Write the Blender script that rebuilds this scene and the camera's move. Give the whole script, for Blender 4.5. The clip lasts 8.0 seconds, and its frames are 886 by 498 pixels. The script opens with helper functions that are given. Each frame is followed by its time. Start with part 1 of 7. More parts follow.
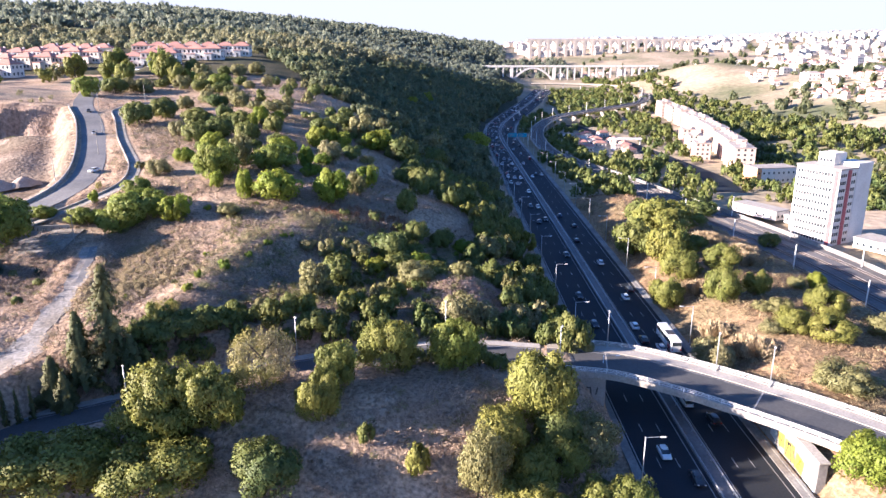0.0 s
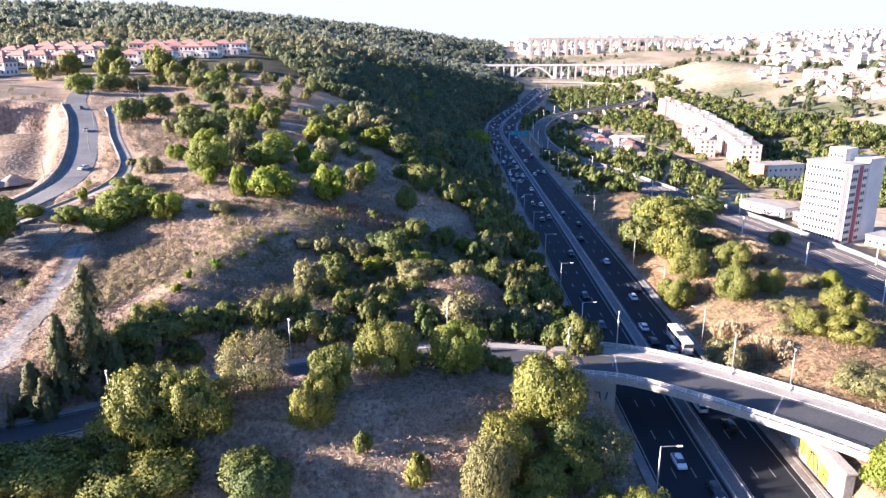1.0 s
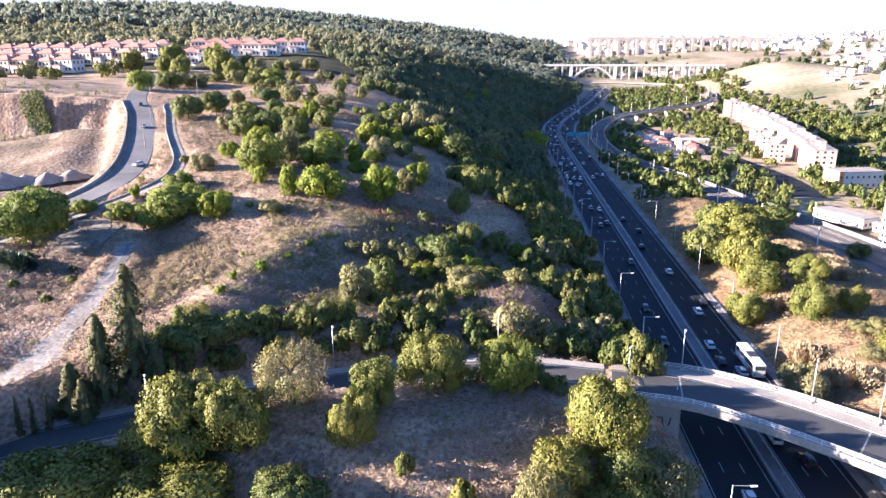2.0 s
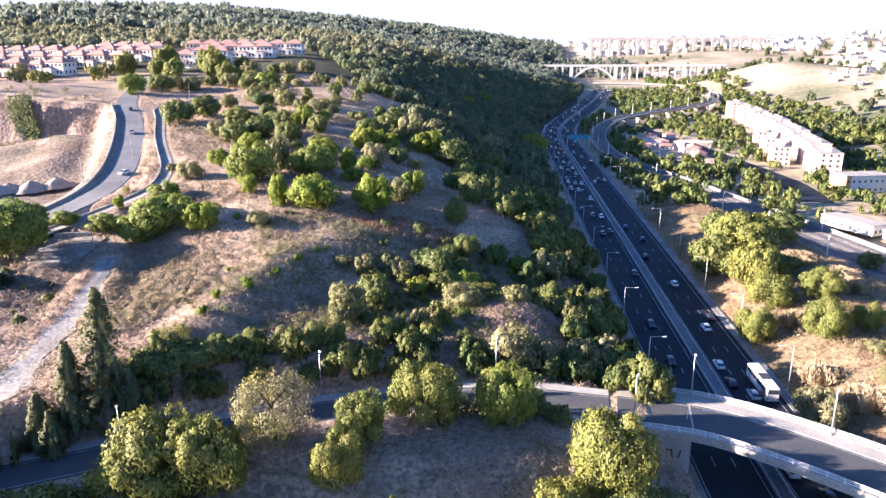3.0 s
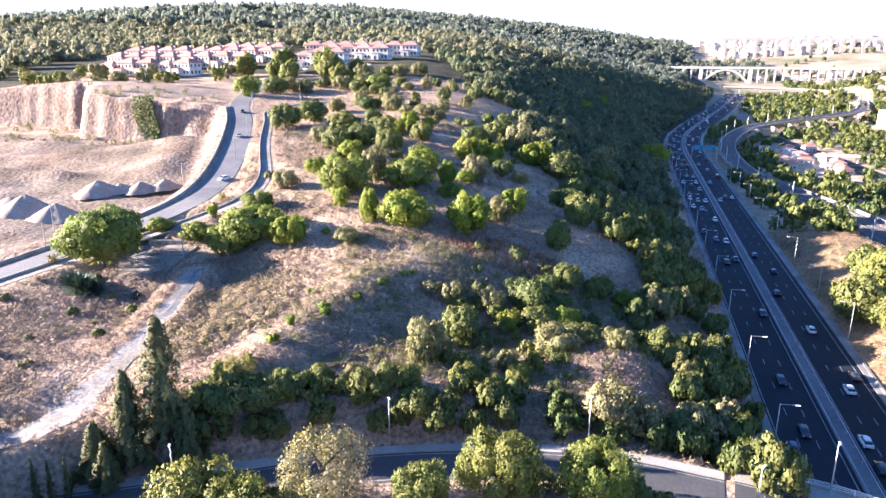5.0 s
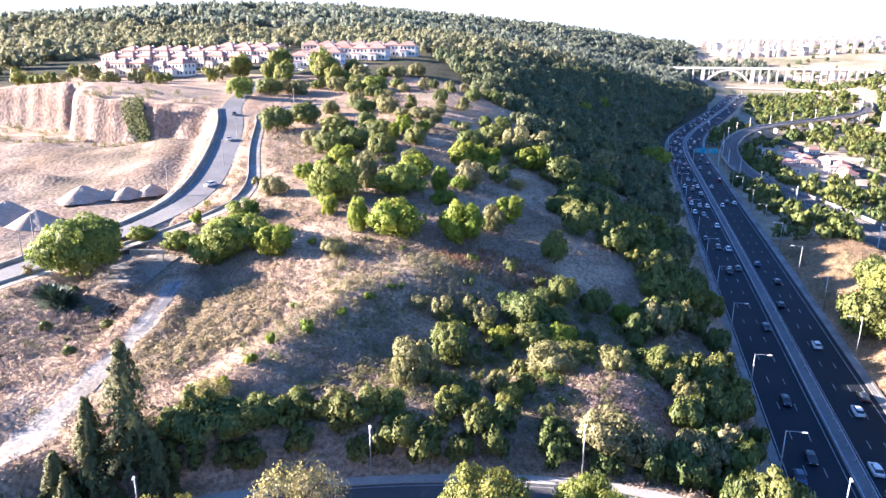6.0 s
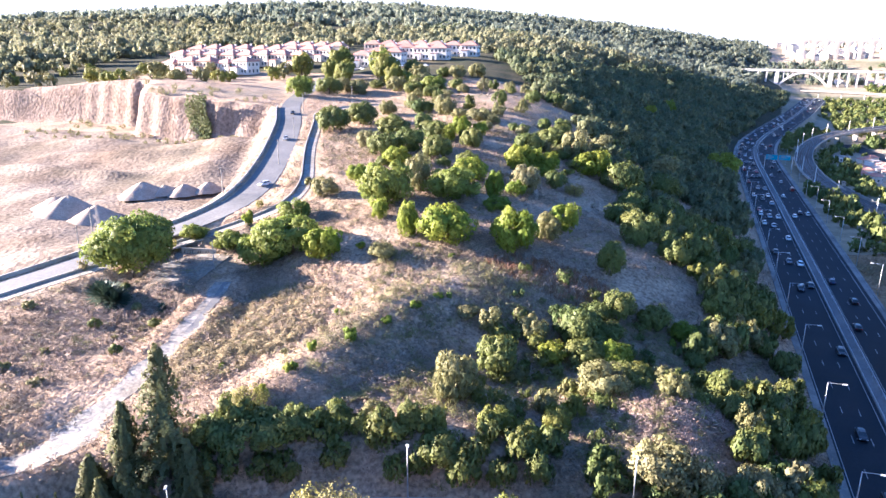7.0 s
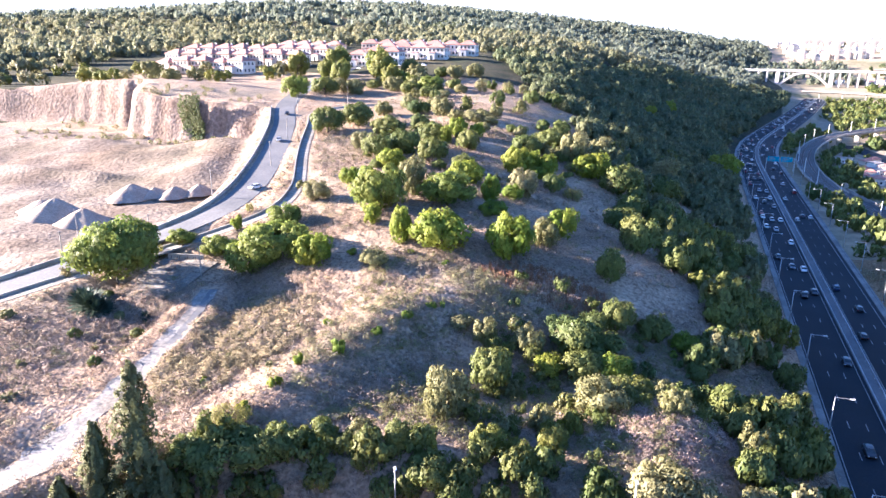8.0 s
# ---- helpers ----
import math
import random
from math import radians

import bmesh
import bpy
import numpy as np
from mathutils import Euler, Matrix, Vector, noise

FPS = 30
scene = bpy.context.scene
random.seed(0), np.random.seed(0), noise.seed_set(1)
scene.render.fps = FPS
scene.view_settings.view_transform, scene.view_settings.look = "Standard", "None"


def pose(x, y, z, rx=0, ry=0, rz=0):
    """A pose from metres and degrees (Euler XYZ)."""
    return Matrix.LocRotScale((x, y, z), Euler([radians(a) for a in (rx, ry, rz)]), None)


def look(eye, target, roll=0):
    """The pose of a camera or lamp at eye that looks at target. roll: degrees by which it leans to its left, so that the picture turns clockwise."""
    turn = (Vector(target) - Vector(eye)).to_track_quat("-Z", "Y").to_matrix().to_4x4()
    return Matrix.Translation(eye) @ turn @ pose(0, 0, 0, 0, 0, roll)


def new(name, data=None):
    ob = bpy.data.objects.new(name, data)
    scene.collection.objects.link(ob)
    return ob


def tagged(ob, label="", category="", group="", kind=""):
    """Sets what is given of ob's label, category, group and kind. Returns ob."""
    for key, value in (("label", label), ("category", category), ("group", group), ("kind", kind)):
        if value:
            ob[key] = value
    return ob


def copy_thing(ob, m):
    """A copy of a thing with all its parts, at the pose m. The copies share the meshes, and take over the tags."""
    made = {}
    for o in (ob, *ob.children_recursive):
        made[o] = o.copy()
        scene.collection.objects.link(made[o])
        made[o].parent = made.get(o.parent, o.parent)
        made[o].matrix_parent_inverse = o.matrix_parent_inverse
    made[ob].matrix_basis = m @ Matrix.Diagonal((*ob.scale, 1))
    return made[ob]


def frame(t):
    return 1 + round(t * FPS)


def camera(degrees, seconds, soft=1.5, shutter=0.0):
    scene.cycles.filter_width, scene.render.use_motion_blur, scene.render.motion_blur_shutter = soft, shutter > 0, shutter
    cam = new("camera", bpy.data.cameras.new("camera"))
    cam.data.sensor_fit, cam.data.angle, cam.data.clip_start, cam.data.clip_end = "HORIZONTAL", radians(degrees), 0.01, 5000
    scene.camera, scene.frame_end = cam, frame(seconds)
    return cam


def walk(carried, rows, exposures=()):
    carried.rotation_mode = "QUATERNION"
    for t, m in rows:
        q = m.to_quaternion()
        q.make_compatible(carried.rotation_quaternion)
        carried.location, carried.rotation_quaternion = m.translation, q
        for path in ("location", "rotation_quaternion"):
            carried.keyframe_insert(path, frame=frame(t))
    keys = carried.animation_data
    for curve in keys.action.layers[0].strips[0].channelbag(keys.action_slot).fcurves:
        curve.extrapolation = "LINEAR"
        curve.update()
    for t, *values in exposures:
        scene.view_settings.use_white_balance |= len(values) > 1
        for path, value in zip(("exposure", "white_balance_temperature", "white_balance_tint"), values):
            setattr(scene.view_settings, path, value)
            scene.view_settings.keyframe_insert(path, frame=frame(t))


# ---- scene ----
cam = camera(64.93, 8.0, soft=1.5)
PATH = [
    (0, (0.000, 0.000, 80.000), (-0.057, 96.006, 52.022), -0.06),
    (0.5, (-0.068, 3.328, 78.840), (-0.227, 99.327, 50.838), -0.16),
    (1, (-0.042, 6.695, 77.573), (-0.223, 102.711, 49.628), -0.24),
    (1.5, (-0.038, 10.473, 76.691), (-0.226, 106.487, 48.741), -0.25),
    (1.7, (-0.039, 12.184, 76.728), (-0.303, 108.198, 48.778), -0.25),
    (1.8, (-0.039, 13.040, 76.746), (-4.133, 108.967, 48.796), -0.18),
    (1.9, (-0.039, 13.896, 76.765), (-7.314, 109.634, 48.814), -0.11),
    (2, (-0.040, 14.751, 76.783), (-7.806, 110.451, 48.833), -0.10),
    (3.5, (0.888, 28.064, 78.538), (-6.977, 123.755, 50.585), -0.26),
    (3.7, (1.093, 29.842, 78.714), (-6.904, 125.522, 50.760), -0.26),
    (3.8, (1.196, 30.731, 78.801), (-10.343, 126.048, 50.846), -0.23),
    (3.9, (1.298, 31.620, 78.889), (-12.593, 126.623, 50.932), -0.22),
    (4, (1.401, 32.509, 78.976), (-13.012, 127.434, 51.020), -0.22),
    (4.5, (1.844, 36.522, 79.503), (-12.621, 131.435, 51.536), -0.22),
    (4.7, (1.997, 38.129, 79.708), (-12.607, 133.021, 51.739), -0.21),
    (4.8, (2.074, 38.933, 79.810), (-16.548, 133.109, 51.808), -0.11),
    (4.9, (2.151, 39.737, 79.913), (-19.999, 133.137, 51.881), -0.02),
    (5, (2.227, 40.540, 80.015), (-21.424, 133.568, 51.971), 0.01),
    (6.5, (2.874, 51.571, 81.168), (-20.924, 144.524, 53.001), 0.16),
    (6.6, (2.873, 52.127, 81.182), (-20.925, 145.080, 53.014), 0.16),
    (6.7, (2.873, 52.683, 81.195), (-21.489, 145.488, 53.022), 0.18),
    (6.8, (2.872, 53.239, 81.209), (-24.770, 145.109, 52.997), 0.30),
    (6.9, (2.872, 53.795, 81.223), (-27.858, 144.667, 52.974), 0.41),
    (7, (2.871, 54.351, 81.236), (-28.880, 144.867, 52.976), 0.45),
    (7.5, (2.644, 57.049, 81.242), (-29.094, 147.559, 52.947), 0.51),
    (8, (2.333, 59.954, 81.509), (-29.359, 150.455, 53.130), 0.58),
]
walk(cam, [(t, look(eye, target, roll)) for t, eye, target, roll in PATH],
     exposures=[(0.0, 2.5, 4950, 23), (8.0, 3.12, 4850, 22)])

# ---------------------------------------------------------------- light: a low evening sun from the south-west, a hazy bright sky
SUN_WAY = Vector((-0.985, -0.17, 0.0)).normalized()
SUN_HIGH = radians(16.0)
world = bpy.data.worlds.new("evening_sky")
scene.world = world
world.use_nodes = True
wn = world.node_tree.nodes
sky = wn.new("ShaderNodeTexSky")
sky.sky_type, sky.sun_disc = "NISHITA", False
sky.sun_elevation, sky.sun_rotation = SUN_HIGH, math.atan2(SUN_WAY.x, SUN_WAY.y)
sky.air_density, sky.dust_density, sky.ozone_density = 1.0, 0.5, 3.5
wn["Background"].inputs["Strength"].default_value = 0.043
world.node_tree.links.new(sky.outputs["Color"], wn["Background"].inputs["Color"])
sun = new("sun", bpy.data.lights.new("sun", "SUN"))
sun.data.energy, sun.data.angle, sun.data.color = 5.0, radians(0.6), (1.0, 0.75, 0.46)
toward = Vector((SUN_WAY.x * math.cos(SUN_HIGH), SUN_WAY.y * math.cos(SUN_HIGH), math.sin(SUN_HIGH)))
sun.matrix_world = look(toward * 500, (0, 0, 0))


# ---------------------------------------------------------------- materials
def material(name, base, other=None, rough=0.8, metal=0.0, scale=1.0, fine=8.0, relief=0.3, island=0.0, third=None, grain=0.25, object_random=0.0, sheen=0.5):
    """A surface whose colour wanders between base and other in broad patches (scale, in waves a metre) and in fine grain, with relief."""
    m = bpy.data.materials.new(name)
    m.use_nodes = True
    n, l = m.node_tree.nodes, m.node_tree.links
    p = n["Principled BSDF"]
    p.inputs["Roughness"].default_value, p.inputs["Metallic"].default_value = rough, metal
    p.inputs["Specular IOR Level"].default_value = sheen
    other = other or [c * 0.75 for c in base]
    where = n.new("ShaderNodeNewGeometry")

    def cloud(size, detail):
        t = n.new("ShaderNodeTexNoise")
        t.inputs["Scale"].default_value, t.inputs["Detail"].default_value = size, detail
        l.new(where.outputs["Position"], t.inputs["Vector"])
        return t.outputs["Fac"]

    def spread(value, low, high):
        r = n.new("ShaderNodeMapRange")
        r.inputs["From Min"].default_value, r.inputs["From Max"].default_value = low, high
        l.new(value, r.inputs["Value"])
        return r.outputs["Result"]

    def blend(a, b, factor, mode="MIX"):
        x = n.new("ShaderNodeMix")
        x.data_type, x.blend_type = "RGBA", mode
        for socket, v in ((x.inputs["Factor"], factor), (x.inputs["A"], a), (x.inputs["B"], b)):
            if isinstance(v, (int, float)):
                socket.default_value = v
            elif isinstance(v, (tuple, list)):
                socket.default_value = (*v, 1)
            else:
                l.new(v, socket)
        return x.outputs["Result"]

    broad, small = cloud(scale, 4), cloud(fine, 3)
    colour = blend(base, other, spread(broad, 0.36, 0.64))
    if third:
        colour = blend(colour, third, spread(cloud(scale * 0.37, 5), 0.5, 0.66))
    dark = n.new("ShaderNodeMapRange")
    dark.inputs["From Min"].default_value, dark.inputs["From Max"].default_value = 0.3, 0.7
    dark.inputs["To Min"].default_value, dark.inputs["To Max"].default_value = 1 - grain, 1 + grain
    l.new(small, dark.inputs["Value"])
    shade = n.new("ShaderNodeCombineColor")
    for k in range(3):
        l.new(dark.outputs["Result"], shade.inputs[k])
    colour = blend(colour, shade.outputs["Color"], 1.0, "MULTIPLY")
    if island or object_random:
        pick = where.outputs["Random Per Island"] if island else n.new("ShaderNodeObjectInfo").outputs["Random"]
        amount = island or object_random
        wide = n.new("ShaderNodeMapRange")
        wide.inputs["To Min"].default_value, wide.inputs["To Max"].default_value = 1 - amount, 1 + amount
        l.new(pick, wide.inputs["Value"])
        tone = n.new("ShaderNodeCombineColor")
        for k in range(3):
            l.new(wide.outputs["Result"], tone.inputs[k])
        colour = blend(colour, tone.outputs["Color"], 1.0, "MULTIPLY")
    l.new(colour, p.inputs["Base Color"])
    if relief:
        b = n.new("ShaderNodeBump")
        b.inputs["Strength"].default_value, b.inputs["Distance"].default_value = relief, 0.4 / fine
        l.new(small, b.inputs["Height"])
        l.new(b.outputs["Normal"], p.inputs["Normal"])
    return m


def leaf_material(name, base, other, third=None, thin=0.25):
    """Leaves: uneven from leaf to leaf and tree to tree, with light passing through them."""
    m = material(name, base, other, rough=0.6, scale=0.09, fine=0.9, relief=0, island=0.2, third=third, grain=0.2)
    n, l = m.node_tree.nodes, m.node_tree.links
    p, out = n["Principled BSDF"], n["Material Output"]
    p.inputs["Specular IOR Level"].default_value = 0.25
    glow = n.new("ShaderNodeBsdfTranslucent")
    l.new(p.inputs["Base Color"].links[0].from_socket, glow.inputs["Color"])
    mix = n.new("ShaderNodeMixShader")
    mix.inputs["Fac"].default_value = thin
    l.new(p.outputs["BSDF"], mix.inputs[1])
    l.new(glow.outputs["BSDF"], mix.inputs[2])
    l.new(mix.outputs["Shader"], out.inputs["Surface"])
    return m


# hill grass: straw colour brightened to include haze over the slope
DRY_GRASS = material("haze_lifted_dry_grass_ground", (0.42, 0.31, 0.215), (0.31, 0.23, 0.158), rough=0.95, scale=0.11, fine=1.3, relief=1.0, third=(0.27, 0.22, 0.16), grain=0.5, sheen=0.1)
# bank grass: tanner soil, and darkened to offset the sun it faces
BANK_GRASS = material("sun_offset_bank_grass_ground", (0.31, 0.21, 0.12), (0.22, 0.15, 0.088), rough=0.95, scale=0.12, fine=1.3, relief=1.0, third=(0.19, 0.15, 0.085), grain=0.45, sheen=0.1)
QUARRY_DIRT = material("quarry_dirt", (0.29, 0.235, 0.18), (0.17, 0.125, 0.09), rough=0.95, scale=0.04, fine=0.7, relief=0.8, third=(0.14, 0.115, 0.08), grain=0.4, sheen=0.1)
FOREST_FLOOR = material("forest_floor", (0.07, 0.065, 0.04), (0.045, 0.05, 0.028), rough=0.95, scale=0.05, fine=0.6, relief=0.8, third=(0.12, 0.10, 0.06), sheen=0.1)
TOWN_GROUND = material("town_ground", (0.40, 0.32, 0.23), (0.26, 0.225, 0.145), rough=0.95, scale=0.012, fine=0.2, relief=0.3, third=(0.12, 0.13, 0.07), sheen=0.1)
ROCK = material("quarry_rock", (0.30, 0.225, 0.175), (0.21, 0.15, 0.112), rough=0.9, scale=0.12, fine=0.7, relief=1.0, third=(0.22, 0.17, 0.135), grain=0.4, sheen=0.1)
# motorway asphalt: the hill's blue shade is darkened and tinted into the colour
SHADE_TINTED_ASPHALT = material("asphalt", (0.014, 0.019, 0.026), (0.018, 0.023, 0.031), rough=0.75, scale=0.08, fine=2.5, relief=0.15, third=(0.023, 0.026, 0.031), grain=0.12, sheen=0.15)
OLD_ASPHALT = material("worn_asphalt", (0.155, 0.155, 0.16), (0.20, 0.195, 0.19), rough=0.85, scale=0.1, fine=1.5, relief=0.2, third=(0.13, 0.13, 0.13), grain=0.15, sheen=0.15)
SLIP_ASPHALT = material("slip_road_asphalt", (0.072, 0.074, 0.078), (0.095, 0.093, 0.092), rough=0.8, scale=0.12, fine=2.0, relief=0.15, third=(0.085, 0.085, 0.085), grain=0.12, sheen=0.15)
CONCRETE = material("concrete", (0.40, 0.375, 0.335), (0.31, 0.29, 0.26), rough=0.85, scale=0.25, fine=3.0, relief=0.25, third=(0.30, 0.28, 0.25), grain=0.15)
DIRTY_CONCRETE = material("dirty_concrete", (0.26, 0.25, 0.23), (0.18, 0.17, 0.16), rough=0.9, scale=0.2, fine=2.0, relief=0.25, third=(0.14, 0.13, 0.12), grain=0.2)
PALE_CONCRETE = material("pale_concrete", (0.37, 0.34, 0.295), (0.31, 0.28, 0.245), rough=0.85, scale=0.3, fine=2.5, relief=0.2, third=(0.29, 0.27, 0.245), grain=0.2)
PAINT = material("road_paint", (0.34, 0.34, 0.34), (0.22, 0.22, 0.22), rough=0.6, scale=0.8, fine=4.0, relief=0)
GALVANISED = material("galvanised_steel", (0.55, 0.56, 0.57), (0.46, 0.47, 0.48), rough=0.45, metal=0.6, scale=0.6, fine=3, relief=0)
WHITE_METAL = material("white_painted_metal", (0.74, 0.73, 0.70), (0.64, 0.62, 0.58), rough=0.5, scale=0.5, fine=3, relief=0)
DARK_METAL = material("dark_metal", (0.06, 0.06, 0.065), (0.09, 0.08, 0.075), rough=0.5, metal=0.5, scale=0.5, fine=3, relief=0)
WORN_TRACK = material("worn_track", (0.31, 0.29, 0.26), (0.21, 0.19, 0.165), rough=0.9, scale=0.22, fine=1.4, relief=0.4, third=(0.22, 0.19, 0.15), grain=0.35)
BALLAST = material("track_ballast", (0.115, 0.11, 0.11), (0.085, 0.08, 0.078), rough=0.95, scale=0.08, fine=1.4, relief=0.5, third=(0.15, 0.14, 0.13), grain=0.3)
SLEEPER = material("rusty_sleepers", (0.06, 0.042, 0.035), (0.085, 0.06, 0.048), rough=0.9, scale=0.2, fine=1.6, relief=0.4)
RAIL_STEEL = material("rail_steel", (0.30, 0.29, 0.28), (0.22, 0.20, 0.19), rough=0.5, metal=0.3, scale=0.3, fine=2, relief=0)
WALL_WHITE = material("white_render", (0.70, 0.66, 0.61), (0.60, 0.56, 0.51), rough=0.85, scale=0.12, fine=1.5, relief=0.1, object_random=0.06, grain=0.08)
WALL_PINK = material("pink_render", (0.58, 0.42, 0.35), (0.50, 0.37, 0.31), rough=0.85, scale=0.12, fine=1.5, relief=0.1, object_random=0.08, grain=0.08)
WALL_CREAM = material("cream_render", (0.66, 0.56, 0.46), (0.57, 0.49, 0.40), rough=0.85, scale=0.12, fine=1.5, relief=0.1, object_random=0.08, grain=0.08)
WALL_ORANGE = material("orange_render", (0.58, 0.30, 0.14), (0.50, 0.26, 0.13), rough=0.85, scale=0.12, fine=1.5, relief=0.1, grain=0.08)
RED_STRIPE = material("red_render", (0.42, 0.11, 0.11), (0.36, 0.10, 0.10), rough=0.8, scale=0.15, fine=1.5, relief=0.1)
ROOF_RED = material("terracotta_roof", (0.46, 0.23, 0.17), (0.40, 0.20, 0.15), rough=0.85, scale=0.3, fine=2.2, relief=0.4, object_random=0.12, third=(0.36, 0.20, 0.16))
TOWN_WALL = material("weathered_town_render", (0.62, 0.55, 0.48), (0.72, 0.67, 0.60), rough=0.9, scale=0.02, fine=0.3, relief=0, island=0.2, grain=0.1)
ROOF_GREY = material("flat_roof_felt", (0.36, 0.32, 0.28), (0.27, 0.24, 0.22), rough=0.9, scale=0.15, fine=1.0, relief=0.2)
GLASS_DARK = material("window_glass", (0.035, 0.045, 0.055), (0.05, 0.06, 0.07), rough=0.12, scale=0.3, fine=2, relief=0)
TYRE = material("tyre_rubber", (0.02, 0.02, 0.02), (0.03, 0.03, 0.03), rough=0.85, scale=2, fine=9, relief=0)
RIM = material("alloy_rim", (0.5, 0.5, 0.52), (0.4, 0.4, 0.42), rough=0.3, metal=0.9, scale=3, fine=9, relief=0)
LAMP_LENS = material("headlamp_lens", (0.8, 0.8, 0.78), (0.7, 0.7, 0.7), rough=0.15, scale=3, fine=9, relief=0)
TAIL_LENS = material("tail_lamp_lens", (0.35, 0.02, 0.02), (0.3, 0.02, 0.02), rough=0.2, scale=3, fine=9, relief=0)
SIGN_BLUE = material("blue_sign_sheet", (0.03, 0.30, 0.42), (0.03, 0.26, 0.38), rough=0.4, scale=0.5, fine=4, relief=0)
SPRAY_BLACK = material("black_spray_paint", (0.03, 0.03, 0.032), (0.05, 0.05, 0.05), rough=0.6, scale=1, fine=5, relief=0)
SPRAY_YELLOW = material("yellow_spray_paint", (0.62, 0.40, 0.02), (0.52, 0.33, 0.02), rough=0.6, scale=0.6, fine=4, relief=0)
SPRAY_BLUE = material("pale_blue_spray_paint", (0.32, 0.42, 0.50), (0.45, 0.48, 0.50), rough=0.6, scale=0.6, fine=4, relief=0)
GRAVEL = material("gravel_heap", (0.40, 0.33, 0.265), (0.34, 0.275, 0.22), rough=0.95, scale=0.3, fine=2.5, relief=0.5, sheen=0.1)
BARK = material("bark", (0.11, 0.085, 0.06), (0.075, 0.06, 0.045), rough=0.9, scale=0.8, fine=6, relief=0.8)
# tan bank scrub, darkened like the bank grass against direct sun
BANK_STRAW = material("bank_scrub", (0.35, 0.25, 0.14), (0.26, 0.18, 0.10), rough=0.9, scale=0.09, fine=0.8, relief=0, island=0.35, third=(0.22, 0.18, 0.09), sheen=0.1)
PINK_TWIG = material("pinkish_dry_twigs", (0.46, 0.33, 0.26), (0.36, 0.25, 0.195), rough=0.9, scale=0.2, fine=0.9, relief=0, island=0.35, sheen=0.1)
# hill scrub, brightened for haze together with the hill grass
STRAW = material("dry_scrub", (0.49, 0.365, 0.25), (0.36, 0.265, 0.185), rough=0.9, scale=0.07, fine=0.8, relief=0, island=0.35, third=(0.27, 0.215, 0.145), sheen=0.1)
DUSTY_SCRUB = material("dusty_scrub", (0.40, 0.305, 0.23), (0.27, 0.21, 0.155), rough=0.95, scale=0.09, fine=0.8, relief=0, island=0.3, third=(0.23, 0.20, 0.14), sheen=0.1)
GOLDEN_BRUSH = material("golden_brush", (0.34, 0.27, 0.15), (0.25, 0.205, 0.11), rough=0.95, scale=0.15, fine=0.9, relief=0, island=0.3, sheen=0.1)
RUSSET = material("russet_scrub", (0.28, 0.15, 0.08), (0.24, 0.15, 0.09), rough=0.9, scale=0.1, fine=0.8, relief=0, island=0.4)
REED = material("dry_reed", (0.42, 0.33, 0.19), (0.33, 0.25, 0.14), rough=0.85, scale=0.1, fine=0.8, relief=0, island=0.35)
LEAF = {
    "oak": leaf_material("oak_leaf", (0.138, 0.168, 0.043), (0.180, 0.186, 0.048), (0.096, 0.134, 0.041)),
    "pine": leaf_material("pine_needle", (0.195, 0.206, 0.042), (0.234, 0.225, 0.047), (0.146, 0.176, 0.039)),
    "olive": leaf_material("olive_leaf", (0.230, 0.222, 0.095), (0.213, 0.202, 0.074), (0.269, 0.246, 0.118)),
    "lime": leaf_material("bright_leaf", (0.242, 0.303, 0.037), (0.292, 0.308, 0.042), (0.187, 0.253, 0.037), 0.45),
    "robinia": leaf_material("robinia_leaf", (0.196, 0.247, 0.048), (0.241, 0.259, 0.052), (0.149, 0.207, 0.046), 0.4),
    "cypress": leaf_material("cypress_leaf", (0.140, 0.150, 0.058), (0.170, 0.165, 0.064), (0.105, 0.122, 0.050)),
    "dry": leaf_material("fading_leaf", (0.25, 0.235, 0.075), (0.30, 0.27, 0.065), (0.28, 0.23, 0.16)),
    "agave": leaf_material("agave_leaf", (0.06, 0.09, 0.055), (0.05, 0.075, 0.05), None, 0.1),
    # the next three are paled and greyed to stand for distance haze
    "wood": leaf_material("haze_paled_woodland_leaf", (0.175, 0.205, 0.105), (0.215, 0.222, 0.112), (0.145, 0.182, 0.100), 0.55),
    "eucalyptus": leaf_material("haze_paled_eucalyptus_leaf", (0.27, 0.27, 0.15), (0.30, 0.285, 0.16), (0.20, 0.22, 0.13), 0.5),
    "ridge": leaf_material("haze_paled_ridge_leaf", (0.22, 0.25, 0.18), (0.25, 0.265, 0.185), (0.19, 0.225, 0.17), 0.55),
}
# ---------------------------------------------------------------- the lie of the land
def smooth(a, b, v):
    """0 below a, 1 above b, eased between."""
    u = np.clip((v - a) / (b - a), 0.0, 1.0)
    return u * u * (3 - 2 * u)


def bump(x, y, cx, cy, rx, ry):
    return np.exp(-((x - cx) / rx) ** 2 - ((y - cy) / ry) ** 2)


def spline(points, n):
    """A smooth line through the points (Catmull-Rom), n steps a span."""
    p = np.array(points, float)
    p = np.vstack([2 * p[0] - p[1], p, 2 * p[-1] - p[-2]])
    out = []
    for i in range(1, len(p) - 2):
        for k in range(n):
            u = k / n
            a, b, c, d = p[i - 1], p[i], p[i + 1], p[i + 2]
            out.append(0.5 * (2 * b + (c - a) * u + (2 * a - 5 * b + 4 * c - d) * u * u + (3 * b - a - 3 * c + d) * u ** 3))
    out.append(p[-2])
    return np.array(out)


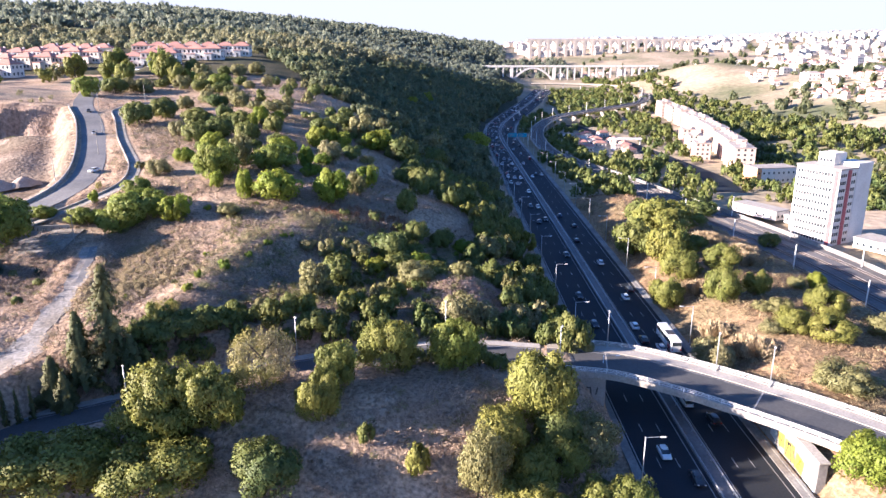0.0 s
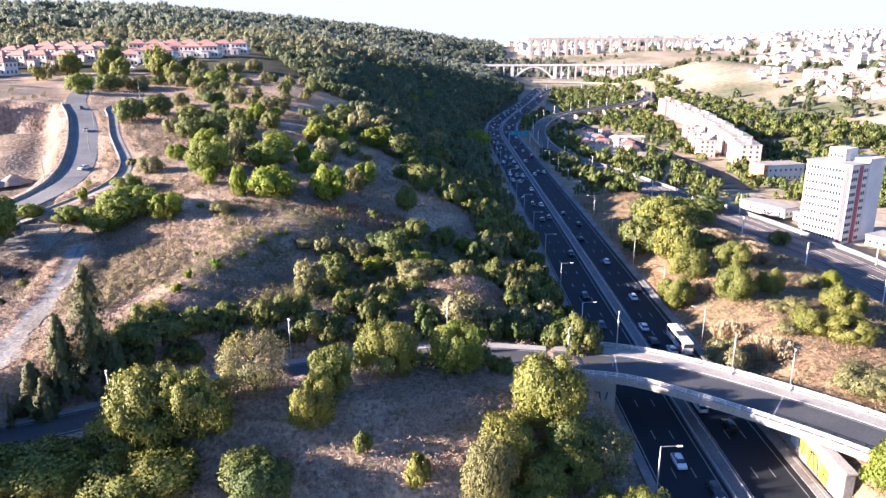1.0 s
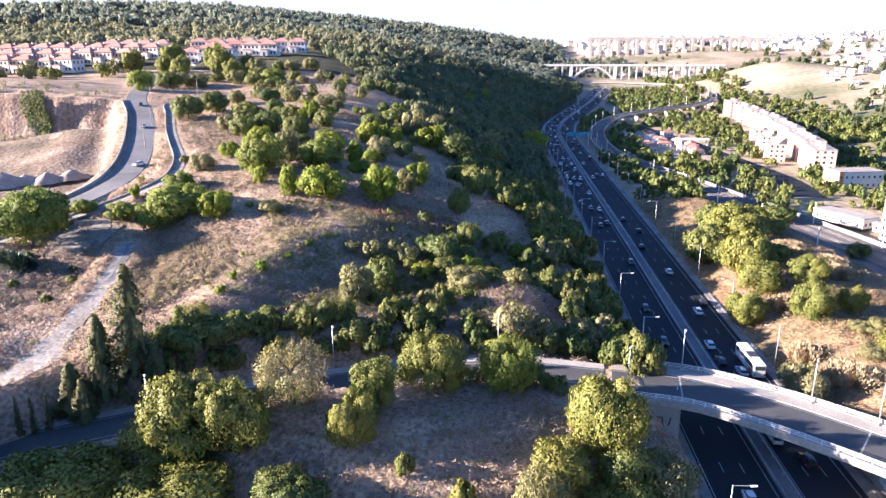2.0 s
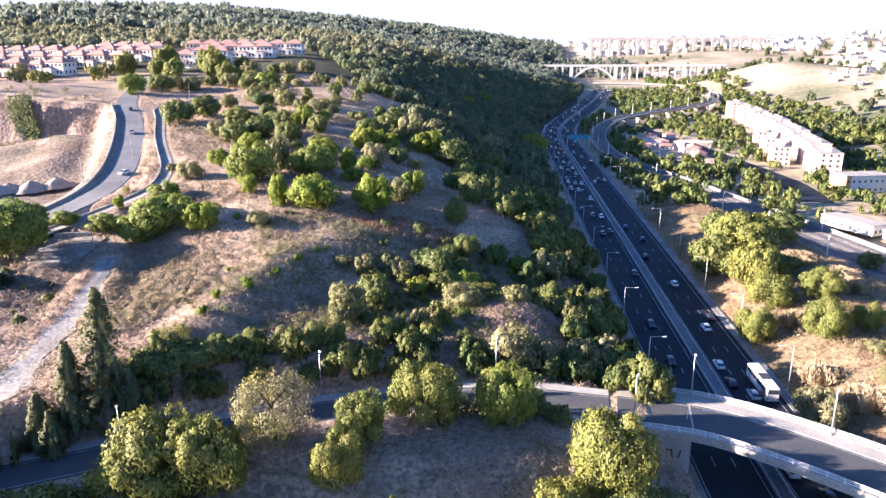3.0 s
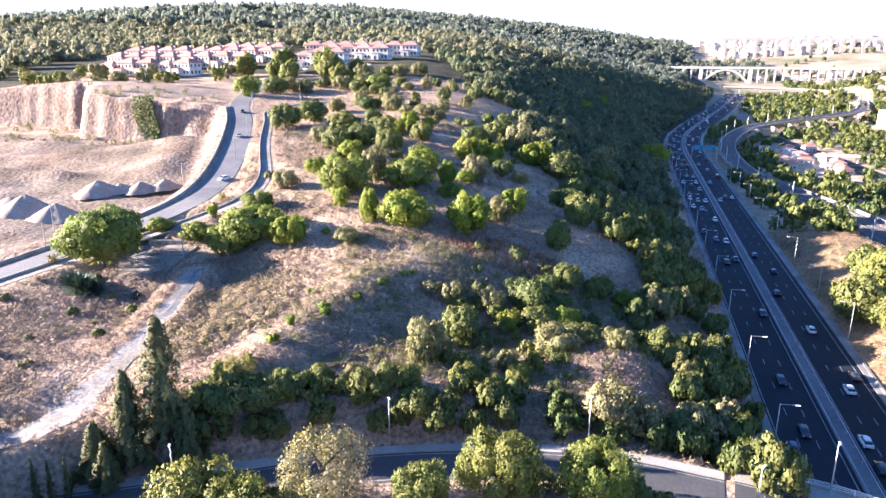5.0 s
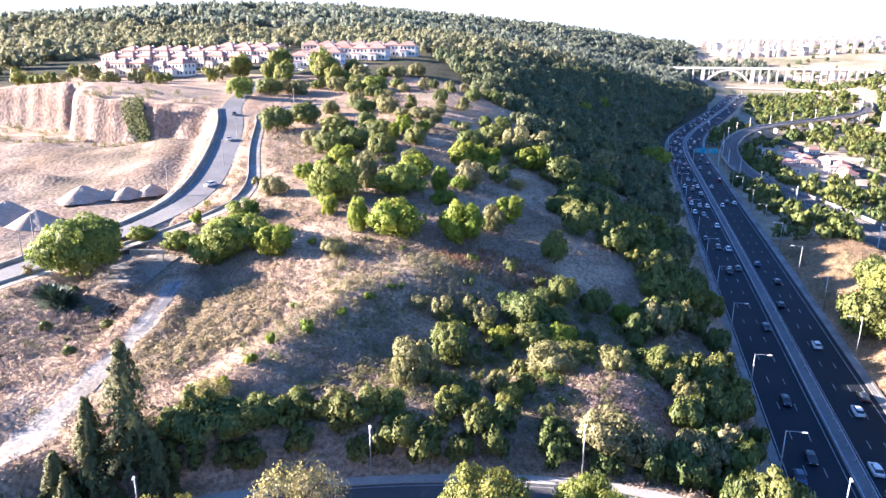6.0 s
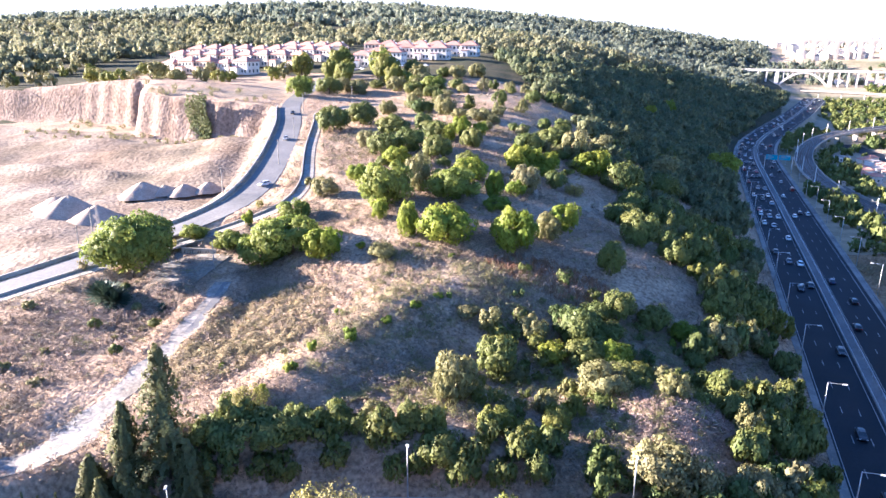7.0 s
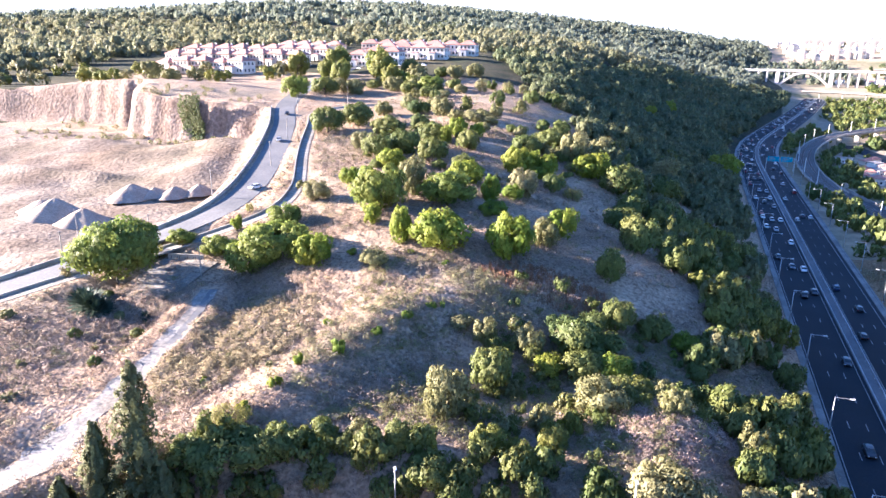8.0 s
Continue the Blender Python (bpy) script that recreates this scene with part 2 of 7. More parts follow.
def along(line, x, y):
    """For every place: its distance from the line in plan, the line's height there, and the side (left is positive)."""
    x, y = np.asarray(x, float), np.asarray(y, float)
    best = np.full(x.shape, 1e9)
    high, side = np.zeros(x.shape), np.zeros(x.shape)
    for a, b in zip(line[:-1], line[1:]):
        d = b[:2] - a[:2]
        u = np.clip(((x - a[0]) * d[0] + (y - a[1]) * d[1]) / (d @ d), 0, 1)
        ox, oy = x - a[0] - u * d[0], y - a[1] - u * d[1]
        far = np.hypot(ox, oy)
        near = far < best
        best = np.where(near, far, best)
        high = np.where(near, a[2] + u * (b[2] - a[2]), high)
        side = np.where(near, np.sign(d[0] * oy - d[1] * ox), side)
    return best, high, side


MOTORWAY = spline([(47.3, -60, 8), (47.3, 120, 8), (47.2, 300, 8.4), (46.6, 450, 8.8), (46.4, 560, 9.2), (51, 625, 9.6), (61, 685, 10),
                   (81, 770, 11), (111, 900, 12), (142, 1050, 13), (160, 1140, 14)], 3)
SLIP_ROAD = spline([(-190, 40, 6), (-130, 86, 9.5), (-93, 105, 12), (-62, 118.5, 14), (-31, 131, 16), (0, 137.5, 16.8), (22, 136, 16.6)], 4)
DECK = spline([(22, 136, 16.6), (36.5, 133.6, 16.2), (48, 127.5, 15.8), (60, 118.5, 15.4), (72, 107.5, 15.0), (84, 93, 14.6), (93, 78, 14.2), (100, 58, 13.8)], 5)
WEST_ROAD = spline([(-190, 105, 17), (-158, 148, 22.5), (-145, 169, 25.8), (-134, 190, 29.5), (-122, 210, 34), (-120, 230, 38), (-133, 265, 42.5), (-156, 312, 48.4),
                    (-178, 350, 53), (-196, 400, 57.5), (-210, 450, 61), (-225, 520, 65)], 4)
LANE = spline([(-142, 158, 24.5), (-134, 175, 26.8), (-125, 190, 29), (-112, 206, 33), (-103, 221, 37), (-106, 238, 40), (-119, 263, 42.8), (-130, 284, 44.7),
               (-146, 318, 48.5), (-155, 337, 50.5), (-150, 356, 52), (-132, 370, 53)], 4)
TRACK = spline([(-150, 100, 14.5), (-115, 110, 17), (-97, 114, 18.6), (-88, 118.5, 20.2), (-84, 124.5, 21.2), (-85, 132.5, 21.9), (-86.5, 143, 23), (-89, 158, 24.8), (-93, 172, 26), (-97, 184, 27.6)], 4)
RAILWAY = spline([(150, 40, 6), (142, 120, 6), (136, 190, 6), (132, 236, 6), (123, 283, 6), (109, 350, 6), (94, 415, 6.4), (82, 455, 7), (75, 513, 8), (77, 579, 9),
                  (90, 647, 10), (114, 710, 11), (157, 768, 12), (207, 822, 13), (247, 880, 14), (280, 986, 15), (300, 1090, 16), (280, 1175, 17), (230, 1215, 17.5), (150, 1235, 18)], 3)


def bend_of(y):
    """How far the valley has bent to the east."""
    return np.interp(y, (0, 560, 625, 685, 770, 900, 1050, 1240, 1450, 5200), (0, 0, 4, 13, 34, 64, 95, 121, 138, 300))


def rail_half(y):
    return np.interp(y, (40, 283, 350, 415, 480, 520), (15, 14, 11, 8, 6, 5.2))


SPUR = spline([(-66, 128, 0), (-60, 140, 0), (-57, 155, 0), (-54, 170, 0), (-47, 185, 0), (-37, 196, 0), (-20, 205, 0), (-4, 208, 0)], 4)
PLATEAU_Y = (-400, 60, 100, 130, 150, 172, 186, 197, 215, 240, 300, 343, 400, 432, 500, 565, 700, 900, 1200, 1600, 2200, 3200, 5200)
PLATEAU_Z = (10, 16, 20, 23, 24.5, 26.5, 29.5, 34, 38, 41, 46, 51, 54, 58, 66, 72, 76, 84, 98, 118, 122, 105, 90)


def land(x, y):
    """The height of the natural ground, with cuttings and banks for the roads and the railway."""
    x, y = np.broadcast_arrays(np.asarray(x, float), np.asarray(y, float))
    e = x - bend_of(y)                                # across the valley, with its bend taken out
    # the western hill
    top = np.interp(y, PLATEAU_Y, PLATEAU_Z)
    top = top - 4.5 * bump(x, y, -108, 196, 30, 24) - 3 * bump(x, y, -100, 172, 18, 26) - 0.6 * bump(x, y, -42, 196, 30, 14) + 1.8 * bump(x, y, -56, 179, 12, 10) + 3.0 * bump(x, y, 4, 232, 22, 24)
    top = top + 0.6 * bump(x, y, -62, 152, 26, 10) * smooth(-95, -70, x) + 3.0 * bump(x, y, -72, 400, 45, 30) - 3 * bump(x, y, -30, 172, 25, 12) - 3.2 * bump(x, y, -17, 164, 14, 22)
    far = smooth(600, 1400, y)
    top = top + far * 36 * np.exp(-((e + 850) / 400) ** 2) * (1 - smooth(2400, 3800, y)) + 14 * smooth(-600, -1300, e) * smooth(420, 1000, y)
    top = top - 14 * smooth(-200, -420, x) * (1 - smooth(280, 330, y)) + 9 * bump(x, y, -275, 365, 75, 45)
    d, h, side = along(SPUR, x, y)
    top = top + 1.9 * np.exp(-(d / 6.0) ** 2) - 1.6 * np.exp(-((d - 15) / 9) ** 2) * (side < 0)
    width = np.interp(y, (60, 150, 170, 204, 220, 300, 400, 454, 600, 900, 1200, 1600, 2200), (56, 70, 85, 105, 98, 120, 140, 165, 205, 330, 640, 760, 500))
    rise = np.sin(np.clip((33.0 - e) / width, 0, 1) * np.pi / 2) ** 1.15
    floor_w = np.interp(y, (0, 300, 600, 1000, 1700, 2000, 2500, 5200), (8, 8.4, 8.5, 10, 7, 40, 76, 80))
    west = floor_w + (top - floor_w) * rise
    west = west + 6.8 * bump(x, y, 6, 168, 15, 14) + 4.0 * bump(x, y, 4, 233, 22, 22)
    # the eastern side: a bank beside the motorway, the railway's shelf, the valley floor, then the town's hill
    bank = 8 + 4.5 * smooth(62, 82, e) * (1 - smooth(300, 380, y)) + 2.5 * bump(x, y, 88, 212, 18, 50)
    floor_e = np.interp(y, (0, 300, 700, 1100, 1700, 2000, 2500, 5200), (2, 1.5, 2, 7, 7, 40, 74, 80))
    rail_e = np.interp(y, (40, 120, 190, 236, 283, 350, 415, 455, 513), (150, 142, 136, 132, 123, 109, 94, 82, 75))
    low = 6.0 + (floor_e - 6.0) * smooth(16, 26, x - rail_e)
    east = bank + (low - bank) * smooth(-25, -16, x - rail_e)
    east = np.where(y > 480, east + (floor_e - east) * smooth(480, 560, y) * smooth(62, 90, e), east)
    hill = smooth(250, 620, e + 0.08 * y) * 42 * (1 - 0.75 * smooth(1250, 1900, y)) + smooth(600, 1500, e) * 26 + smooth(1300, 3000, e) * 8
    hill = hill + 34 * bump(x, y, 392, 1110, 105, 150) + 10 * bump(x, y, 560, 760, 90, 150)
    hill = hill * smooth(60, 480, y) + 8 * smooth(1500, 2300, y) * smooth(-100, 500, e) * (1 - 0.4 * smooth(3000, 5000, y))
    east = east + hill
    z = np.where(e < 47, west, east)
    # the mound south of the slip road
    d, h, side = along(SLIP_ROAD, x, y)
    south = (side < 0) & (x < 40) & (y < 140)
    crest = np.interp(x, (-140, -75, -50, -34, -12, 6, 18, 30, 40), (7, 10, 16, 21.5, 20.5, 19, 16.5, 11, 8))
    over = np.interp(x, (-140, -60, -34, -12, 20), (80, 100, 111, 112, 116))
    mound = crest - np.where(y < over, np.minimum(0.52 * (over - y) + 0.5 * smooth(0, 8, over - y), crest - 6.0), 0)
    z = np.where(south & (d > 4), mound, z)
    # roads and tracks cut into the slope or banked over it
    for line, half, soft in ((SLIP_ROAD, 5.6, 7), (WEST_ROAD, 6.5, 7), (LANE, 2.6, 5), (TRACK, 3.8, 5)):
        d, h, side = along(line, x, y)
        z = h - 0.06 + (z - h + 0.06) * smooth(half, half + soft, d)
    d, h, side = along(DECK, x, y)
    z = z + (h - 1.6 - z) * smooth(64.0, 65.5, x) * (1 - smooth(7, 17, d)) * (y < 128)
    # the sloping concrete yard below the lane
    flat = (1 - smooth(9, 13, np.abs(x + 112.5))) * (1 - smooth(11, 15, np.abs(y - 185)))
    z = z + (24.6 + 0.19 * (y - 176) - z) * flat
    # the quarry: floor, face and the bank up to the road
    d, h, side = along(WEST_ROAD, x, y)
    inside = smooth(8, 17, d * side) * (1 - smooth(333, 340.5, y + 2.4 * np.sin(x / 23) + 1.5 * np.sin(x / 9.1 + 2.2 * np.sin(x / 14)) + 0.6 * np.sin(x / 3.4 + 2.6 * np.sin(x / 11)) + 0.4 * np.sin(x / 1.7) - 26 * smooth(-256, -272, x))) * (y < 392)
    pit = np.interp(y, (120, 190, 220, 260, 335), (18, 27, 28, 30, 36)) + 0.5 * np.sin(x / 13 + np.sin(y / 17)) * np.sin(y / 8 + 1.5 * np.sin(x / 21)) + 1.1 * np.clip(np.sin(y / 19 + x / 55 + np.sin(x / 31)), 0, 1) ** 3
    pit = pit + 8 * bump(x, y, -186, 305, 26, 20) + 5 * bump(x, y, -170, 276, 16, 18) - 3 * bump(x, y, -192, 296, 9, 7) + 3.5 * bump(x, y, -226, 290, 22, 7) + 2.6 * bump(x, y, -240, 262, 34, 6) + 2.2 * bump(x, y, -205, 262, 14, 6) + 3.0 * bump(x, y, -262, 312, 20, 9)
    z = z + (np.minimum(pit, z) - z) * inside
    d, h, side = along(MOTORWAY, x, y)
    z = h - 0.08 + (z - h + 0.08) * smooth(14.2, 16.5, d)
    return z
# ---------------------------------------------------------------- building helpers
def mesh_of(name, verts, faces, mats, slots=None, smooth_faces=False, normals=None):
    me = bpy.data.meshes.new(name)
    me.from_pydata([tuple(v) for v in verts], [], faces)
    for m in mats if isinstance(mats, (list, tuple)) else [mats]:
        me.materials.append(m)
    if slots is not None:
        me.polygons.foreach_set("material_index", np.asarray(slots, dtype=np.int32))
    if smooth_faces:
        me.polygons.foreach_set("use_smooth", np.ones(len(me.polygons), dtype=bool))
    me.update()
    if normals is not None:
        me.polygons.foreach_set("use_smooth", np.ones(len(me.polygons), dtype=bool))
        me.normals_split_custom_set_from_vertices(normals)
    return me


def part(name, bm, mat, parent, label="", smooth_faces=False):
    """Links a bmesh as one mesh object under a thing or a part."""
    me = bpy.data.meshes.new(name)
    bm.to_mesh(me)
    bm.free()
    me.materials.append(mat)
    if smooth_faces:
        me.polygons.foreach_set("use_smooth", np.ones(len(me.polygons), dtype=bool))
    ob = new(name, me)
    ob.parent = parent
    if label:
        tagged(ob, label)
    return ob


def piece(name, me, parent, m=None):
    """One more object on shared mesh data."""
    ob = new(name, me)
    ob.parent = parent
    if m is not None:
        ob.matrix_basis = m
    return ob


def thing(name, label, category, group="", m=None, kind=""):
    ob = new(name)
    ob.empty_display_size = 0.5
    if m is not None:
        ob.matrix_basis = m
    return tagged(ob, label, category, group, kind)


def box(bm, sx, sy, sz, m=None, bevel=0.0):
    """A box that stands on z = 0 of m, with softened edges."""
    made = bmesh.ops.create_cube(bm, size=1.0)["verts"]
    bmesh.ops.scale(bm, vec=(sx, sy, sz), verts=made)
    bmesh.ops.translate(bm, vec=(0, 0, sz / 2), verts=made)
    if bevel:
        edges = list({e for v in made for e in v.link_edges})
        out = bmesh.ops.bevel(bm, geom=edges, offset=bevel, segments=1, affect="EDGES")
        made = list({v for f in out["faces"] for v in f.verts} | {v for v in made if v.is_valid})
    if m is not None:
        bmesh.ops.transform(bm, matrix=m, verts=made)
    return made


def rod(bm, r0, r1, length, m=None, sides=8):
    """A tapered rod up from z = 0 of m."""
    made = bmesh.ops.create_cone(bm, cap_ends=True, segments=sides, radius1=r0, radius2=r1, depth=length)["verts"]
    bmesh.ops.translate(bm, vec=(0, 0, length / 2), verts=made)
    if m is not None:
        bmesh.ops.transform(bm, matrix=m, verts=made)
    return made


def between(a, b):
    """The pose at a whose z points to b."""
    a, b = Vector(a), Vector(b)
    return Matrix.Translation(a) @ (b - a).to_track_quat("Z", "Y").to_matrix().to_4x4()


def frames_of(line):
    """Normals (to the left, in plan) along a line."""
    d = np.gradient(line[:, :2], axis=0)
    d /= np.linalg.norm(d, axis=1)[:, None]
    return np.stack([-d[:, 1], d[:, 0]], 1), d


def sweep(name, line, profile, mat, closed=True, widen=None):
    """A mesh swept along the line. profile: (offset to the left, height over the line), in order; closed: a solid ring."""
    left, _ = frames_of(line)
    k = len(profile)
    verts, faces = [], []
    for i, p in enumerate(line):
        for off, up in profile:
            o = off * (widen[i] if widen is not None else 1.0)
            verts.append((p[0] + left[i, 0] * o, p[1] + left[i, 1] * o, p[2] + up))
    for i in range(len(line) - 1):
        for j in range(k if closed else k - 1):
            a, b = i * k + j, i * k + (j + 1) % k
            faces.append((a, a + k, b + k, b))
    if closed:
        faces.append(tuple(range(k)))
        faces.append(tuple(reversed(range((len(line) - 1) * k, len(line) * k))))
    return mesh_of(name, verts, faces, mat)


def resample(line, step):
    seg = np.linalg.norm(np.diff(line[:, :2], axis=0), axis=1)
    s = np.r_[0, np.cumsum(seg)]
    at = np.arange(0, s[-1], step)
    return np.stack([np.interp(at, s, line[:, k]) for k in range(3)], 1)


def ground_at(x, y):
    return float(land(x, y))


def parts_of_line(line, y0, y1):
    return line[(line[:, 1] >= y0) & (line[:, 1] <= y1)]


# ---------------------------------------------------------------- ground: one sheet to the horizon
def graded(stops):
    """Coordinates with a step that changes from stretch to stretch."""
    out = [stops[0][0]]
    for (a, step), (b, _) in zip(stops[:-1], stops[1:]):
        n = max(1, round((b - a) / step))
        out += list(a + (b - a) * (np.arange(n) + 1) / n)
    return np.array(out)


GX = graded([(-4600, 260), (-2000, 110), (-1000, 40), (-520, 12), (-330, 2.6), (-160, 2.2), (160, 4), (300, 10), (560, 28), (1200, 70), (2200, 250), (4600, 1)])
GY = graded([(-420, 60), (40, 4), (84, 2.0), (260, 3), (322, 1.6), (372, 3), (420, 6), (700, 12), (1300, 24), (2200, 80), (3000, 220), (4900, 1)])
XX, YY = np.meshgrid(GX, GY)
ZZ = land(XX, YY)
ROUGH = np.array([[noise.noise((float(a) * 0.09, float(b) * 0.09, 3.0)) + 0.5 * noise.noise((float(a) * 0.31, float(b) * 0.31, 9.0)) for a in GX] for b in GY])
CALM = np.ones_like(ZZ)
for road_line, road_half in ((MOTORWAY, 15.5), (SLIP_ROAD, 6.5), (WEST_ROAD, 7.5), (LANE, 3.5), (TRACK, 4.4)):
    CALM *= smooth(road_half, road_half + 6, along(road_line, XX, YY)[0])
CALM *= smooth(1.0, 1.35, along(RAILWAY, XX, YY)[0] / rail_half(YY)) * 0.8 + 0.2 * (YY > 500)
ZZ = ZZ + 0.42 * ROUGH * CALM * np.where((XX < -150) & (YY < 345) & (YY > 150), 2.0, 1.0)


def quarry_share(x, y):
    d, h, side = along(WEST_ROAD, x, y)
    return ((d * side) > 7) & (y < 338 + 0 * x) & (y > 90)


def build_ground():
    ny, nx = XX.shape
    index = np.arange(ny * nx).reshape(ny, nx)
    faces = np.stack([index[:-1, :-1], index[:-1, 1:], index[1:, 1:], index[1:, :-1]], -1).reshape(-1, 4)
    cx, cy = (XX[:-1, :-1] + XX[1:, 1:]) / 2, (YY[:-1, :-1] + YY[1:, 1:]) / 2
    drop = ZZ[1:, 1:] + ZZ[1:, :-1] - ZZ[:-1, 1:] - ZZ[:-1, :-1]
    steep = np.abs(drop / 2) / (YY[1:, :-1] - YY[:-1, :-1]) > 0.5
    slot = np.zeros(cx.shape, dtype=np.int32)
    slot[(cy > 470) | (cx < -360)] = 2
    slot[((cx > 60 + 0.1 * np.maximum(cy - 560, 0)) & (cy > 330)) | (cx > 150)] = 3
    slot[(cx > 58) & (cy < 335)] = 5
    slot[(cx > 152) & (cy < 335)] = 3
    slot[quarry_share(cx, cy)] = 1
    slot[steep & (cx < -140) & (cy > 300) & (cy < 395)] = 4
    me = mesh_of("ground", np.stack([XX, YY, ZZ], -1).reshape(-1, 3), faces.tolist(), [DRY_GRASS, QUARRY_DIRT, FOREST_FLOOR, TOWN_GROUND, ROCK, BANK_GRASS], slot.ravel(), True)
    tagged(new("ground", me), "hilly ground of dry grass, quarry dirt and wood floor", "ground", kind="structure")


build_ground()


def build_backdrop():
    """A glowing sheet added for the white evening haze low over the horizon, far behind the last hills."""
    m = bpy.data.materials.new("horizon_haze_glow")
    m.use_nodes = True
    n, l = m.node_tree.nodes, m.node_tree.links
    # the sheet emits its own light to whiten the low sky
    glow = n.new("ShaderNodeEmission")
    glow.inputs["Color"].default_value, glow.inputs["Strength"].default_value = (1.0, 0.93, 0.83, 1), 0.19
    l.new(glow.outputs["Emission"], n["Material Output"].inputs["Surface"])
    verts, faces = [], []
    for k in range(49):
        a = radians(-80 + 150 * k / 48)
        for z in (-120, 160, 420, 700):
            verts.append((4780 * math.sin(a), 4780 * math.cos(a), z))
    for k in range(48):
        for j in range(3):
            i = 4 * k + j
            faces.append((i, i + 4, i + 5, i + 1))
    tagged(new("backdrop", mesh_of("backdrop", verts, faces, m, None, True)), "glowing backdrop sheet painted as pale evening haze above the horizon", "sky", kind="structure")


build_backdrop()

# ---------------------------------------------------------------- roads
MW = resample(MOTORWAY, 6.0)
MW_NEAR = MW[MW[:, 1] < 720]


def strip(name, line, offset, half, up, mat):
    return sweep(name, line, [(offset + half, up), (offset - half, up)], mat, closed=False)


def joined(name, meshes, mat):
    verts, faces = [], []
    for me in meshes:
        k = len(verts)
        verts += [v.co[:] for v in me.vertices]
        faces += [tuple(i + k for i in p.vertices) for p in me.polygons]
        bpy.data.meshes.remove(me)
    return mesh_of(name, verts, faces, mat)


def dashes(line, offset, half, up, on, off, skip=0.0):
    """Short painted strokes along a line."""
    fine = resample(line, 1.0)
    out = []
    i = int(skip)
    while i + on < len(fine):
        out.append(strip("stroke", fine[i:i + on + 1:on], offset, half, up, PAINT))
        i += on + off
    return out


def build_motorway():
    road = new("road_motorway", sweep("road_motorway", MW, [(13.6, -0.4), (13.6, 0), (-13.6, 0), (-13.6, -0.4)], SHADE_TINTED_ASPHALT))
    tagged(road, "asphalt motorway with six lanes, the hill's shade darkened into its colour", "road", kind="structure")
    lines = [strip("line", MW, o, 0.08, 0.006, PAINT) for o in (12.0, 2.05, -2.05, -11.0)]
    for o in (8.6, 5.2, -5.1, -8.1):
        lines += dashes(MW[MW[:, 1] < 640], o, 0.07, 0.006, 3, 9)
    mark = new("trim_lane_marking", joined("lane_marking", lines, PAINT))
    tagged(mark, "worn white lane lines on the motorway", "road marking", kind="structure")
    for name, o in (("kerb_west", 13.9), ("kerb_east", -13.9)):
        k = new("trim_" + name, sweep(name, MW, [(o + 0.3, -0.3), (o + 0.3, 0.28), (o - 0.3, 0.28), (o - 0.3, -0.3)], DIRTY_CONCRETE))
        tagged(k, "pale concrete kerb along the motorway", "kerb", kind="structure")
    walk_strip = new("pavement_west", sweep("pavement_west", MW_NEAR, [(13.58, -0.3), (13.58, 0.14), (12.5, 0.14), (12.5, -0.3)], DIRTY_CONCRETE))
    tagged(walk_strip, "narrow concrete service walk beside the motorway", "pavement", kind="structure")
    walk_strip = new("pavement_east", sweep("pavement_east", MW_NEAR, [(-12.2, -0.3), (-12.2, 0.14), (-13.58, 0.14), (-13.58, -0.3)], DIRTY_CONCRETE))
    tagged(walk_strip, "narrow concrete service walk beside the motorway", "pavement", kind="structure")
    bed = new("pavement_median", sweep("median", MW, [(1.25, -0.2), (1.25, 0.12), (-1.25, 0.12), (-1.25, -0.2)], OLD_ASPHALT))
    tagged(bed, "raised median strip between the carriageways", "median", kind="structure")
    barrier = thing("crash_barrier", "double steel crash barrier along the motorway median", "barrier")
    for o in (1.15, -1.15):
        ob = new("rail", sweep("rail", MW, [(o + 0.06, 0.42), (o + 0.06, 0.78), (o - 0.06, 0.78), (o - 0.06, 0.42)], GALVANISED))
        ob.parent = barrier
    bm = bmesh.new()
    box(bm, 0.12, 0.12, 0.66)
    post = part("post", bm, GALVANISED, barrier)
    spots = resample(MW[MW[:, 1] < 420], 5.0)
    left, _ = frames_of(spots)
    post.location = (spots[0, 0] + 1.0, spots[0, 1], spots[0, 2] + 0.11)
    for i in range(1, len(spots)):
        for o in (1.0, -1.0):
            piece("post", post.data, barrier, pose(spots[i, 0] + left[i, 0] * o, spots[i, 1] + left[i, 1] * o, spots[i, 2] + 0.11))


build_motorway()


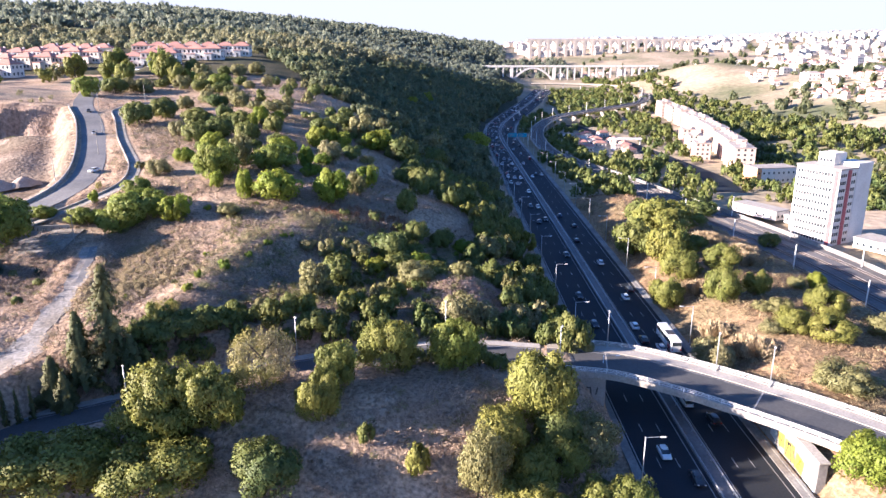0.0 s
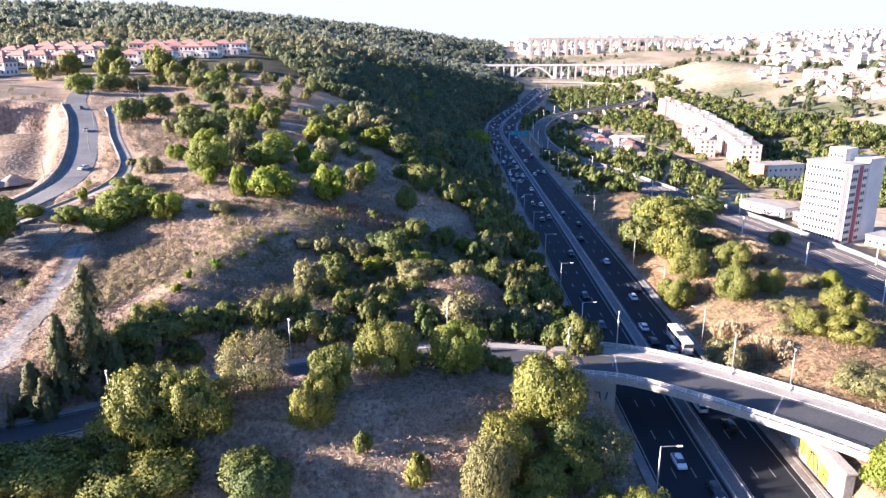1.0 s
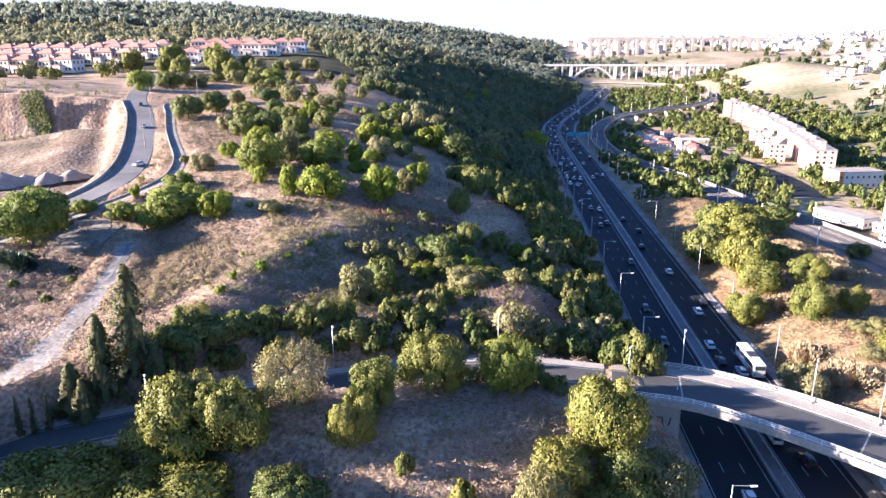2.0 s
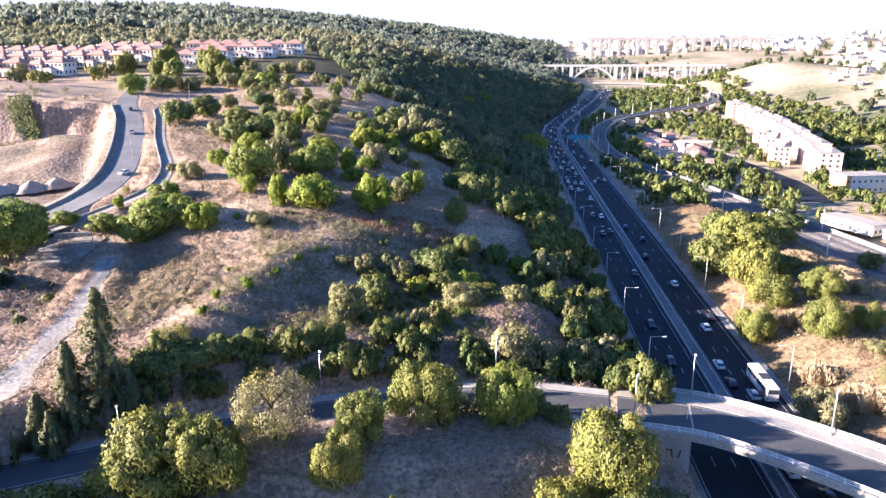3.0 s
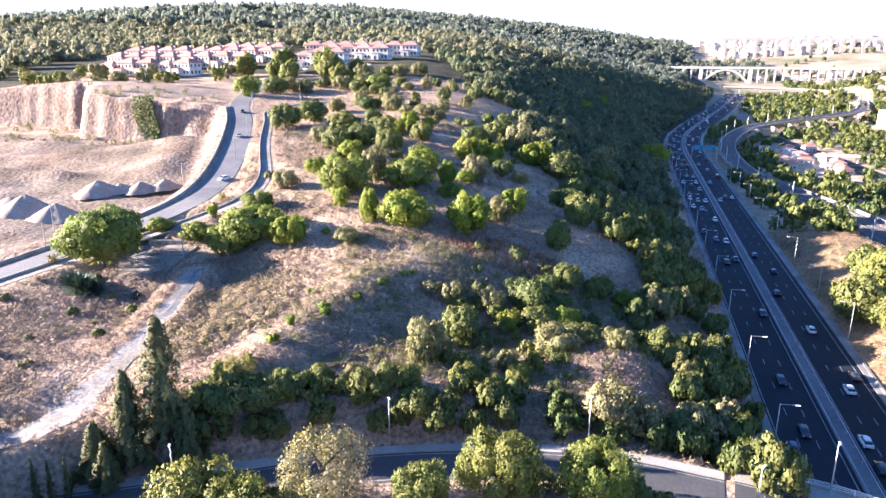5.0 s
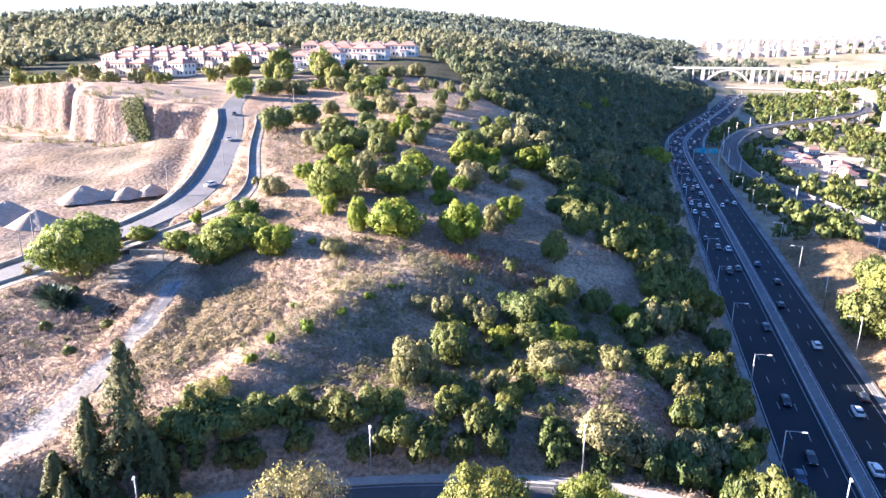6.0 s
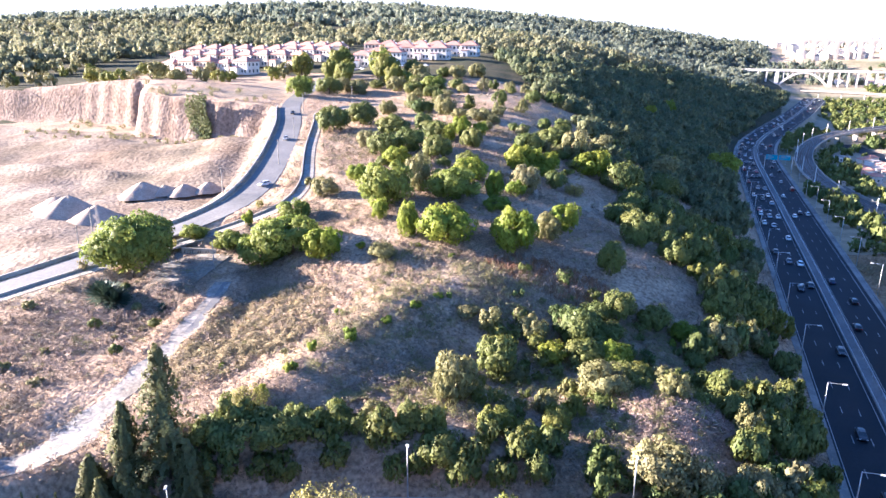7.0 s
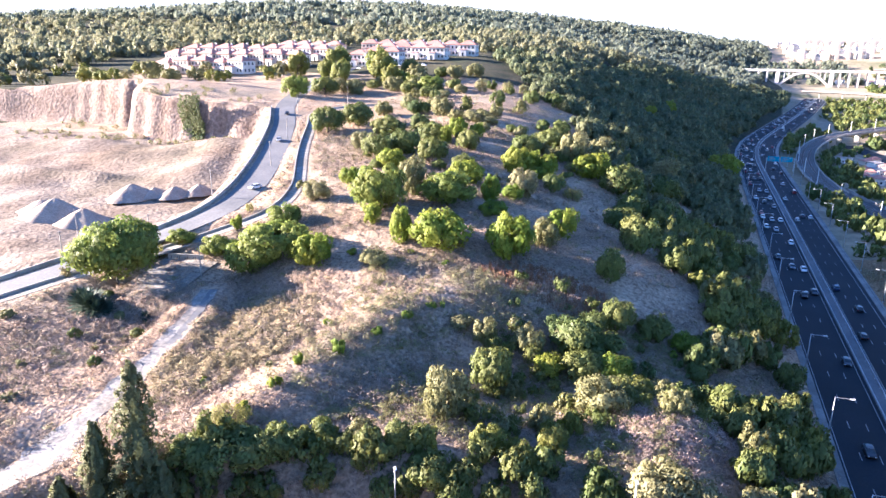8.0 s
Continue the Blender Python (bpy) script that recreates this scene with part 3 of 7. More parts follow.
def build_slip_road():
    line = resample(SLIP_ROAD, 3.0)
    road = new("road_slip", sweep("road_slip", line, [(3.9, -0.3), (3.9, 0.02), (-3.9, 0.02), (-3.9, -0.3)], SLIP_ASPHALT))
    tagged(road, "two-lane asphalt slip road curving round the hill", "road", kind="structure")
    marks = [strip("line", line, o, 0.1, 0.027, PAINT) for o in (3.3, -3.3)]
    tagged(new("trim_slip_marking", joined("slip_marking", marks, PAINT)), "white edge lines of the slip road", "road marking", kind="structure")
    kerb = new("pavement_slip", sweep("pavement_slip", line, [(5.9, -0.3), (5.9, 0.2), (3.95, 0.16), (3.95, -0.3)], CONCRETE))
    tagged(kerb, "pale concrete footway beside the slip road", "pavement", kind="structure")
    for name, src, half, mat, label in (("west", WEST_ROAD, 4.4, OLD_ASPHALT, "worn asphalt road climbing past the quarry"),
                                        ("lane", LANE, 1.6, WORN_TRACK, "narrow worn concrete lane on the hillside")):
        line = resample(src, 4.0)
        ob = new("road_" + name, sweep("road_" + name, line, [(half, -0.4), (half, 0.05), (-half, 0.05), (-half, -0.4)], mat))
        tagged(ob, label, "road", kind="structure")
    line = resample(TRACK, 2.0)
    wob = 1.0 + 0.25 * np.sin(np.arange(len(line)) * 0.7) + 0.15 * np.sin(np.arange(len(line)) * 1.9)
    wob *= np.interp(line[:, 1], (100, 118, 140, 165, 184), (2.3, 2.0, 1.25, 1.1, 0.85))
    ob = new("road_track", sweep("road_track", line, [(1.9, -0.3), (1.9, 0.05), (-1.9, 0.05), (-1.9, -0.3)], WORN_TRACK, widen=wob))
    tagged(ob, "broken pale concrete track up the hillside", "track", kind="structure")
    upper = line[(line[:, 1] > 158) & (line[:, 1] < 184)]
    wob = 0.75 + 0.3 * np.sin(np.arange(len(upper)) * 1.1) + 0.2 * np.sin(np.arange(len(upper)) * 2.7)
    ob = new("road_track_patch", sweep("road_track_patch", upper, [(-0.1, 0.02), (-0.1, 0.062), (-1.9, 0.062), (-1.9, 0.02)], OLD_ASPHALT, widen=wob))
    tagged(ob, "dark worn asphalt left on the upper track", "track", kind="structure")


build_slip_road()


# ---------------------------------------------------------------- the overbridge
def build_bridge():
    line = resample(DECK, 2.5)
    n, d = frames_of(line)
    bridge = thing("road_bridge", "curved concrete road bridge with sunlit footway and railings", "bridge")
    mid = 0.9

    def solid(name, profile, mat, label=""):
        ob = new(name, sweep(name, line, profile, mat))
        ob.parent = bridge
        if label:
            tagged(ob, label)
        return ob

    solid("deck", [(7.6, -0.9), (7.6, -0.02), (-6.6, -0.02), (-6.6, -0.75), (-4.4, -1.5), (5.2, -1.5)], CONCRETE)
    solid("carriageway", [(4.2, -0.02), (4.2, 0.03), (-6.0, 0.03), (-6.0, -0.02)], SLIP_ASPHALT, "grey asphalt carriageway")
    solid("footway", [(7.2, -0.02), (7.2, 0.22), (4.22, 0.2), (4.22, -0.02)], PALE_CONCRETE, "wide pale footway")
    solid("verge", [(-6.02, -0.02), (-6.02, 0.2), (-6.28, 0.2), (-6.28, -0.02)], PALE_CONCRETE, "narrow pale verge")
    solid("fascia", [(-6.3, -0.95), (-6.3, 0.34), (-6.75, 0.34), (-6.75, -0.95)], PALE_CONCRETE, "sunlit concrete edge beam")
    solid("fascia", [(7.75, -0.95), (7.75, 0.4), (7.3, 0.4), (7.3, -0.95)], PALE_CONCRETE)
    for o in (3.7, -5.6):
        ob = new("edge_line", strip("edge_line", line, o, 0.1, 0.036, PAINT))
        ob.parent = bridge
    for o in (-6.5, 7.5):
        for up in (0.62, 0.92, 1.2):
            solid("rail", [(o + 0.05, up), (o + 0.05, up + 0.09), (o - 0.05, up + 0.09), (o - 0.05, up)], WHITE_METAL)
    bm = bmesh.new()
    box(bm, 0.16, 0.16, 0.98)
    post = part("post", bm, WHITE_METAL, bridge)
    post.matrix_basis = pose(*(line[0] + (n[0, 0] * -6.5, n[0, 1] * -6.5, 0.32)))
    for o in (-6.5, 7.5):
        for i in range(1, len(line)):
            piece("post", post.data, bridge, pose(line[i, 0] + n[i, 0] * o, line[i, 1] + n[i, 1] * o, line[i, 2] + 0.32, rz=math.degrees(math.atan2(d[i, 1], d[i, 0]))))
    # expansion joints across the carriageway
    for i in (5, 17):
        a = math.degrees(math.atan2(d[i, 1], d[i, 0]))
        bm = bmesh.new()
        box(bm, 0.28, 10.1, 0.012, pose(line[i, 0] - n[i, 0] * 0.9, line[i, 1] - n[i, 1] * 0.9, line[i, 2] + 0.032, rz=a + 4))
        part("expansion_joint", bm, CONCRETE, bridge)
    return line, n, d


DECK_LINE, DECK_LEFT, DECK_WAY = build_bridge()


def abutment(name, at, along_way, length, thick, top, foot, label, face):
    ob = thing(name, label, "abutment", m=pose(at[0], at[1], foot, rz=along_way))
    bm = bmesh.new()
    box(bm, length, thick, top - foot, None, 0.08)
    part("wall", bm, face, ob)
    bm = bmesh.new()
    box(bm, length + 0.5, thick + 0.3, 0.35, pose(0, 0, top - foot - 0.02), 0.05)
    part("coping", bm, PALE_CONCRETE, ob)
    return ob


def scrawl(parent, spots, mat, y, name="graffiti_stroke"):
    """Sprayed bars on a wall's face: (along, up, length, height, tilt)."""
    for a, u, w, h, turn in spots:
        bm = bmesh.new()
        box(bm, w, 0.012, h, pose(a, y, u, ry=turn))
        part(name, bm, mat, parent)


# ---------------------------------------------------------------- abutments, lamps, gantry
def build_abutments():
    i = int(np.argmin(np.abs(DECK_LINE[:, 0] - 28.6)))
    turn = math.degrees(math.atan2(DECK_WAY[i, 1], DECK_WAY[i, 0]))
    p, n = DECK_LINE[i], DECK_LEFT[i]
    west = abutment("bridge_abutment", p[:2] + n * 0.4, turn, 9.0, 12.6, p[2] - 1.52, 7.6, "concrete bridge abutment with black graffiti", CONCRETE)
    scrawl(west, [(-2.6, 3.6, 0.28, 1.9, 8), (-2.1, 5.2, 1.1, 0.26, -6), (-1.2, 3.5, 0.28, 1.9, -4), (-0.5, 4.3, 1.0, 0.26, 10), (0.2, 3.5, 0.28, 1.9, 5),
                  (1.0, 5.1, 1.2, 0.26, 4), (1.2, 3.4, 0.9, 0.26, -3), (1.7, 3.5, 0.3, 1.9, -8), (2.6, 3.7, 0.28, 1.7, 12), (-3.6, 4.0, 0.26, 1.5, -10),
                  (-1.5, 1.9, 0.2, 1.0, 14), (0.6, 1.7, 1.1, 0.18, 8), (2.2, 1.5, 0.2, 1.0, -10)], SPRAY_BLACK, -6.31)
    east = abutment("bridge_abutment", (62.9, 112.5), 90, 24.0, 1.6, 13.6, 7.6, "stained concrete abutment with yellow and black graffiti", DIRTY_CONCRETE)
    scrawl(east, [(-2.8, 1.0, 3.4, 3.2, 6), (-6.0, 0.8, 2.8, 2.8, -8), (0.2, 1.6, 2.2, 2.6, 12)], SPRAY_YELLOW, 0.812, "graffiti_patch")
    scrawl(east, [(-3.6, 0.9, 0.35, 3.4, 18), (-1.4, 1.0, 0.35, 3.2, -14), (-4.9, 0.8, 0.35, 2.9, 20), (-6.8, 1.9, 1.6, 0.35, -20), (1.0, 1.2, 0.3, 2.6, -18), (-2.4, 3.6, 2.4, 0.3, 10)], SPRAY_BLACK, 0.83)
    scrawl(east, [(-9.2, 0.5, 2.2, 2.2, 4), (3.6, 1.6, 2.6, 2.2, -6), (-11.0, 0.4, 1.4, 1.8, -10)], SPRAY_BLUE, 0.808, "graffiti_patch")


build_abutments()


def lamp_model(name, high, arm, label, double=False):
    """A street lamp at the origin whose arm points along +x."""
    top = thing(name, label, "street lamp", "street lamps")
    bm = bmesh.new()
    rod(bm, 0.13, 0.07, high, None, 10)
    part("pole", bm, GALVANISED, top, "", True)
    bm = bmesh.new()
    rod(bm, 0.2, 0.2, 0.25, None, 10)
    part("base_flange", bm, GALVANISED, top)
    for turn in ((0, 180) if double else (0,)):
        m = pose(0, 0, high - 0.12, rz=turn)
        if arm > 0.3:
            bm = bmesh.new()
            rod(bm, 0.055, 0.045, arm, m @ pose(0, 0, 0, ry=87), 7)
            part("arm", bm, GALVANISED, top)
        bm = bmesh.new()
        box(bm, 0.95, 0.34, 0.16, m @ pose(arm + 0.3, 0, 0.02, ry=-4), 0.04)
        head = part("lamp_head", bm, WHITE_METAL, top)
        bm = bmesh.new()
        box(bm, 0.6, 0.26, 0.04, m @ pose(arm + 0.35, 0, -0.02, ry=-4))
        part("lens", bm, LAMP_LENS, head)
    return top


def build_lamps():
    tall = lamp_model("street_lamp", 10.0, 2.6, "tall grey motorway lamp with a side arm")
    tall.matrix_basis = pose(33.4, 70.2, 8.1)
    for k in range(1, 17):
        y = 70.2 + 31.5 * k
        copy_thing(tall, pose(33.4 - 0.1 * (y > 560) * (560 - y), y, ground_at(33.4, y) + 0.1))
    for k in range(13):
        y = 161.5 + 31.5 * k
        copy_thing(tall, pose(61.9, y, 8.15 + 0.003 * (y - 160), rz=180))
    short = lamp_model("street_lamp", 9.2, 0.15, "slim pale street lamp beside the slip road")
    short.matrix_basis = pose(-31.4, 137.0, 16.0, rz=-60)
    for x, y, z, turn in ((-60.8, 120.4, 12.9, -60), (0.5, 144.0, 16.9, -80), (23.6, 129.5, 16.7, 60), (-95, 111.0, 12.2, -50)):
        copy_thing(short, pose(x, y, z, rz=turn))
    deck = lamp_model("street_lamp", 8.6, 0.25, "pale street lamp on the bridge footway")
    i = int(np.argmin(np.abs(DECK_LINE[:, 0] - 33.5)))
    deck.matrix_basis = pose(*(DECK_LINE[i] + (DECK_LEFT[i, 0] * 6.9, DECK_LEFT[i, 1] * 6.9, 0.2)), rz=-100)
    for x in (52.5, 60.5, 84.0):
        i = int(np.argmin(np.abs(DECK_LINE[:, 0] - x)))
        copy_thing(deck, pose(*(DECK_LINE[i] + (DECK_LEFT[i, 0] * 6.9, DECK_LEFT[i, 1] * 6.9, 0.2)), rz=-110))


build_lamps()


def build_gantry(y):
    g = thing("sign_gantry", "steel motorway gantry with two blue direction signs", "sign gantry", m=pose(0, y, 9.1))
    for x in (48.0, 63.2):
        bm = bmesh.new()
        box(bm, 0.35, 0.35, 7.6, pose(x, 0, 0), 0.03)
        part("leg", bm, GALVANISED, g)
    for dy in (-0.3, 0.3):
        bm = bmesh.new()
        box(bm, 15.6, 0.18, 0.18, pose(55.6, dy, 7.2 + dy), 0.02)
        part("beam", bm, GALVANISED, g)
    for x, w in ((51.6, 6.4), (58.9, 6.4)):
        bm = bmesh.new()
        box(bm, w, 0.12, 3.0, pose(x, -0.5, 5.7), 0.03)
        panel = part("sign_panel", bm, SIGN_BLUE, g, "blue direction sign")
        for k, (dx, up, bw) in enumerate(((-1.2, 2.1, 2.6), (-0.6, 1.3, 3.6), (-1.4, 0.5, 2.2))):
            bm = bmesh.new()
            box(bm, bw, 0.02, 0.42, pose(x + dx, -0.575, 5.7 + up))
            part("text_bar", bm, PAINT, panel)


build_gantry(522)


# ---------------------------------------------------------------- vehicles
def car_paint(name, colour, rough=0.3):
    m = material(name, colour, [c * 0.85 for c in colour], rough=rough, scale=0.6, fine=6, relief=0, grain=0.06)
    p = m.node_tree.nodes["Principled BSDF"]
    p.inputs["Coat Weight"].default_value = 0.6
    p.inputs["Coat Roughness"].default_value = 0.08
    return m


CAR_PAINTS = {
    "white": car_paint("white_car_paint", (0.78, 0.78, 0.76)),
    "silver": car_paint("silver_car_paint", (0.42, 0.43, 0.45)),
    "black": car_paint("black_car_paint", (0.018, 0.018, 0.022)),
    "grey": car_paint("grey_car_paint", (0.12, 0.125, 0.14)),
    "blue": car_paint("dark_blue_car_paint", (0.03, 0.05, 0.12)),
    "red": car_paint("dark_red_car_paint", (0.25, 0.025, 0.025)),
}


def loft(bm, sections):
    """A closed skin through rings of points of equal count."""
    rings = [[bm.verts.new(p) for p in ring] for ring in sections]
    k = len(rings[0])
    for a, b in zip(rings[:-1], rings[1:]):
        for j in range(k):
            bm.faces.new((a[j], a[(j + 1) % k], b[(j + 1) % k], b[j]))
    bm.faces.new(list(reversed(rings[0])))
    bm.faces.new(rings[-1])


def car_ring(y, w, z0, z1, inset):
    return [(-w, y, z0), (-w, y, z1 - 0.12), (-w + inset, y, z1), (w - inset, y, z1), (w, y, z1 - 0.12), (w, y, z0)]


def car_model(paint, van=False):
    """A car at the origin, its front towards -y."""
    kind = "van" if van else "car"
    car = thing(kind, f"{paint} {'delivery van' if van else 'passenger car'} on the motorway", kind, "vehicles on the motorway")
    L, up = (5.3, 0.55) if van else (4.35, 0.0)
    h = L / 2
    body = CAR_PAINTS[paint]
    bm = bmesh.new()
    loft(bm, [car_ring(-h, 0.70, 0.35, 0.62, 0.1), car_ring(-h + 0.18, 0.84, 0.25, 0.74 + up * 0.4, 0.1), car_ring(-h + 1.15, 0.89, 0.22, 0.90 + up * 0.5, 0.08),
              car_ring(h - 0.85, 0.89, 0.22, 0.94 + up, 0.08), car_ring(h - 0.15, 0.86, 0.28, 0.90 + up, 0.1), car_ring(h, 0.74, 0.38, 0.78 + up, 0.1)])
    part("body", bm, body, car, "", False)
    z0, z1 = 0.86 + up * 0.8, 1.40 + up
    bm = bmesh.new()
    a0, a1, b1, b0 = (-h + 1.0, -h + 1.75, h - 0.95, h - 0.3) if not van else (-h + 0.5, -h + 1.1, h - 0.3, h - 0.1)
    loft(bm, [car_ring(a0, 0.80, z0 - 0.1, z0, 0.06), car_ring(a1, 0.68, z0 - 0.1, z1, 0.16), car_ring(b1, 0.68, z0 - 0.1, z1 - 0.02, 0.16), car_ring(b0, 0.76, z0 - 0.1, z0 + 0.06, 0.08)])
    part("window_band", bm, GLASS_DARK, car, "dark tinted glass")
    bm = bmesh.new()
    loft(bm, [car_ring(a1 - 0.06, 0.62, z1 - 0.05, z1 + 0.015, 0.2), car_ring((a1 + b1) / 2, 0.66, z1 - 0.05, z1 + 0.05, 0.18), car_ring(b1 + 0.08, 0.62, z1 - 0.07, z1 + 0.01, 0.2)])
    part("roof", bm, body, car)
    for x in (-0.8, 0.8):
        for y in (-h + 0.8, h - 0.85):
            bm = bmesh.new()
            rod(bm, 0.32, 0.32, 0.2, pose(x - 0.1, y, 0.32, ry=90), 12)
            wheel = part("wheel", bm, TYRE, car)
            bm = bmesh.new()
            rod(bm, 0.19, 0.19, 0.02, pose(x + (0.1 if x > 0 else -0.12), y, 0.32, ry=90), 8)
            part("rim", bm, RIM, wheel)
    for x in (-0.6, 0.6):
        bm = bmesh.new()
        box(bm, 0.34, 0.1, 0.14, pose(x, -h + 0.05, 0.55 + up * 0.3), 0.02)
        part("headlamp", bm, LAMP_LENS, car)
        bm = bmesh.new()
        box(bm, 0.3, 0.08, 0.18, pose(x * 1.08, h - 0.04, 0.62 + up * 0.6), 0.02)
        part("tail_lamp", bm, TAIL_LENS, car)
    return car


def lane_spot(offset, s):
    """Place and heading on the motorway, s metres along it."""
    seg = np.linalg.norm(np.diff(MW[:, :2], axis=0), axis=1)
    d = np.r_[0, np.cumsum(seg)]
    p = np.array([np.interp(s, d, MW[:, k]) for k in range(3)])
    q = np.array([np.interp(s + 2, d, MW[:, k]) for k in range(3)])
    w = (q - p)[:2] / np.linalg.norm((q - p)[:2])
    return p[0] - w[1] * offset, p[1] + w[0] * offset, p[2] + 0.012, math.degrees(math.atan2(w[1], w[0])) - 90


def build_traffic():
    rng = np.random.default_rng(9)
    models = {}
    start = MW[0, 1]
    lanes = {"in": (10.2, 6.9, 3.6), "out": (-3.5, -6.6, -9.6)}
    placed = []

    def put(paint, offset, y, van=False):
        if any(abs(o - offset) < 2 and abs(y - yy) < 7.5 for o, yy in placed):
            return
        placed.append((offset, y))
        x, yy, z, turn = lane_spot(offset, y - start)
        m = pose(x, yy, z, rz=turn + (0 if offset > 0 else 180))
        if (paint, van) in models:
            copy_thing(models[paint, van], m)
        else:
            models[paint, van] = car_model(paint, van)
            models[paint, van].matrix_basis = m

    placed.append((-9.3, 158))
    placed.append((-9.3, 165))
    for paint, offset, y in (("black", 6.9, 195), ("black", 6.9, 173), ("blue", 10.2, 166), ("white", -6.6, 228), ("black", -9.6, 201), ("white", -6.6, 194), ("white", -3.5, 172),
                             ("black", -3.5, 163), ("silver", -6.4, 158), ("black", 3.6, 237), ("black", -3.5, 256), ("black", -6.6, 278), ("blue", -3.5, 296), ("white", 3.6, 348),
                             ("white", 3.6, 313), ("grey", 6.9, 315), ("black", 3.6, 289), ("black", 6.9, 285), ("black", 10.2, 326), ("silver", 6.9, 368), ("white", 6.9, 112),
                             ("black", 3.6, 104), ("black", -6.6, 124), ("white", 10.2, 372), ("white", 10.2, 390), ("grey", 3.6, 142), ("white", -3.5, 131)):
        put(paint, offset, y)
    paints = ("white", "white", "white", "black", "black", "grey", "silver", "silver", "blue", "red")
    for side, gap in (("in", 21), ("out", 46)):
        for offset in lanes[side]:
            y = 385 + rng.uniform(0, 15)
            while y < 1120:
                put(paints[int(rng.integers(0, len(paints)))], offset, y, rng.random() < 0.07)
                y += gap * rng.uniform(0.65, 1.9)


build_traffic()


def build_bus(offset, s):
    x, y, z, turn = lane_spot(offset, s)
    bus = thing("coach", "white coach with red and blue side stripes on the motorway", "bus", m=pose(x, y, z, rz=turn + 180))
    W, L, H = 1.25, 12.2, 3.3
    bm = bmesh.new()
    box(bm, 2 * W, L, H - 0.35, pose(0, 0, 0.35), 0.14)
    part("body", bm, CAR_PAINTS["white"], bus)
    for sx in (-1, 1):
        bm = bmesh.new()
        box(bm, 0.02, L - 1.4, 1.05, pose(sx * (W + 0.004), -0.1, 1.85))
        part("side_window", bm, GLASS_DARK, bus)
        for dy, w, h, mat in ((1.6, 2.6, 1.2, SPRAY_BLUE), (4.3, 1.5, 1.3, RED_STRIPE), (3.1, 0.8, 1.2, RED_STRIPE)):
            bm = bmesh.new()
            box(bm, 0.014, w, h, pose(sx * (W + 0.003), dy, 0.55, rx=-14))
            part("side_stripe", bm, mat, bus)
    for sy, up, h in ((-1, 1.35, 1.6), (1, 2.0, 0.95)):
        bm = bmesh.new()
        box(bm, 2 * W - 0.3, 0.03, h, pose(0, sy * (L / 2 + 0.004), up))
        part("end_window", bm, GLASS_DARK, bus)
    bm = bmesh.new()
    box(bm, 1.9, 2.6, 0.22, pose(0, 0.6, H - 0.02), 0.05)
    part("roof_unit", bm, DARK_METAL, bus, "dark roof air-conditioning unit")
    bm = bmesh.new()
    box(bm, 1.3, 1.1, 0.1, pose(0, -3.6, H - 0.02), 0.03)
    part("roof_hatch", bm, WHITE_METAL, bus)
    for sx in (-1, 1):
        for dy in (-3.9, 3.2, 4.5):
            bm = bmesh.new()
            rod(bm, 0.48, 0.48, 0.3, pose(sx * (W - 0.14) - 0.15, dy, 0.48, ry=90), 14)
            wheel = part("wheel", bm, TYRE, bus)
            bm = bmesh.new()
            rod(bm, 0.28, 0.28, 0.02, pose(sx * (W + 0.01), dy, 0.48, ry=90), 10)
            part("rim", bm, RIM, wheel)
        bm = bmesh.new()
        box(bm, 0.3, 0.05, 0.5, pose(sx * 1.0, L / 2 + 0.01, 0.8))
        part("tail_lamp", bm, TAIL_LENS, bus)
        bm = bmesh.new()
        box(bm, 0.35, 0.05, 0.2, pose(sx * 0.9, -L / 2 - 0.01, 0.75))
        part("headlamp", bm, LAMP_LENS, bus)
        bm = bmesh.new()
        box(bm, 0.12, 0.25, 0.5, pose(sx * (W + 0.22), -L / 2 + 0.1, 2.3), 0.03)
        part("mirror", bm, DARK_METAL, bus)


build_bus(-9.2, 161.5 - MW[0, 1])


# ---------------------------------------------------------------- railway and its viaduct
RW = resample(RAILWAY, 6.0)
RW_HALF = rail_half(RW[:, 1])


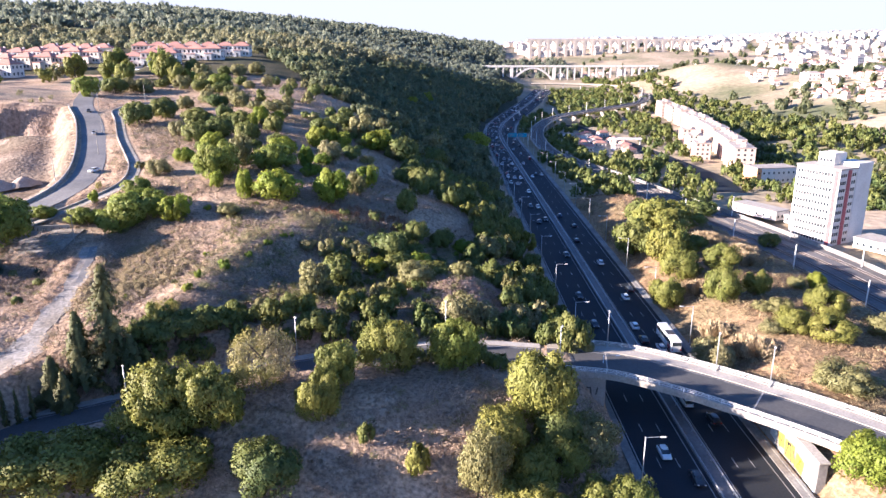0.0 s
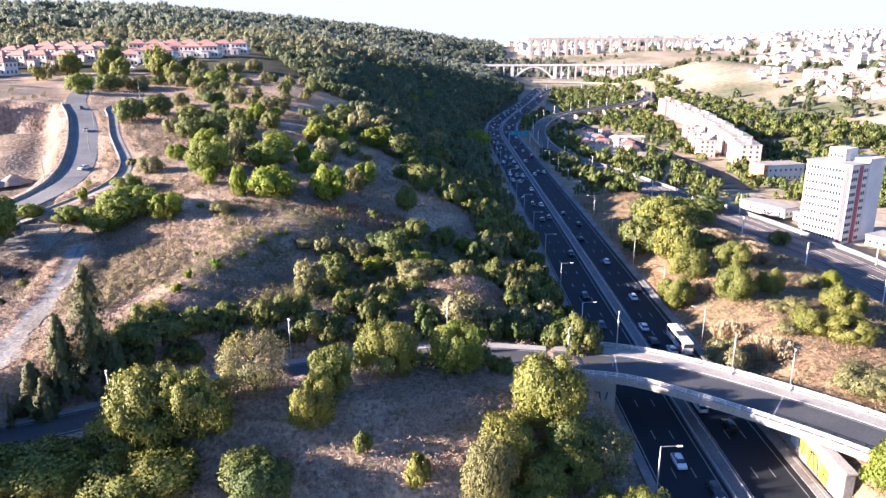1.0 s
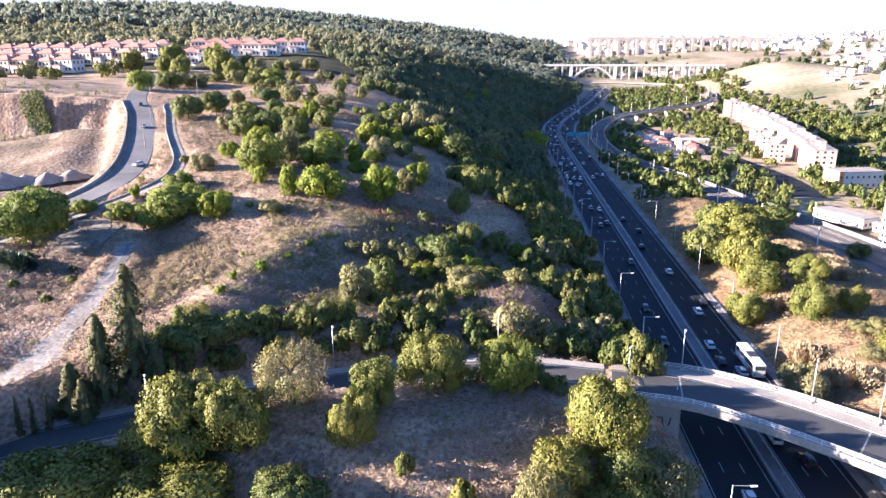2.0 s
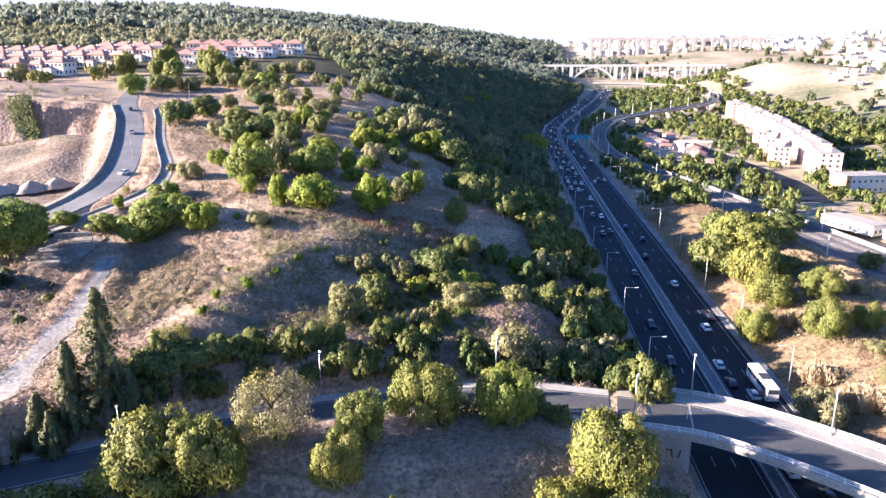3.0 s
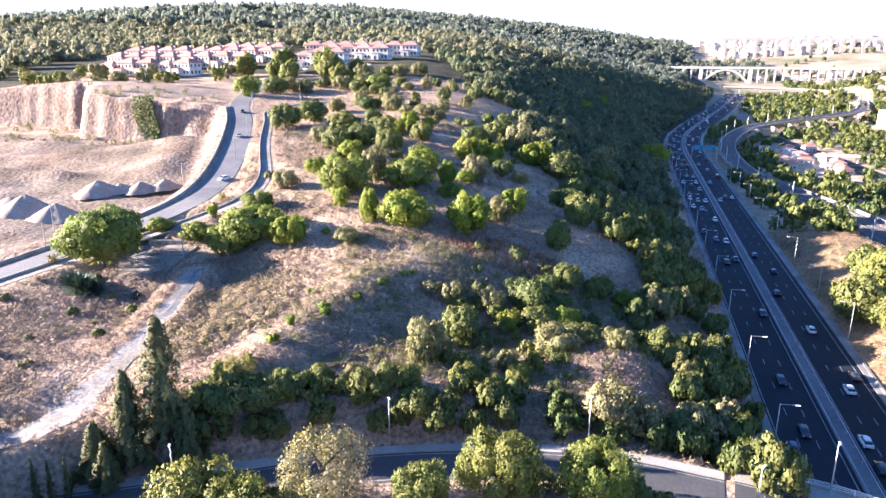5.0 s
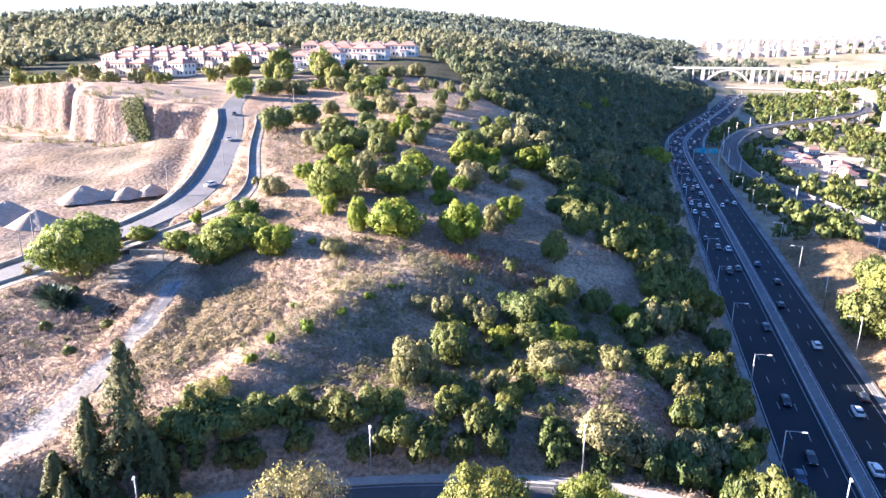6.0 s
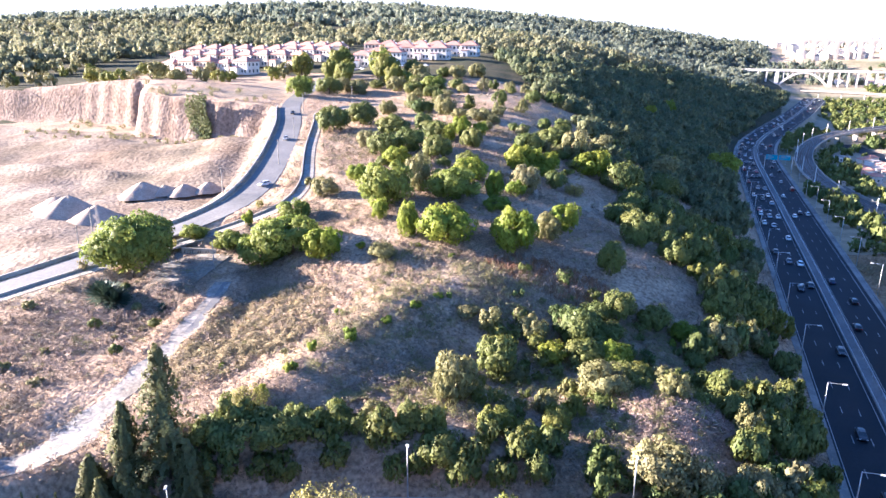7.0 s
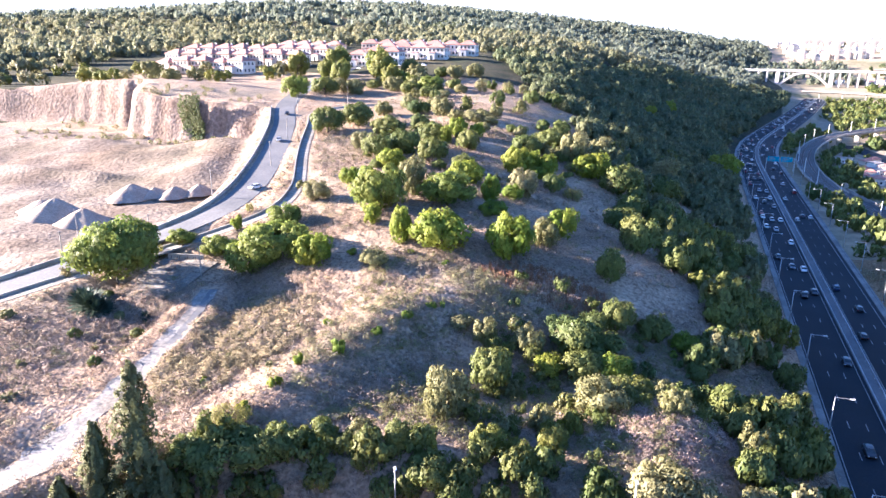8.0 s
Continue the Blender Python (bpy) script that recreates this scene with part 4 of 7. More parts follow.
def build_railway():
    bed = sweep("railway_bed", RW, [(1.0, -0.5), (1.0, 0.12), (-1.0, 0.12), (-1.0, -0.5)], BALLAST, widen=RW_HALF)
    tagged(new("railway_bed", bed), "brown ballast bed of the curving railway", "railway", kind="structure")
    rails, beds = [], []
    for share, low in ((0.22, 0), (-0.22, 0), (0.68, 0), (-0.68, 0)):
        keep = RW if abs(share) < 0.3 else RW[RW[:, 1] < 400]
        n, _ = frames_of(keep)
        w = rail_half(keep[:, 1]) * share
        if abs(share) < 0.3:
            w = np.sign(share) * np.maximum(np.abs(w), 2.0)
        centre = np.c_[keep[:, :2] + n * w[:, None], keep[:, 2]]
        for o in (0.75, -0.75):
            rails.append(sweep("rail", centre, [(o + 0.06, 0.12), (o + 0.06, 0.30), (o - 0.06, 0.30), (o - 0.06, 0.12)], RAIL_STEEL))
        beds.append(sweep("sleepers", centre, [(1.35, 0.1), (1.35, 0.15), (-1.35, 0.15), (-1.35, 0.1)], SLEEPER))
    tagged(new("trim_rails", joined("rails", rails, RAIL_STEEL)), "rusty steel rails of the railway", "rails", kind="structure")
    tagged(new("trim_sleepers", joined("sleepers", beds, SLEEPER)), "dark rusty sleepers under the rails", "sleepers", kind="structure")
    near = RW[RW[:, 1] < 480]
    n, _ = frames_of(near)
    for side, high, label in ((1.03, 1.1, "low stained wall on the near side of the railway"), (-1.03, 1.7, "long stained concrete wall beside the railway")):
        line = np.c_[near[:, :2] + n * (rail_half(near[:, 1]) * side)[:, None], near[:, 2]]
        tagged(new("wall_railway", sweep("wall_railway", line, [(0.2, -3.5), (0.2, high), (-0.2, high), (-0.2, -3.5)], DIRTY_CONCRETE)), label, "wall", kind="structure")
    # the raised part
    first = int(np.argmax(RW[:, 1] >= 470))
    high = RW[first:]
    via = thing("railway_viaduct", "long curving concrete railway viaduct on slender piers", "viaduct")
    ob = new("deck", sweep("deck", high, [(5.6, -0.45), (5.6, -0.06), (-5.6, -0.06), (-5.6, -0.45), (-3.0, -1.9), (3.0, -1.9)], CONCRETE))
    ob.parent = via
    for o in (5.5, -5.5):
        ob = new("parapet", sweep("parapet", high, [(o + 0.14, -0.4), (o + 0.14, 1.0), (o - 0.14, 1.0), (o - 0.14, -0.4)], PALE_CONCRETE))
        ob.parent = via
    for i in range(8, len(high) - 1, 5):
        x, y, z = high[i]
        foot = ground_at(x, y) - 0.5
        if z - 1.8 - foot < 1.5:
            continue
        n, d = frames_of(high[i - 1:i + 2])
        bm = bmesh.new()
        box(bm, 1.5, 4.2, z - 1.85 - foot, pose(x, y, foot, rz=math.degrees(math.atan2(d[1, 1], d[1, 0]))), 0.12)
        part("pier", bm, CONCRETE, via)


build_railway()


def catenary_mast(high, label):
    mast = thing("catenary_mast", label, "mast", "catenary masts along the railway")
    bm = bmesh.new()
    box(bm, 0.32, 0.32, high, None, 0.04)
    part("post", bm, WHITE_METAL, mast)
    bm = bmesh.new()
    rod(bm, 0.05, 0.05, 3.4, pose(0, 0, high - 1.2, ry=-84), 6)
    part("cantilever", bm, DARK_METAL, mast)
    bm = bmesh.new()
    rod(bm, 0.04, 0.04, 3.6, between((0, 0, high - 0.3), (-3.3, 0, high - 1.0)), 6)
    part("stay", bm, DARK_METAL, mast)
    return mast


def build_masts():
    model = None
    line = resample(RAILWAY, 38.0)
    n, d = frames_of(line)
    for i in range(1, len(line) - 4):
        for side in ((0.9, -0.9) if line[i, 1] < 330 else (0.9,)):
            w = rail_half(line[i, 1]) * side
            m = pose(line[i, 0] + n[i, 0] * w, line[i, 1] + n[i, 1] * w, line[i, 2] + 0.1, rz=math.degrees(math.atan2(d[i, 1], d[i, 0])) + (-90 if side < 0 else 90))
            if model is None:
                model = catenary_mast(9.0, "pale catenary mast beside the railway tracks")
                model.matrix_basis = m
            else:
                copy_thing(model, m)


build_masts()


# ---------------------------------------------------------------- buildings
def pane_mesh(w, h):
    bm = bmesh.new()
    box(bm, w, 0.16, h)
    me = bpy.data.meshes.new("window")
    bm.to_mesh(me)
    bm.free()
    me.materials.append(GLASS_DARK)
    return me


def windows_on(parent, me, a, b, floors, first, storey, per, inset=0.5):
    """Rows of windows on the wall between the plan points a and b, seen from the right of a to b."""
    a, b = np.array(a, float), np.array(b, float)
    length = np.linalg.norm(b - a)
    w = (b - a) / length
    turn = math.degrees(math.atan2(w[1], w[0]))
    for f in range(floors):
        for k in range(per):
            s = inset + (length - 2 * inset) * (k + 0.5) / per
            p = a + w * s
            piece("window", me, parent, pose(p[0], p[1], first + storey * f, rz=turn))


def build_tower():
    m = pose(157.6, 283.9, 1.0, rz=-61.5)
    t = thing("tower_block", "white tower block of ten storeys with a red stripe", "tower block", m=m)
    # along x: the long window front, y: depth
    bm = bmesh.new()
    box(bm, 19.0, 11.0, 31.5, pose(0, 0, 0), 0.08)
    part("wall", bm, WALL_WHITE, t)
    bm = bmesh.new()
    box(bm, 9.0, 10.0, 33.5, pose(5.2, 10.4, 0), 0.08)
    part("wall", bm, WALL_WHITE, t, "windowless white stair wing")
    bm = bmesh.new()
    box(bm, 7.0, 8.0, 5.5, pose(-1.5, 5.0, 31.4), 0.08)
    house = part("roof_house", bm, WALL_WHITE, t)
    bm = bmesh.new()
    box(bm, 19.5, 11.5, 0.5, pose(0, 0, 31.48), 0.05)
    part("parapet", bm, PALE_CONCRETE, t)
    bm = bmesh.new()
    box(bm, 1.5, 0.3, 31.3, pose(8.0, -5.6, 0), 0.03)
    part("stripe", bm, RED_STRIPE, t, "dark red vertical stripe")
    bm = bmesh.new()
    box(bm, 0.3, 2.2, 31.3, pose(9.6, 0.5, 0), 0.03)
    part("stripe", bm, RED_STRIPE, t, "dark red vertical stripe")
    me = pane_mesh(0.95, 1.35)
    windows_on(t, me, (-9.5, -5.48), (7.2, -5.48), 10, 1.4, 3.02, 12)
    windows_on(t, me, (9.48, -5.3), (9.48, -0.9), 10, 1.4, 3.02, 3, 0.3)
    windows_on(t, me, (9.48, 1.9), (9.48, 5.3), 10, 1.4, 3.02, 2, 0.3)
    for k in range(3):
        bm = bmesh.new()
        rod(bm, 0.06, 0.03, 4.5 + k, pose(-3.5 + 2.2 * k, 4.0 + k, 36.8), 6)
        part("aerial", bm, DARK_METAL, t)
    windows_on(t, me, (-4.9, 0.98), (1.9, 0.98), 1, 33.2, 3, 4)


build_tower()


def flats(at, turn, length, deep, high, wall, label, floors, per, steps=0):
    t = thing("apartment_block", label, "apartment block", "apartment blocks in the valley", pose(at[0], at[1], at[2], rz=turn))
    bm = bmesh.new()
    box(bm, length, deep, high, None, 0.06)
    part("wall", bm, wall, t)
    bm = bmesh.new()
    box(bm, length + 0.6, deep + 0.6, 0.4, pose(0, 0, high - 0.02), 0.05)
    roof = part("roof", bm, ROOF_GREY, t)
    for k in range(4):
        bm = bmesh.new()
        box(bm, 2.2, 2.6, 2.2, pose(-length / 2 + length * (k + 0.5) / 4, 0.8 - 1.6 * (k % 2), high + 0.3), 0.05)
        part("stair_head", bm, wall, roof)
    me = pane_mesh(1.3, 1.4)
    windows_on(t, me, (-length / 2, -deep / 2 + 0.02), (length / 2, -deep / 2 + 0.02), floors, 1.2, high / floors, per)
    windows_on(t, me, (length / 2 - 0.02, -deep / 2), (length / 2 - 0.02, deep / 2), floors, 1.2, high / floors, 3)
    windows_on(t, me, (-length / 2 + 0.02, deep / 2), (-length / 2 + 0.02, -deep / 2), floors, 1.2, high / floors, 3)
    # projecting bays
    for k in range(3):
        bm = bmesh.new()
        box(bm, 2.6, 1.4, high - 1.0, pose(-length / 2 + length * (k + 0.5) / 3, -deep / 2 - 0.6, 0), 0.05)
        part("bay", bm, wall, t)
    return t


for k, (x, y) in enumerate(((199, 466), (207, 500), (215, 535), (222, 570), (229, 606), (235, 642), (240, 680), (245, 720), (249, 762), (252, 806))):
    flats((x, y, ground_at(x, y) - 1.0), 258 + 0.6 * k, 31, 13, 15.5 + (k % 2), (WALL_PINK, WALL_PINK, WALL_CREAM)[k % 3],
          "long five-storey apartment block with pale pink walls", 5, 9)
for k, (x, y) in enumerate(((187, 505), (197, 548), (206, 590))):
    flats((x, y, ground_at(x, y) - 1.0), 258, 16, 11, 12.5, (WALL_PINK, WALL_CREAM)[k % 2], "lower pink apartment block in front of the long row", 4, 5)


def shed(name, at, turn, length, deep, high, wall, roof_mat, label, category, flat=True, per=4, floors=1):
    t = thing(name, label, category, "small buildings in the valley", pose(at[0], at[1], at[2], rz=turn))
    bm = bmesh.new()
    box(bm, length, deep, high, None, 0.05)
    part("wall", bm, wall, t)
    bm = bmesh.new()
    if flat:
        box(bm, length + 0.8, deep + 0.8, 0.35, pose(0, 0, high - 0.01), 0.04)
    else:
        a, b, r = length / 2 + 0.4, deep / 2 + 0.4, min(length, deep) * 0.28
        ridge = max(a - b, 0.2)
        low = [bm.verts.new(p) for p in ((-a, -b, high), (a, -b, high), (a, b, high), (-a, b, high))]
        under = [bm.verts.new((v.co.x, v.co.y, high - 0.18)) for v in low]
        top = [bm.verts.new((-ridge, 0, high + r)), bm.verts.new((ridge, 0, high + r))]
        bm.faces.new((low[0], low[1], top[1], top[0]))
        bm.faces.new((low[2], low[3], top[0], top[1]))
        bm.faces.new((low[1], low[2], top[1]))
        bm.faces.new((low[3], low[0], top[0]))
        for i in range(4):
            bm.faces.new((under[i], under[(i + 1) % 4], low[(i + 1) % 4], low[i]))
        bm.faces.new(list(reversed(under)))
    part("roof", bm, roof_mat, t)
    me = pane_mesh(1.0, 1.25)
    for f in range(floors):
        windows_on(t, me, (-length / 2, -deep / 2 + 0.02), (length / 2, -deep / 2 + 0.02), 1, 1.1 + f * high / floors, 3, per)
        windows_on(t, me, (length / 2 - 0.02, -deep / 2), (length / 2 - 0.02, deep / 2), 1, 1.1 + f * high / floors, 3, max(2, per // 2))
    return t


shed("school_block", (196, 412, 2.0), 12, 24, 13, 9.0, WALL_WHITE, ROOF_GREY, "low white block with an orange end wall", "building", True, 7, 2)
shed("school_block", (183.2, 409.2, 2.0), 12, 3.0, 13.2, 9.3, WALL_ORANGE, ROOF_GREY, "orange rendered stair block beside the white block", "building", True, 1, 2)
for row, label in (((150, 322, 3.0, -62, 24, 9, 4.2), "long low depot with a pale flat roof beside the railway"), ((161, 303, 3.0, -62, 13, 8, 3.6), "low pale depot shed near the tower"),
                   ((172, 262, 3.0, -62, 17, 11, 4.0), "flat-roofed white annexe below the tower"), ((184, 246, 3.0, -62, 12, 9, 3.5), "white garage block near the tower")):
    shed("depot_shed", row[:3], row[3], *row[4:], WALL_WHITE, PALE_CONCRETE, label, "shed", True, 6)
VILLAGE = np.random.default_rng(4)
for k in range(26):
    x, y = 104 + 46 * VILLAGE.random() + 0.02 * k, 505 + 125 * VILLAGE.random()
    if along(RAILWAY, x, y)[0] < 11:
        continue
    shed("cottage", (x, y, ground_at(x, y) - 0.3), VILLAGE.uniform(-40, 40), VILLAGE.uniform(6, 10), VILLAGE.uniform(5, 7), VILLAGE.uniform(3.0, 4.6), (WALL_WHITE, WALL_CREAM, WALL_WHITE)[k % 3],
         (ROOF_RED, ROOF_RED, ROOF_GREY)[k % 3], "small whitewashed cottage below the viaduct", "cottage", k % 3 == 2, 3)


def build_footbridge():
    f = thing("footbridge", "pale steel footbridge over the lower road", "footbridge")
    bm = bmesh.new()
    box(bm, 26, 3.0, 1.4, pose(150, 575, 6.0), 0.06)
    part("deck", bm, WHITE_METAL, f)
    for x in (138, 162):
        bm = bmesh.new()
        box(bm, 1.2, 2.4, 7.5, pose(x, 575, -1.0), 0.06)
        part("pier", bm, CONCRETE, f)


build_footbridge()
LOWER = resample(spline([(128, 720, 3.2), (142, 640, 2.6), (152, 575, 2.4), (160, 500, 2.2), (166, 430, 2.0), (160, 380, 2.0)], 4), 6)
LOWER[:, 2] = land(LOWER[:, 0], LOWER[:, 1]) + 0.25
# takes the motorway's colour, with shade already tinted in
lower_road = new("road_lower", sweep("road_lower", LOWER, [(7.5, -1.5), (7.5, 0.1), (-7.5, 0.1), (-7.5, -1.5)], SHADE_TINTED_ASPHALT))
tagged(lower_road, "lower road under the viaduct in the shade-darkened motorway colour", "road", kind="structure")


# ---------------------------------------------------------------- far bridge, aqueduct and town
def build_arch_bridge():
    b = thing("arch_viaduct", "distant pale concrete road viaduct with one great arch", "viaduct", m=pose(0, 1610, 0))
    x0, x1, deck = 60, 480, 37.0
    bm = bmesh.new()
    box(bm, x1 - x0, 16, 2.6, pose((x0 + x1) / 2, 0, deck - 2.6), 0.2)
    part("deck", bm, WALL_WHITE, b)
    for y in (-7.8, 7.8):
        bm = bmesh.new()
        box(bm, x1 - x0, 0.4, 1.3, pose((x0 + x1) / 2, y, deck), 0.05)
        part("parapet", bm, WALL_WHITE, b)
    a0, a1 = 157.0, 244.0
    mid, half, spring, crown = (a0 + a1) / 2, (a1 - a0) / 2, 8.0, 33.2
    rib = []
    for k in range(29):
        u = -1 + 2 * k / 28
        rib.append((mid + half * u, 0.0, spring + (crown - spring) * (1 - u * u)))
    for y in (-5.0, 5.0):
        verts, faces = [], []
        for k, (x, _, z) in enumerate(rib):
            t = 1.9 + 1.3 * abs(2 * k / 28 - 1)
            verts += [(x, y - 2, z - t), (x, y + 2, z - t), (x, y + 2, z + t * 0.6), (x, y - 2, z + t * 0.6)]
        for k in range(28):
            for j in range(4):
                faces.append((4 * k + j, 4 * k + (j + 1) % 4, 4 * k + 4 + (j + 1) % 4, 4 * k + 4 + j))
        faces += [(3, 2, 1, 0), tuple(4 * 28 + j for j in range(4))]
        piece("arch_rib", mesh_of("arch_rib", verts, faces, WALL_WHITE), b)
    for x in (a0 + 8, a0 + 16, a0 + 24, a1 - 24, a1 - 16, a1 - 8):
        z = spring + (crown - spring) * (1 - ((x - mid) / half) ** 2)
        bm = bmesh.new()
        box(bm, 1.3, 13, deck - 2.5 - z, pose(x, 0, z), 0.1)
        part("spandrel_wall", bm, WALL_WHITE, b)
    for x, w in ((a0 - 4, 6.5), (a1 + 4, 6.5), (x0 + 10, 2.4), (x0 + 26, 2.4), (x0 + 42, 2.4), (x0 + 58, 2.4), (x0 + 74, 2.4)) + tuple((262 + 16 * k, 2.4) for k in range(13)):
        foot = min(ground_at(x, 1610) - 1, deck - 6)
        foot = min(foot, 9.0) if w > 3 else foot
        bm = bmesh.new()
        box(bm, w, 15, deck - 2.5 + (3.5 if w > 3 else 0) - foot, pose(x, 0, foot), 0.1)
        part("pier", bm, WALL_WHITE, b)


build_arch_bridge()


def build_aqueduct():
    a = thing("aqueduct", "distant stone aqueduct on tall pointed arches", "aqueduct", m=pose(0, 2060, 0, rz=4))
    top, gap = 100.0, 26.0
    x0 = 250.0
    bm = bmesh.new()
    box(bm, 520, 7, 6, pose(x0 + 250, 0, top - 6), 0.2)
    part("channel", bm, WALL_CREAM, a)
    for k in range(19):
        x = x0 + gap * k
        foot = min(ground_at(x, 2060), 80) - 3
        bm = bmesh.new()
        box(bm, 8.0, 8.0, top - 5.8 - foot, pose(x, 0, foot), 0.2)
        part("pier", bm, WALL_CREAM, a)
        # pointed arch shoulders
        for s in (-1, 1):
            verts, faces = [], []
            for j in range(7):
                u = j / 6
                verts += [(x + s * (4 + 9 * u ** 1.6), y, top - 6 - 15 * (1 - u)) for y in (-3.5, 3.5)] + [(x + s * (4 + 9 * u ** 1.6), y, top - 5.9) for y in (-3.5, 3.5)]
            for j in range(6):
                i = 4 * j
                faces += [(i, i + 1, i + 5, i + 4), (i, i + 4, i + 6, i + 2), (i + 1, i + 3, i + 7, i + 5)]
            piece("arch_shoulder", mesh_of("arch_shoulder", verts, faces, WALL_CREAM), a)


build_aqueduct()


def build_town():
    """Hundreds of far houses and blocks on the eastern hill, too many to count."""
    for name, label, seed, count, rng_box, size, wall, roof in (
            ("town_houses", "white and cream houses crowded on the far hill", 201, 2300, (300, 1500, 620, 1750), (5, 11, 3, 7), TOWN_WALL, ROOF_RED),
            ("town_blocks", "pale apartment blocks on the far hill", 202, 560, (280, 2100, 850, 2500), (9, 20, 7, 15), TOWN_WALL, ROOF_GREY),
            ("town_houses", "far white town below the skyline", 203, 2000, (60, 2900, 1750, 3200), (9, 24, 6, 18), TOWN_WALL, ROOF_GREY)):
        rng = np.random.default_rng(seed)
        verts, faces, slots = [], [], []
        x, y = rng.uniform(rng_box[0], rng_box[1], count * 4), rng.uniform(rng_box[2], rng_box[3], count * 4)
        e = x - bend_of(y)
        patch = np.sin(x / 71 + 3) * np.sin(y / 97 + 1) + 0.5 * np.sin((x + y) / 47)
        keep = (e > np.interp(y, (600, 1100, 1700, 3000), (420, 300, 60, 40))) & (patch < 0.55) & ~((x > 40) & (x < 540) & (y > 1020) & (y < 1680)) & ~((x > 180) & (x < 860) & (y > 1740) & (y < 2080)) & ~((np.abs(x - 430) < 90) & (np.abs(y - 1120) < 110))
        x, y = x[keep][:count], y[keep][:count]
        z = land(x, y)
        for px, py, pz in zip(x, y, z):
            w, d = rng.uniform(size[0], size[1]) / 2, rng.uniform(size[0], size[1]) / 2.6
            h = rng.uniform(size[2], size[3])
            a = rng.choice((0.2, 0.5, -0.3, 1.2)) + rng.normal(0, 0.1)
            c, s = math.cos(a), math.sin(a)
            k = len(verts)
            for ux, uy, uz in ((-w, -d, -3), (w, -d, -3), (w, d, -3), (-w, d, -3), (-w, -d, h), (w, -d, h), (w, d, h), (-w, d, h), (-w * 0.7, 0, h + d * 0.45), (w * 0.7, 0, h + d * 0.45)):
                verts.append((px + ux * c - uy * s, py + ux * s + uy * c, pz + uz))
            faces += [(k, k + 1, k + 5, k + 4), (k + 1, k + 2, k + 6, k + 5), (k + 2, k + 3, k + 7, k + 6), (k + 3, k, k + 4, k + 7)]
            slots += [0, 0, 0, 0]
            faces += [(k + 4, k + 5, k + 9, k + 8), (k + 6, k + 7, k + 8, k + 9), (k + 5, k + 6, k + 9), (k + 7, k + 4, k + 8)]
            slots += [1, 1, 1, 1]
            # window bands
            rows = max(1, int(h / 3.2))
            for r in range(min(rows, 5)):
                u0 = h * (r + 0.35) / rows
                u1 = u0 + 1.3
                cols = max(2, int(w / 2.0))
                for q in range(cols):
                    v0 = -w + 2 * w * (q + 0.3) / cols
                    v1 = v0 + 2 * w / cols * 0.4
                    i = len(verts)
                    for ux, uz in ((v0, u0), (v1, u0), (v1, u1), (v0, u1)):
                        verts.append((px + ux * c + (d + 0.06) * s, py + ux * s - (d + 0.06) * c, pz + uz))
                    faces.append((i, i + 1, i + 2, i + 3))
                    slots.append(2)
        ob = new(name, mesh_of(name, verts, faces, [wall, roof, GLASS_DARK], slots))
        tagged(ob, label, "town", kind="stuff")


build_town()


# ---------------------------------------------------------------- the western side: houses, quarry, walls
def house_model(wall, label):
    t = thing("terraced_house", label, "house", "white houses above the quarry")
    L, D, H = 11.0, 10.0, 6.4
    bm = bmesh.new()
    box(bm, L, D, H, None, 0.05)
    part("wall", bm, wall, t)
    bm = bmesh.new()
    a, b, r = L / 2 + 0.5, D / 2 + 0.5, 2.3
    low = [bm.verts.new(p) for p in ((-a, -b, H), (a, -b, H), (a, b, H), (-a, b, H))]
    under = [bm.verts.new((v.co.x, v.co.y, H - 0.22)) for v in low]
    top = [bm.verts.new((-1.2, 0, H + r)), bm.verts.new((1.2, 0, H + r))]
    for f in ((low[0], low[1], top[1], top[0]), (low[2], low[3], top[0], top[1]), (low[1], low[2], top[1]), (low[3], low[0], top[0])):
        bm.faces.new(f)
    for i in range(4):
        bm.faces.new((under[i], under[(i + 1) % 4], low[(i + 1) % 4], low[i]))
    bm.faces.new(list(reversed(under)))
    roof = part("roof", bm, ROOF_RED, t)
    bm = bmesh.new()
    box(bm, 0.9, 0.9, 1.6, pose(2.6, 1.8, H + 0.9), 0.04)
    part("chimney", bm, WALL_WHITE, roof)
    bm = bmesh.new()
    box(bm, 4.6, 2.6, 3.4, pose(-2.4, -D / 2 - 1.2, 0), 0.05)
    porch = part("porch", bm, wall, t)
    bm = bmesh.new()
    box(bm, 5.0, 3.0, 0.35, pose(-2.4, -D / 2 - 1.2, 3.4), 0.04)
    part("porch_roof", bm, ROOF_RED, porch)
    me = pane_mesh(1.1, 1.35)
    windows_on(t, me, (-L / 2, -D / 2 + 0.03), (L / 2, -D / 2 + 0.03), 1, 4.2, 3, 4)
    windows_on(t, me, (0.2, -D / 2 + 0.03), (L / 2, -D / 2 + 0.03), 1, 1.1, 3, 2)
    windows_on(t, me, (L / 2 - 0.03, -D / 2), (L / 2 - 0.03, D / 2), 2, 1.1, 3.1, 3)
    bm = bmesh.new()
    box(bm, 1.0, 0.14, 2.1, pose(-2.4, -D / 2 - 2.5, 0.05))
    part("door", bm, GLASS_DARK, t)
    return t


